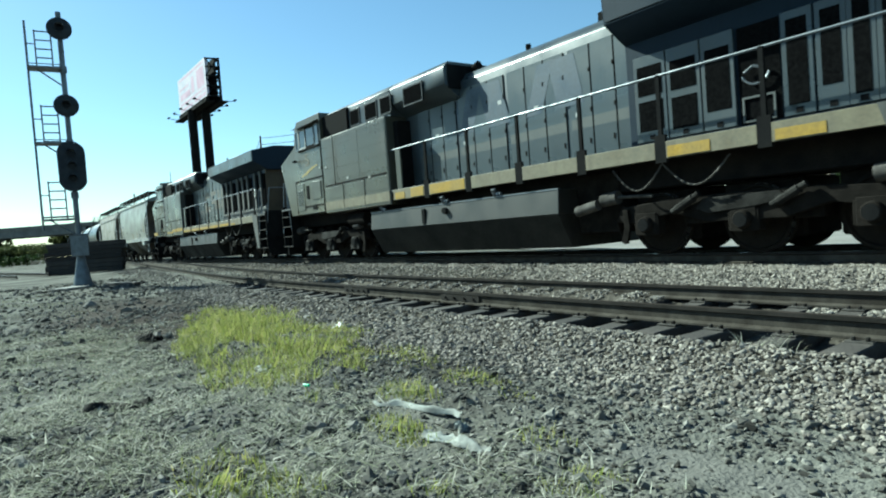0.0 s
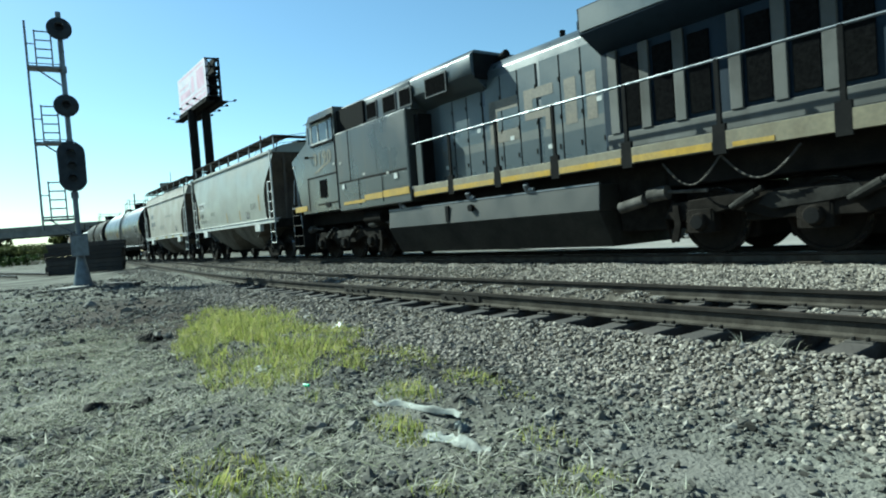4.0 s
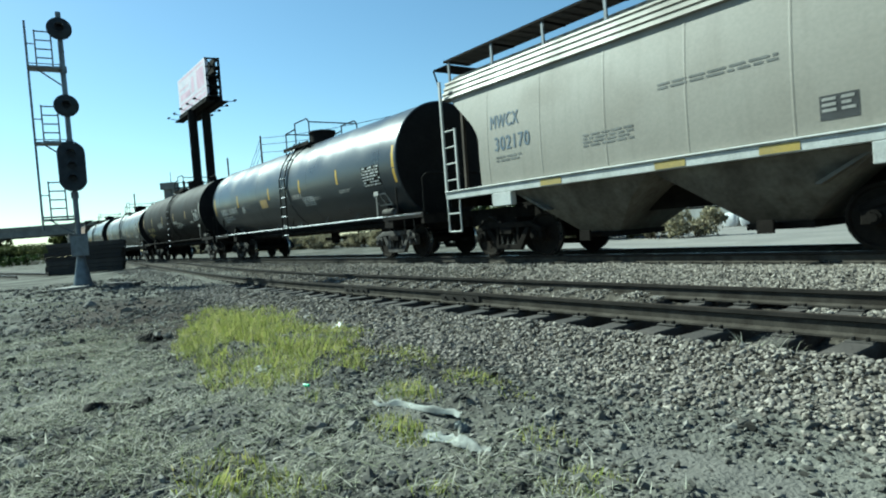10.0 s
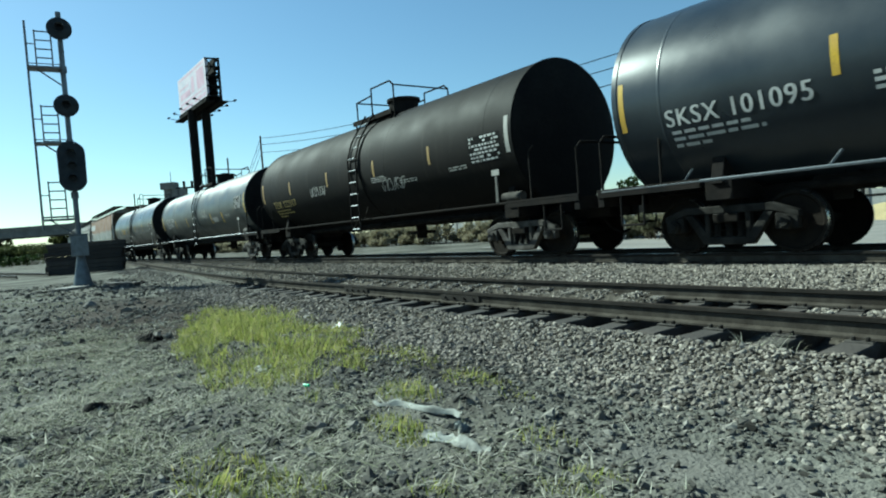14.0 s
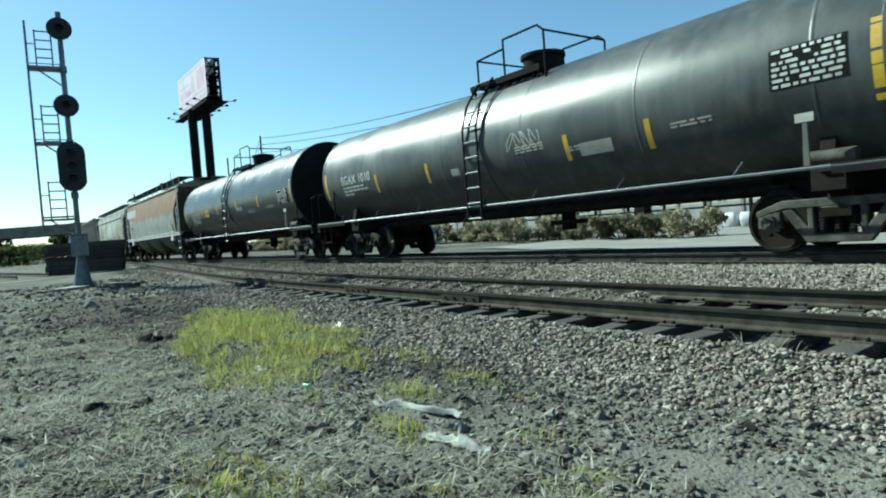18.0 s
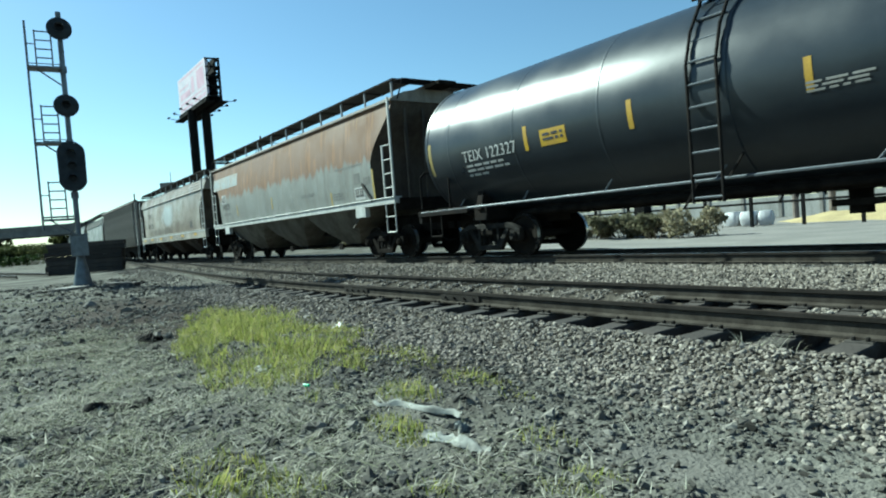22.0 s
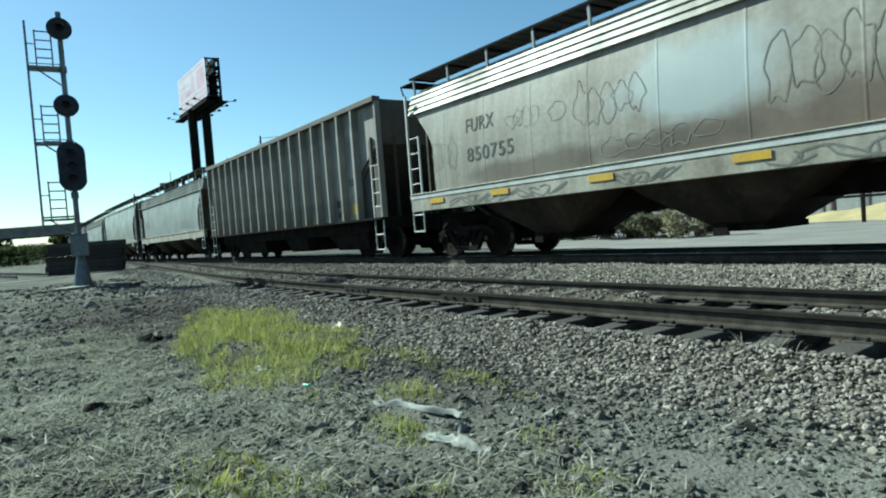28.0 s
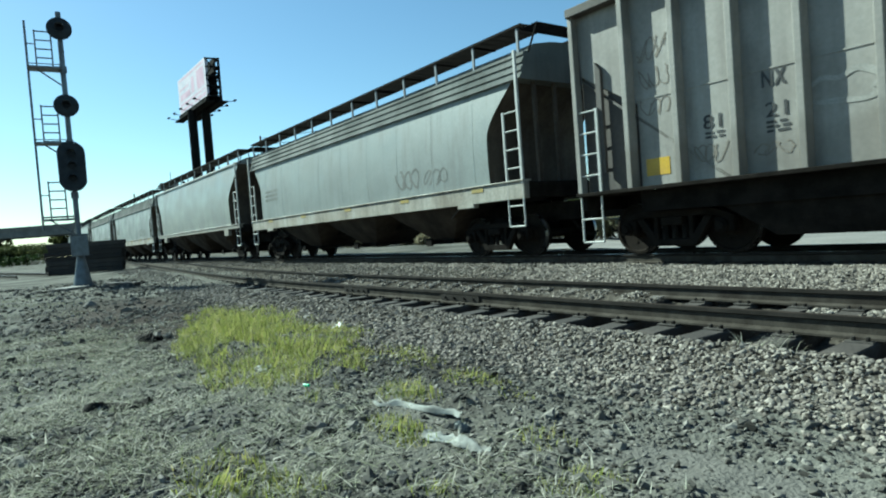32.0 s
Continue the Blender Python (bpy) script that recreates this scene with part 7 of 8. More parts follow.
MAT["belly"] = surface("oily_tank_plate", (0.03, 0.028, 0.024), (0.02, 0.0185, 0.0165), 0.75, scale=1.4, fine=14, streak=0.6, dirt=(0.035, 0.032, 0.027), dirt_amt=0.4, spec=0.1)
MAT["skirt_tan"] = surface("sun_bleached_sill_paint", (0.17, 0.1462, 0.08925), (0.1232, 0.102, 0.0612), 0.6, scale=2.5, fine=20, streak=0.4, dirt=(0.06, 0.05, 0.035), dirt_amt=0.5)
MAT["hood_tan"] = surface("primer_band", (0.066, 0.07, 0.066), (0.056, 0.06, 0.058), 0.55, scale=0.9, fine=16, streak=0.3, grain_amt=0.12, bump=0.05)
MAT["hood_pale"] = surface("bleached_blue_paint", (0.06375, 0.0782, 0.0867), (0.051, 0.06205, 0.068), 0.36, scale=0.9, fine=16, streak=0.3, grain_amt=0.12, bump=0.05, spec=0.45)
MAT["ghost_blue"] = surface("blue_emblem_paint", (0.04, 0.058, 0.085), (0.034, 0.05, 0.072), 0.5, scale=1.5, fine=16, bump=0.03)
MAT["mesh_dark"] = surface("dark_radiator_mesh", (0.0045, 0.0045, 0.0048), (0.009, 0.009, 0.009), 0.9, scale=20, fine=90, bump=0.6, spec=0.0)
# yellow-brown darkened: the rear face's shade is put into the colour
MAT["rear_gold"] = surface("shaded_yellow_brown_paint", (0.0528, 0.03168, 0.00924), (0.0396, 0.02508, 0.00924), 0.6, scale=1.5, streak=0.5)
MAT["nose_tan"] = surface("sun_faded_cab_paint", (0.062, 0.057, 0.04), (0.05, 0.047, 0.035), 0.36, scale=0.8, fine=16, streak=0.3, dirt=(0.05, 0.042, 0.03), dirt_amt=0.3, grain_amt=0.12, bump=0.05, spec=0.5)
MAT["number_paint"] = surface("bleached_yellow_number", (0.15, 0.13, 0.085), (0.105, 0.092, 0.065), 0.6, bump=0)
MAT["screen_frame"] = surface("sooty_frame_paint", (0.024, 0.026, 0.028), (0.016, 0.017, 0.018), 0.5, scale=2, fine=18, bump=0.05, spec=0.3)
MAT["ghost"] = surface("ghost_emblem_paint", (0.125, 0.103, 0.075), (0.1, 0.088, 0.07), 0.6, scale=3, fine=18, bump=0)


GAP = S("black").box(0.52, 0.545, -0.893, -0.86, 1.92, 4.02).mesh("door_gap")


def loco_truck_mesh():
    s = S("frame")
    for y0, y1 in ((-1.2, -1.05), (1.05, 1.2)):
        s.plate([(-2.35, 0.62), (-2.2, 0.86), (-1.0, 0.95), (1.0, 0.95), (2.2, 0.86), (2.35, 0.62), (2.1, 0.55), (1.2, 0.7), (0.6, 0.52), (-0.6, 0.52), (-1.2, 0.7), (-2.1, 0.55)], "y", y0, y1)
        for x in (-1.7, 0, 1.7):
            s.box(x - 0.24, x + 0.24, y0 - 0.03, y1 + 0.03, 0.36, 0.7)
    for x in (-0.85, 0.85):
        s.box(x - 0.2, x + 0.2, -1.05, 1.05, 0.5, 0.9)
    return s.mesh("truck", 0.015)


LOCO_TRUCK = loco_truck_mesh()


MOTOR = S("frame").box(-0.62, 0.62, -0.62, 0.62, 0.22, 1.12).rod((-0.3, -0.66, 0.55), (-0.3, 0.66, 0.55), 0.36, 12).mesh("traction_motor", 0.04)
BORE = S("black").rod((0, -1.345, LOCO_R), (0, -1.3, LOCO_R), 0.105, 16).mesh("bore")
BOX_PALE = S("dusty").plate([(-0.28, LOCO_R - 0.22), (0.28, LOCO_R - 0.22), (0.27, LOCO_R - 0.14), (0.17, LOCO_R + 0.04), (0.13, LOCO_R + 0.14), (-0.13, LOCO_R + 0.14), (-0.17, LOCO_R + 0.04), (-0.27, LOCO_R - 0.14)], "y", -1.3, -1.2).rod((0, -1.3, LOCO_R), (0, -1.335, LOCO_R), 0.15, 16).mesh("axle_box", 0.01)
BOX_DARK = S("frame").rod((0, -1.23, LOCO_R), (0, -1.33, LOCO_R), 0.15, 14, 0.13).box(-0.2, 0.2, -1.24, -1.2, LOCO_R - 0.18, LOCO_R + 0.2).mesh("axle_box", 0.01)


def loco_truck(loco, x, seed, plates):
    t = part("truck", LOCO_TRUCK, loco, "dark three-axle locomotive truck", at=pose(x, 0, 0))
    for dx in (-1.7, 0.0, 1.7):
        part("wheelset", LOCO_WHEELSET, t, "large steel wheelset", at=pose(dx, 0, LOCO_R))
        part("traction_motor", MOTOR, t, at=pose(dx, 0, 0))
        b = part("axle_box", BOX_PALE if plates else BOX_DARK, t, "dusty axle box with a round cover" if plates else "", at=pose(dx, 0, 0))
        part("bore", BORE, b)
    for dx in ((0.45, ) if plates else (-1.15, 0.45)):
        part("shock_absorber", S("dusty").rod((dx, -1.28, 0.72), (dx + 0.5, -1.3, 0.98), 0.05, 10).rod((dx + 0.1, -1.28, 0.76), (dx + 0.4, -1.3, 0.92), 0.07, 10), t, "dusty damper")
    part("side_plate", S("dusty").plate([(-0.75, 0.74), (-0.62, 0.9), (0.55, 0.92), (0.65, 0.8), (0.2, 0.72), (-0.55, 0.66)], "y", -1.25, -1.2), t, "dusty grey side plate", bevel=0.008)
    for dx in (-2.3, 2.05):
        part("brake_cylinder", S("grimy").rod((dx - 0.3, -1.22, 1.02), (dx + 0.05, -1.22, 1.05), 0.12, 14).rod((dx + 0.05, -1.22, 1.05), (dx + 0.75, -1.22, 1.02), 0.03, 8), t, "grey brake cylinder")
        part("brake_hanger", S("frame").plate([(dx + 0.08, 0.24), (dx + 0.16, 0.5), (dx + 0.14, 0.82), (dx + 0.24, 0.82), (dx + 0.27, 0.5), (dx + 0.2, 0.22)], "y", -1.26, -1.2), t)
    for q in (-1, 1):
        part("sand_hose", S("frame").pipe([(q * 2.2, -1.15, 0.9), (q * 2.4, -1.1, 0.6), (q * 2.45, -0.85, 0.2)], 0.025, 6), t)


def locomotive(label, rad0, cab_mat, side_mat, hood_mat, stripe, number, num_box, seed, yellow, plates):
    ob = thing("locomotive", label, "locomotive", "locomotives of the train")
    SILL0, DECK = 1.57, 1.86
    # frame and deck
    s = S("steel").box(-10.3, 10.3, -0.9, 0.9, 1.15, DECK - 0.06)
    part("underframe", s, ob, bevel=0.02)
    s = S("loco_roof").box(-10.3, 10.3, -1.52, 1.52, DECK - 0.06, DECK)
    part("walkway_deck", s, ob)
    for sg in (-1, 1):
        a, b = sorted((sg * 1.44, sg * 1.5))
        part("side_skirt", S("steel").box(-2.5, 9.4, a, b, SILL0, DECK - 0.02), ob, bevel=0.006)
    for k in range(7):
        x = -2.38 + 1.66 * k
        part("sill_panel", S("skirt_tan").box(x, x + 1.46, -1.53, -1.5, SILL0 + 0.01, DECK - 0.01), ob, "sun-bleached sill panel", bevel=0.005)
    blocks(ob, stripe, [(-2.38 + 1.66 * k + a, -2.38 + 1.66 * k + b, SILL0 + 0.03, DECK - 0.03 - cut) for k, a, b, cut in yellow], -1.538, -1.53, "worn yellow stripe on the sill", "sill_stripe")
    # nose and cab, full width
    s = S(cab_mat)
    prof = [(-9.95, DECK - 0.22), (-9.93, 3.42), (-9.8, 3.5), (-8.72, 3.88), (-8.63, 3.95), (-8.5, 4.52), (-8.28, 4.72), (-6.5, 4.72), (-6.5, DECK - 0.3), (-9.25, DECK - 0.3)]
    n = len(prof)
    vs = [(x, sg * (1.18 if k == 0 else 1.55), z) for sg in (-1, 1) for k, (x, z) in enumerate(prof)]
    fs = [tuple(range(1, n)), (0, 1, n - 1), tuple(n + k for k in reversed(range(1, n))), (n, 2 * n - 1, n + 1)]
    s.add(vs, fs + [(k, n + k, n + (k + 1) % n, (k + 1) % n) for k in range(n)])
    cab = part("cab", s, ob, "grey cab with a sloping nose and chamfered corners", bevel=0.012)
    s = S(side_mat).box(-6.5, -2.5, -1.55, 1.55, DECK - 0.38, 3.86)
    part("equipment_cabinet", s, ob, "grey full-width cabinet behind the cab", bevel=0.03)
    s = S(hood_mat).plate([(-1.36, 3.86), (-1.36, 4.55), (-1.2, 4.7), (1.2, 4.7), (1.36, 4.55), (1.36, 3.86)], "x", -6.5, -2.5)
    s.plate([(-0.87, 3.8), (-1.33, 4.15), (-1.34, 4.55), (-1.2, 4.7), (1.2, 4.7), (1.34, 4.55), (1.33, 4.15), (0.87, 3.8)], "x", -2.5, -0.02)
    part("upper_hood", s, ob, bevel=0.012)
    # black plate on the closed hood end: the mouth's shade put into colour
    part("intake_mouth", S("black").box(-0.02, 0.012, -1.24, 1.24, 4.05, 4.62), ob, "black end plate drawing the unlit hood opening")
    # cab windows
    for x0, x1, fm in ((-8.4, -8.24, "mast"), (-8.13, -7.66, "white"), (-7.6, -6.98, "steel" if plates else "white"), (-6.92, -6.66, "mast")):
        w = part("side_window", S("glass").box(x0, x1, -1.556, -1.54, 3.8, 4.36), cab, "dark cab window pane")
        f = S(fm)
        for q in ((x0 - 0.04, x0, 3.75, 4.41), (x1, x1 + 0.04, 3.75, 4.41), (x0, x1, 3.75, 3.8), (x0, x1, 4.36, 4.41)):
            f.box(q[0], q[1], -1.575, -1.548, q[2], q[3])
        part("window_frame", f, w, "thin window frame")
    part("window_ledge", S("black").box(-8.2, -6.62, -1.6, -1.55, 3.68, 3.73), cab)
    part("rain_visor", S("screen_frame").plate([(-1.55, 4.5), (-1.74, 4.43), (-1.74, 4.46), (-1.55, 4.54)], "x", -8.3, -6.6), cab, "narrow dark visor over the cab windows")
    s = S("glass").add([(-8.61, -1.35, 4.08), (-8.61, -0.15, 4.08), (-8.52, -0.15, 4.48), (-8.52, -1.35, 4.48)], [(0, 1, 2, 3)]).add([(-8.61, 0.15, 4.08), (-8.61, 1.35, 4.08), (-8.52, 1.35, 4.48), (-8.52, 0.15, 4.48)], [(0, 1, 2, 3)])
    part("windscreen", s, cab, "dark windscreen")
    part("mirror", S("black").box(-8.52, -8.4, -1.7, -1.6, 3.36, 3.44).rod((-8.46, -1.6, 3.4), (-8.46, -1.5, 3.4), 0.02, 6), cab)
    s = S("steel")
    for x, z0, z1 in ((-8.7, 1.62, 2.68), (-6.56, 1.6, 3.84), (-5.68, 2.36, 3.84), (-5.2, 1.6, 2.32), (-3.88, 1.6, 2.32)):
        s.box(x, x + 0.014, -1.566, -1.549, z0, z1)
    for a, b, z in ((-8.72, -6.55, 2.68), (-6.4, -2.6, 2.32), (-8.0, -6.6, 1.78)):
        s.box(a, b, -1.562, -1.549, z, z + 0.05)
    part("panel_seam", s, ob)
    if plates:
        part("nose_door", S(cab_mat).box(-8.66, -8.05, -1.566, -1.55, 1.7, 2.62), cab, bevel=0.008)
        part("nose_hatch", S(cab_mat).box(-7.42, -6.72, -1.575, -1.55, 2.0, 2.6), cab, bevel=0.012)
    part("vent_grille", S("loco_cab" if plates else "mesh_dark").box(-8.55 if plates else -7.79, -8.16 if plates else -7.32, -1.574, -1.56, 1.84 if plates else 2.0, 2.4 if plates else 2.58), cab, "square vent", bevel=0.01)
    if plates:
        for k in range(7):
            part("slat", S("black").box(-8.52, -8.19, -1.58, -1.574, 1.88 + 0.07 * k, 1.905 + 0.07 * k), cab)
        part("grab_slot", S("black").box(-7.86, -7.68, -1.57, -1.55, 2.06, 2.5), cab)
    part("hatch", S("black").box(-7.42, -7.12, -1.575, -1.55, 1.68, 1.84), cab)
    for x, z in ((-9.85, 3.2), (-6.75, 2.95), (-6.3, 2.9), (-4.9, 2.42), (-3.6, 2.3)):
        part("label_plate", S("chalk_faint").box(x, x + 0.12, -1.568, -1.553, z, z + 0.07), ob, "small pale label plate")
    decal(cab, "number_paint", lambda s: fit_text(s, number, *num_box, lambda x, z: -1.552), "faded yellow cab number")
    decal(cab, "gold" if plates else "number_paint", lambda s: [s.add([(x, -1.556, z) for x, z in q], [(0, 1, 2, 3)]) for q in (((-8.22, 2.8), (-7.62, 2.92), (-7.58, 2.99), (-8.02, 2.9)), ((-7.8, 2.84), (-7.3, 3.02), (-7.36, 3.07), (-7.84, 2.95)), ((-7.46, 2.97), (-6.86, 3.09), (-6.92, 3.14), (-7.5, 3.04)))], "faded yellow lightning flash", "flash")
    # framed doors and side panels of the cabinet
    for x0, x1, z0, z1 in ((-6.42, -5.5, 2.42, 3.78), (-5.44, -4.1, 2.42, 3.78), (-4.04, -2.56, 2.42, 3.78), (-6.42, -5.1, 1.92, 2.28), (-5.04, -3.8, 1.92, 2.28), (-3.74, -2.56, 1.92, 2.28)):
        part("cabinet_panel", S(side_mat).box(x0, x1, -1.555, -1.545, z0, z1), ob, bevel=0.003)
    for x in () if plates else (-6.2, -3.2):
        part("lifting_lug", S("white").box(x, x + 0.16, -1.585, -1.553, 2.14, 2.28), ob, "small white bracket")
    blocks(ob, "skirt_tan", [(-6.45, -5.2, 1.58, 1.84), (-5.17, -3.9, 1.58, 1.84), (-3.87, -2.52, 1.58, 1.84)], -1.568, -1.552, "bleached stripe under the cabinet", "stripe") if plates else blocks(ob, stripe, [(-9.9, -8.9, 1.66, 1.84), (-6.2, -4.9, 1.66, 1.75), (-4.9, -3.9, 1.7, 1.86), (-3.86, -2.55, 1.7, 1.88)], -1.566, -1.552, "yellow stripe under the cab", "stripe")
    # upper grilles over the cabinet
    # black box: the cab's shadow over the intake is put into its colour
    part("air_intake", S("black").box(-6.49, -4.85, -1.44, -1.2, 3.88, 4.56), ob, "air intake with the cab's shadow as black colour")
    s = S(side_mat)
    for z in (2.5, 2.85, 3.2, 3.55, 3.72):
        x = -6.3
        while plates and x < -2.6:
            s.rod((x, -1.563, z), (x, -1.57, z), 0.014, 6)
            x += 0.23
    if plates:
        part("rivet_row", s, ob, "rows of small rivets")
    for x0, x1 in ((-4.7, -4.2), (-3.8, -3.2), (-2.95, -2.45), (-1.75, -0.95)):
        g = part("vent_grille", S("screen_frame").box(x0 - 0.05, x1 + 0.05, -1.385, -1.35, 3.94, 4.44), ob, "dark framed louvre", bevel=0.008)
        part("mesh_screen", S("mesh_dark").box(x0, x1, -1.392, -1.38, 3.99, 4.39), g)
    # long hood
    s = S(hood_mat).plate([(-0.88, DECK), (-0.88, 4.2), (-0.7, 4.42), (0.7, 4.42), (0.88, 4.2), (0.88, DECK)], "x", -2.5, 9.3)
    part("long_hood", s, ob, "dark blue-grey engine hood", bevel=0.02)
    part("equipment_locker", S("black").box(-2.5, -2.3, -1.3, -0.86, DECK + 0.02, 3.7), ob, "dark equipment locker")
    part("switch_panel", S(side_mat).box(-2.22, -1.98, -1.49, -1.44, DECK, 2.88), ob, "grey upright switch panel", bevel=0.01)
    door = S(hood_mat).box(0, 0.52, -0.9, -0.86, DECK + 0.06, 2.46).use("hood_tan").box(0, 0.52, -0.9, -0.86, 2.46, 2.66).use("hood_pale").box(0, 0.52, -0.9, -0.86, 2.66, 4.02).mesh("hood_door", 0)
    plate = S("white").box(0.12, 0.24, -0.906, -0.9, 2.2, 2.29).mesh("label_plate")
    han = S("steel").box(0.44, 0.47, -0.912, -0.9, 2.15, 2.25).box(0.49, 0.52, -0.909, -0.9, 2.75, 2.83).box(0.49, 0.52, -0.909, -0.9, 3.5, 3.58).mesh("door_latch")
    x = -1.9
    k = 0
    while x < rad0 + 0.3:
        d = part("hood_door", door, ob, "tall engine-room door", at=pose(x, 0, 0))
        part("door_latch", han, d)
        if k % 2 == seed % 2:
            part("label_plate", plate, d, at=pose(0.1 * (k % 3), 0, 0.5 * (k % 2) + 0.35 * (k % 3)))
        part("door_gap", GAP, d)
        x += 0.56 + (0.1 if k % 3 == 2 else 0)
        k += 1
    # radiator cabin with wide overhanging wings
    # cabin uses the dark blue: shade under the wings is in its colour
    s = S("loco_blue").box(rad0, 9.3, -0.98, 0.98, DECK + 0.02, 4.0)
    part("radiator_cabin", s, ob, bevel=0.02)
    s = S("loco_blue").plate([(-0.95, 3.68), (-1.52, 4.0), (-1.55, 4.46), (-0.6, 4.66), (0.6, 4.66), (1.55, 4.46), (1.52, 4.0), (0.95, 3.68)], "x", rad0, 9.55)
    part("radiator_wing", s, ob, "dark overhanging radiator housing", bevel=0.012)
    part("rear_bulkhead", S("rear_gold").box(9.3, 9.36, -0.98, 0.98, DECK + 0.02, 4.0), ob, "brown-yellow rear bulkhead darkened for shade")
    part("radiator_fascia", S("loco_blue" if plates else "hood_pale").box(rad0 + 0.06, 9.5, -1.565, -1.53, 4.03, 4.43), ob)
    if plates:        # framed screens, some stacked in pairs, beside a recess with the brake wheel
        for x0, x1, rows in ((5.08, 5.62, ((2.13, 2.64), (2.74, 3.24))), (5.72, 6.24, ((2.08, 2.6), (2.72, 3.2))), (6.34, 6.8, ((2.24, 3.2),)), (7.58, 7.92, ((2.1, 3.3),)), (8.03, 8.34, ((2.28, 3.3),)), (8.42, 8.68, ((2.08, 3.3),)), (8.76, 9.12, ((2.08, 3.3),))):
            p = part("screen_frame", S("loco_grey").box(x0 - 0.04, x1 + 0.04, -1.03, -0.98, 1.95, 3.42), ob, "grey framed screen door", bevel=0.008)
            for z0, z1 in rows:
                part("mesh_screen", S("mesh_dark").box(x0 + 0.03, x1 - 0.03, -1.036, -1.02, z0, z1), p, "dark mesh screen")
            part("door_latch", S("black").box((x0 + x1) / 2 - 0.05, (x0 + x1) / 2 + 0.05, -1.038, -1.03, 1.98, 2.06), p)
        # flat dark panel: the recess's shade is colour, the wall is not cut
        part("recess", S("mesh_dark").box(6.88, 7.5, -0.99, -0.97, 1.95, 3.4), ob, "flat dark panel drawing the shaded brake-wheel recess")
        bx = S("hood_tan")
        for q in ((6.93, 7.42, 2.32, 2.35), (6.93, 7.42, 1.97, 2.0), (6.93, 6.96, 2.0, 2.32), (7.39, 7.42, 2.0, 2.32)):
            bx.box(q[0], q[1], -1.02, -0.99, q[2], q[3])
        part("box_frame", bx, ob, "pale frame of a small box")
        part("brake_arc", S("galv").pipe([(7.17 + 0.21 * math.cos(math.pi * (1.1 + 0.8 * j / 10)), -1.05, 2.72 + 0.21 * math.sin(math.pi * (1.1 + 0.8 * j / 10))) for j in range(11)], 0.018, 6).pipe([(7.0, -1.05, 2.7), (7.14, -1.06, 2.78), (7.3, -1.05, 2.72)], 0.022, 6), ob, "bright rim of the hand-brake wheel")
    else:
        part("lower_panel", S("tank_grey").box(rad0 + 0.1, 9.25, -1.03, -0.99, DECK + 0.06, 2.2), ob, "dusty grey lower panel", bevel=0.01)
        x = rad0 + 0.2
        k = 0
        while x < 8.7:
            part("cabin_post", S("tank_grey").box(x, x + 0.2, -1.05, -0.99, 2.2, 3.68), ob, "dusty grey post", bevel=0.012)
            part("cabin_slot", S("mesh_dark").box(x + 0.26, x + 0.62, -1.015, -0.985, 2.28, 3.55), ob, "dark recessed screen")
            x += 0.66 + (0.28 if k % 3 == 2 else 0)
            k += 1
    fan = S("white")
    fan.pipe([(8.1 + 0.17 * math.cos(2 * math.pi * j / 16), -1.06, 2.8 + 0.17 * math.sin(2 * math.pi * j / 16)) for j in range(17)], 0.02, 6)
    for j in range(4):
        a = j * math.pi / 4
        fan.bar((8.1 - 0.15 * math.cos(a), -1.06, 2.8 - 0.15 * math.sin(a)), (8.1 + 0.15 * math.cos(a), -1.06, 2.8 + 0.15 * math.sin(a)), 0.03, 0.03)
    part("hand_wheel", fan, ob, "pale spoked handbrake wheel") if not plates else None
    # roof
    part("exhaust_stack", S("black").box(rad0 - 1.1, rad0 - 0.4, -0.3, 0.3, 4.42, 4.75), ob, "sooty exhaust stack", bevel=0.02)
    part("horn", S("black").rod((-0.2, -0.5, 4.5), (0.3, -0.5, 4.6), 0.05, 8, 0.1).box(-0.3, -0.1, -0.6, -0.2, 4.42, 4.56).rod((2.0, -0.5, 4.42), (2.0, -0.5, 4.6), 0.06, 8), ob)
    # handrails
    for sg in (-1, 1):
        s = S("galv").rod((-2.45, sg * 1.46, 2.92), (9.3, sg * 1.46, 2.92), 0.022, 8)
        part("handrail", s, ob, "pale steel handrail")
        x = -0.82
        while x < 9.4:
            part("stanchion", S("black").box(x - 0.035, x + 0.035, sg * 1.49 - 0.025, sg * 1.49 + 0.025, SILL0 - 0.03, 2.92).box(x - 0.1, x + 0.1, sg * 1.5 - 0.03, sg * 1.5 + 0.03, SILL0 - 0.05, DECK + 0.1), ob)
            x += 1.66
    # end platforms with steps
    for d in (-1, 1):
        e0 = 9.45
        for sg in (-1, 1):
            st = part("step_stringer", S("black").box(*sorted((d * (e0 + 0.08), d * (e0 + 0.12))), min(sg * 1.1, sg * 1.5), max(sg * 1.1, sg * 1.5), 0.45, DECK), ob, "dark boarding step side")
            part("step_stringer", S("black").box(*sorted((d * (e0 + 0.85), d * (e0 + 0.88))), min(sg * 1.1, sg * 1.5), max(sg * 1.1, sg * 1.5), 0.45, 1.2), ob)
            for k in range(4):
                z = 0.48 + 0.36 * k
                part("step", S("black").box(*sorted((d * (e0 + 0.12), d * (e0 + 0.85))), min(sg * 1.12, sg * 1.5), max(sg * 1.12, sg * 1.5), z, z + 0.03), st)
            for k in range(4):
                z = 0.48 + 0.36 * k
                part("step_edge", S("grimy").box(*sorted((d * (e0 + 0.1), d * (e0 + 0.86))), sg * 1.505 - 0.008, sg * 1.505 + 0.008, z + 0.005, z + 0.028), st, "worn pale step edge")
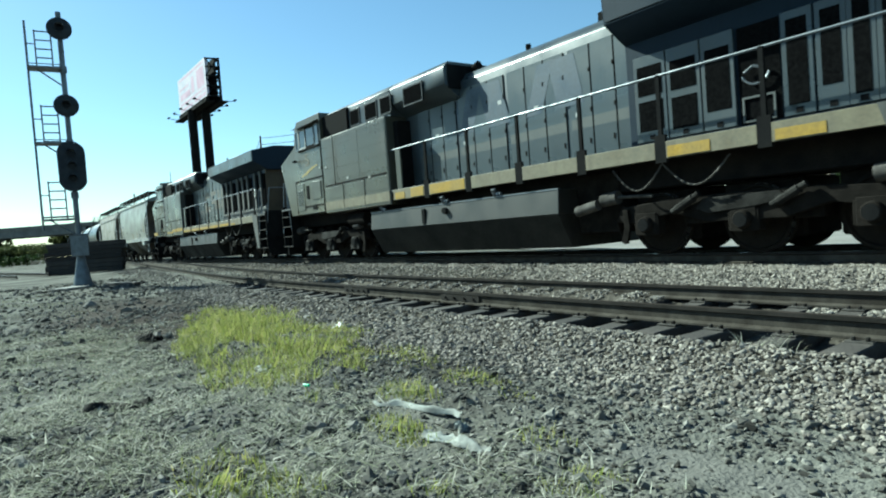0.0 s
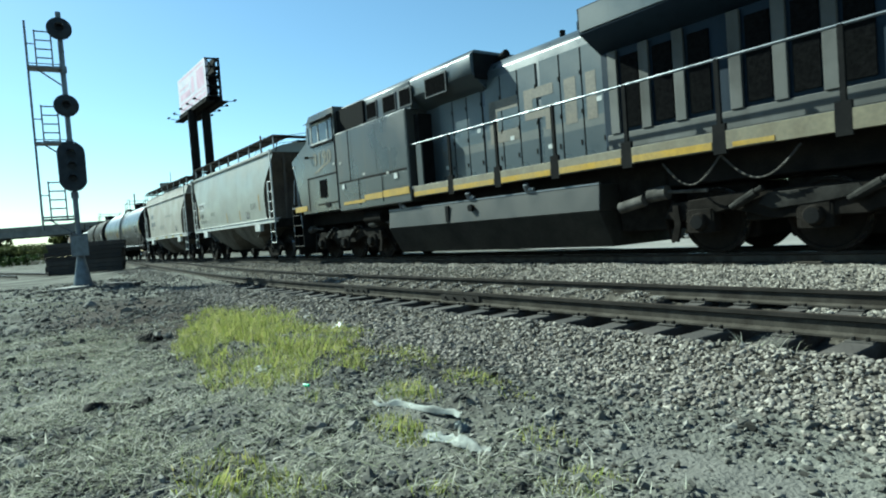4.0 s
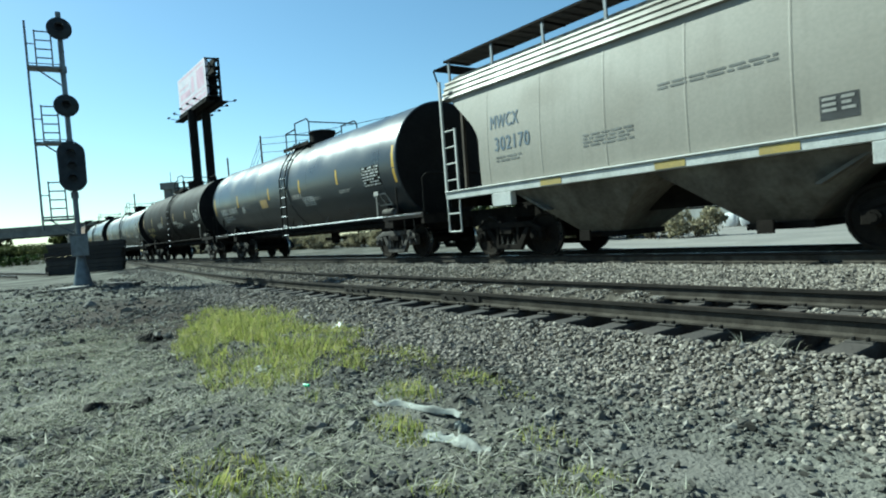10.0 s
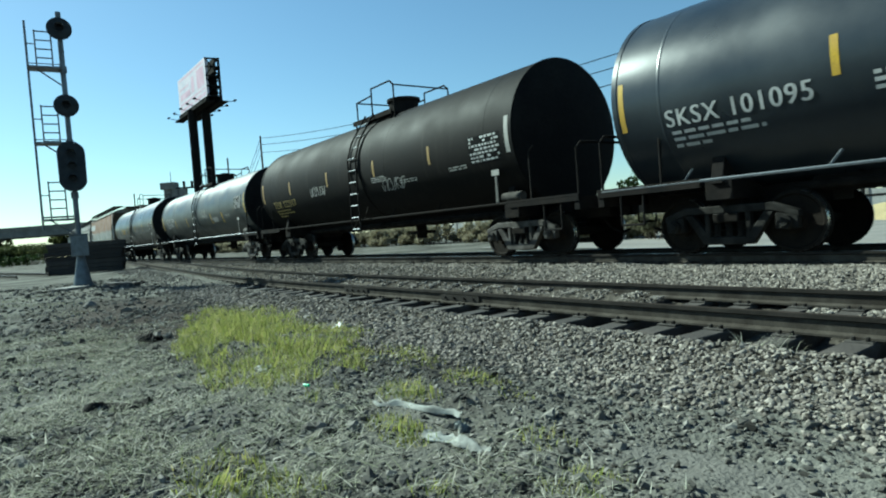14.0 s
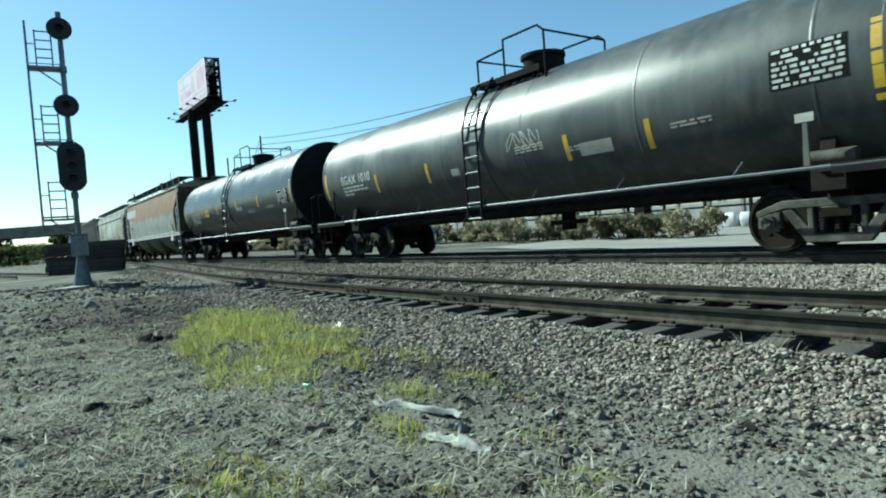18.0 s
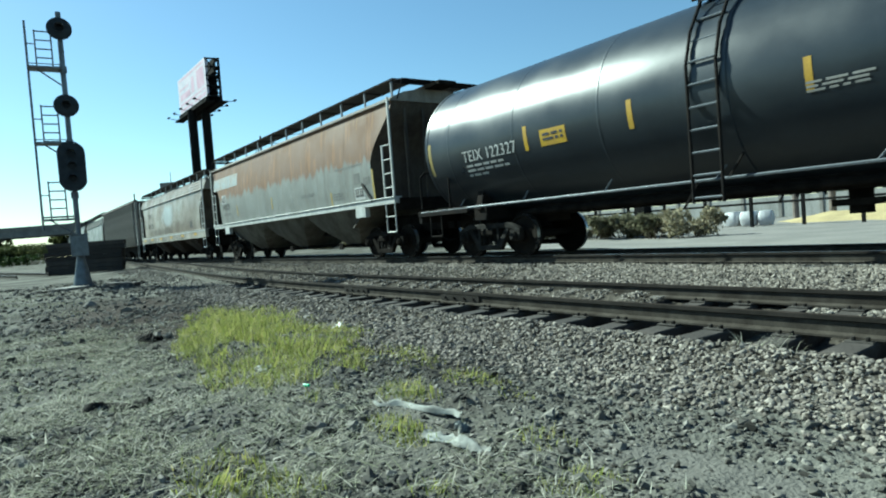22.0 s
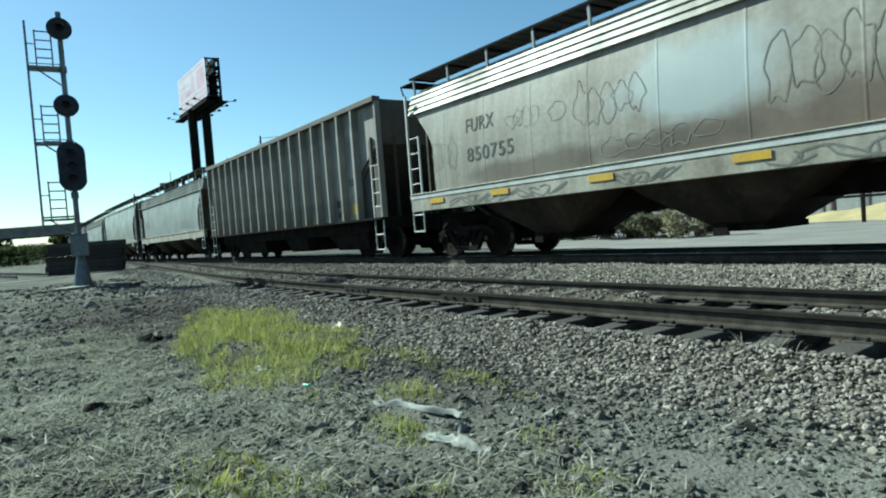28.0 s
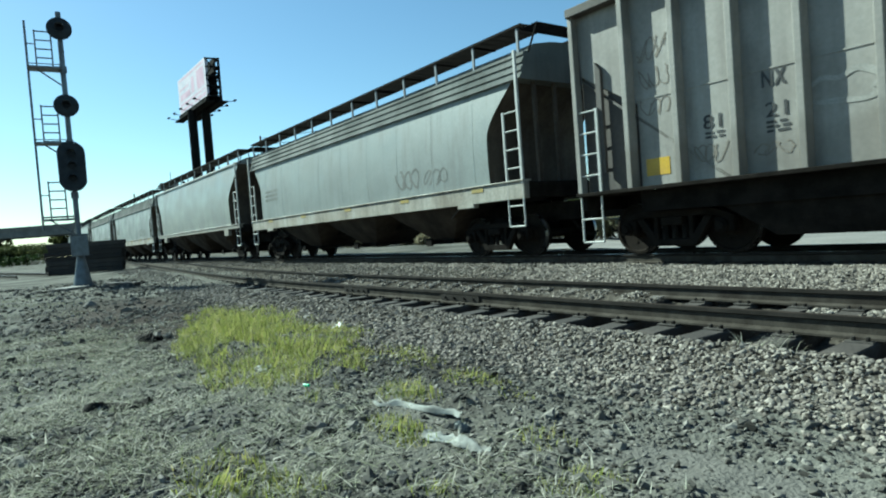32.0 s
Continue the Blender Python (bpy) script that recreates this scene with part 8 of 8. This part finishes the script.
            s = S("galv").pipe([(d * (e0 + 0.1), sg * 1.5, 1.1), (d * (e0 + 0.3), sg * 1.5, 2.75), (d * (e0 + 0.36), sg * 1.48, 2.85), (d * (e0 + 0.42), sg * 1.46, 2.75), (d * (e0 + 0.42), sg * 1.46, DECK)], 0.022, 8)
            s.pipe([(d * (e0 + 0.86), sg * 1.5, 1.0), (d * (e0 + 0.98), sg * 1.3, 2.85), (d * (e0 + 0.98), sg * 0.5, 2.85), (d * (e0 + 0.98), sg * 0.5, DECK)], 0.022, 8)
            part("grab_rail", s, ob, "pale bent handrail")
        part("end_plate", S("black").box(*sorted((d * 10.3, d * 10.36)), -1.5, 1.5, 0.9, DECK + 0.1).box(*sorted((d * 9.9, d * 10.3)), -0.5, 0.5, 0.75, 1.15), ob, bevel=0.01)
        part("snow_plough", S("black").plate([(-1.4, 0.18), (1.4, 0.18), (1.4, 0.85), (-1.4, 0.85)], "x", *sorted((d * 10.2, d * 10.3))), ob)
        part("coupler", COUPLER, ob, at=pose(d * 10.85, 0, 0.0, 0, 0, 0 if d > 0 else 180))
        loco_truck(ob, d * 6.95, seed + d, plates and d < 0)
        part("side_post", S("tank_grey").plate([(d * 8.85, DECK), (d * 9.45, DECK), (d * 9.5, 0.5), (d * 9.25, 0.5)], "y", -1.535, -1.5), ob, "grey step support plate") if d > 0 else None
    # fuel tank
    s = S("fuel_grey").plate([(-1.42, 1.32), (1.42, 1.32), (1.46, 0.84), (-1.46, 0.84)], "x", -3.85, 3.45)
    ft = part("fuel_tank", s, ob, "dusty grey fuel tank", bevel=0.012)
    part("tank_belly", S("belly").plate([(-1.455, 0.838), (1.455, 0.838), (1.1, 0.17), (-1.1, 0.17)], "x", -3.84, 3.44), ft, "oil-stained lower tank plate")
    part("air_box", S("frame").box(3.5, 4.5, -0.95, 0.95, 0.42, 1.55), ob, "dark equipment box behind the tank", bevel=0.02)
    part("air_box", S("frame").box(-4.6, -3.9, -0.95, 0.95, 0.42, 1.5), ob, bevel=0.02)
    for x in (-3.2, -0.3, 1.6):
        part("filler_cap", S("galv").rod((x, -1.4, 1.36), (x + 0.02, -1.48, 1.5), 0.06, 10).box(x + 0.05, x + 0.2, -1.46, -1.4, 1.36, 1.42), ft, "pale fuel filler fitting")
    part("tank_edge", S("galv").box(-3.85, 3.45, -1.43, -1.38, 1.315, 1.345), ft, "bright worn top edge")
    part("tank_fitting", S("black").box(-1.2, -1.08, -1.475, -1.43, 0.88, 1.26).rod((-0.2, -1.43, 1.15), (-0.2, -1.52, 1.15), 0.08, 10), ft)
    # air hoses slung under the sill
    s = S("grimy")
    for a, b in ((4.75, 5.75), (5.75, 6.9)):
        for j in range(22):
            u = (j + 0.5) / 22
            s.rod((a + (b - a) * (u - 0.021), -1.4 - 0.012 * (j % 2), 1.52 - 0.4 * math.sin(math.pi * (u - 0.021))), (a + (b - a) * (u + 0.021), -1.4 + 0.012 * (j % 2), 1.52 - 0.4 * math.sin(math.pi * (u + 0.021))), 0.017, 5)
    s.rod((3.8, -1.3, 0.85), (4.3, -1.3, 0.95), 0.1, 12)
    part("safety_chain", s, ob, "dusty slack safety chains")
    part("reservoir", S("frame").rod((-5.4, -1.2, 1.2), (-4.4, -1.2, 1.2), 0.2, 16), ob, "dark air reservoir")
    return ob


at = -45.45 + 2 * 22.4
_a2 = locomotive("dark grey diesel locomotive with faded paint and bleached sill panels", 4.85, "nose_tan", "nose_tan", "loco_grey", "loco_yellow", "5", (-7.78, -7.50, 3.15, 0.41), 1, [(0, 0.1, 0.55, 0.06), (0, 0.85, 1.42, 0.0), (1, 0.05, 1.42, 0.0), (5, 0.03, 0.75, 0.06), (6, 0.05, 0.7, 0.08)], True)
for k, (x0, w, lean) in enumerate(((-0.1, 0.5, 0.35), (0.95, 0.75, -0.3), (2.2, 0.45, 0.4), (3.1, 0.7, -0.2))):
    decal(_a2, "ghost_blue", lambda s: s.add([(x0, -0.9035, 2.95), (x0 + w, -0.9035, 2.95), (x0 + w + lean, -0.9035, 3.95), (x0 + lean, -0.9035, 3.95)], [(0, 1, 2, 3)]), "faded blue emblem patch", "emblem")
couple(_a2, 22.4)
_b2 = locomotive("dark blue-grey diesel locomotive with yellow stripe and pale number", 3.3, "loco_cab", "loco_cab", "loco_grey", "loco_yellow", "3190", (-8.12, -6.85, 3.08, 0.39), 2, [(k, 0.02, 1.44, 0.12) for k in range(5)] + [(5, 0.1, 0.7, 0.16)], False)
for x0, x1, z0, z1 in ((0.0, 0.95, 3.25, 3.5), (0.0, 0.28, 2.75, 3.25), (0.0, 0.95, 2.55, 2.8), (1.15, 2.0, 3.3, 3.52), (1.15, 1.4, 3.0, 3.3), (1.15, 2.0, 2.88, 3.1), (1.75, 2.0, 2.6, 2.9), (2.3, 2.6, 2.6, 3.5), (2.85, 3.1, 2.6, 3.5)):
    decal(_b2, "ghost", lambda s: s.add([(x0, -0.9035, z0), (x1, -0.9035, z0), (x1, -0.9035, z1), (x0, -0.9035, z1)], [(0, 1, 2, 3)]), "faded orange emblem block", "emblem")
couple(_b2, 22.4)


# ---- what moves ----
def at_track(s, length):
    """The pose of a car whose centre is s metres along the line: both truck centres ride on it."""
    a, _ = main_at(s - (length / 2 - 2.4))
    b, _ = main_at(s + (length / 2 - 2.4))
    m = (a + b) / 2
    d = b - a
    return pose(m.x, m.y, 0, 0, 0, math.degrees(math.atan2(d.y, d.x)))


def motions():
    for ob, length, s0 in TRAIN:
        walk(ob, [(t, at_track(s0 + SPEED * t, length)) for t in (range(0, 33, 1) if s0 < -40 else range(0, 33, 4))])
        r = LOCO_R if length > 22 else WHEEL_R
        for w in ob.children_recursive:
            if w.name.startswith("wheelset") and s0 > -230:
                m = w.matrix_basis.translation.copy()
                turn = math.degrees(SPEED * 0.1 / r)
                walk(w, [(k * 0.1, pose(m.x, m.y, m.z, 0, (turn * k) % 360 - 180, 0)) for k in range(321)])


motions()
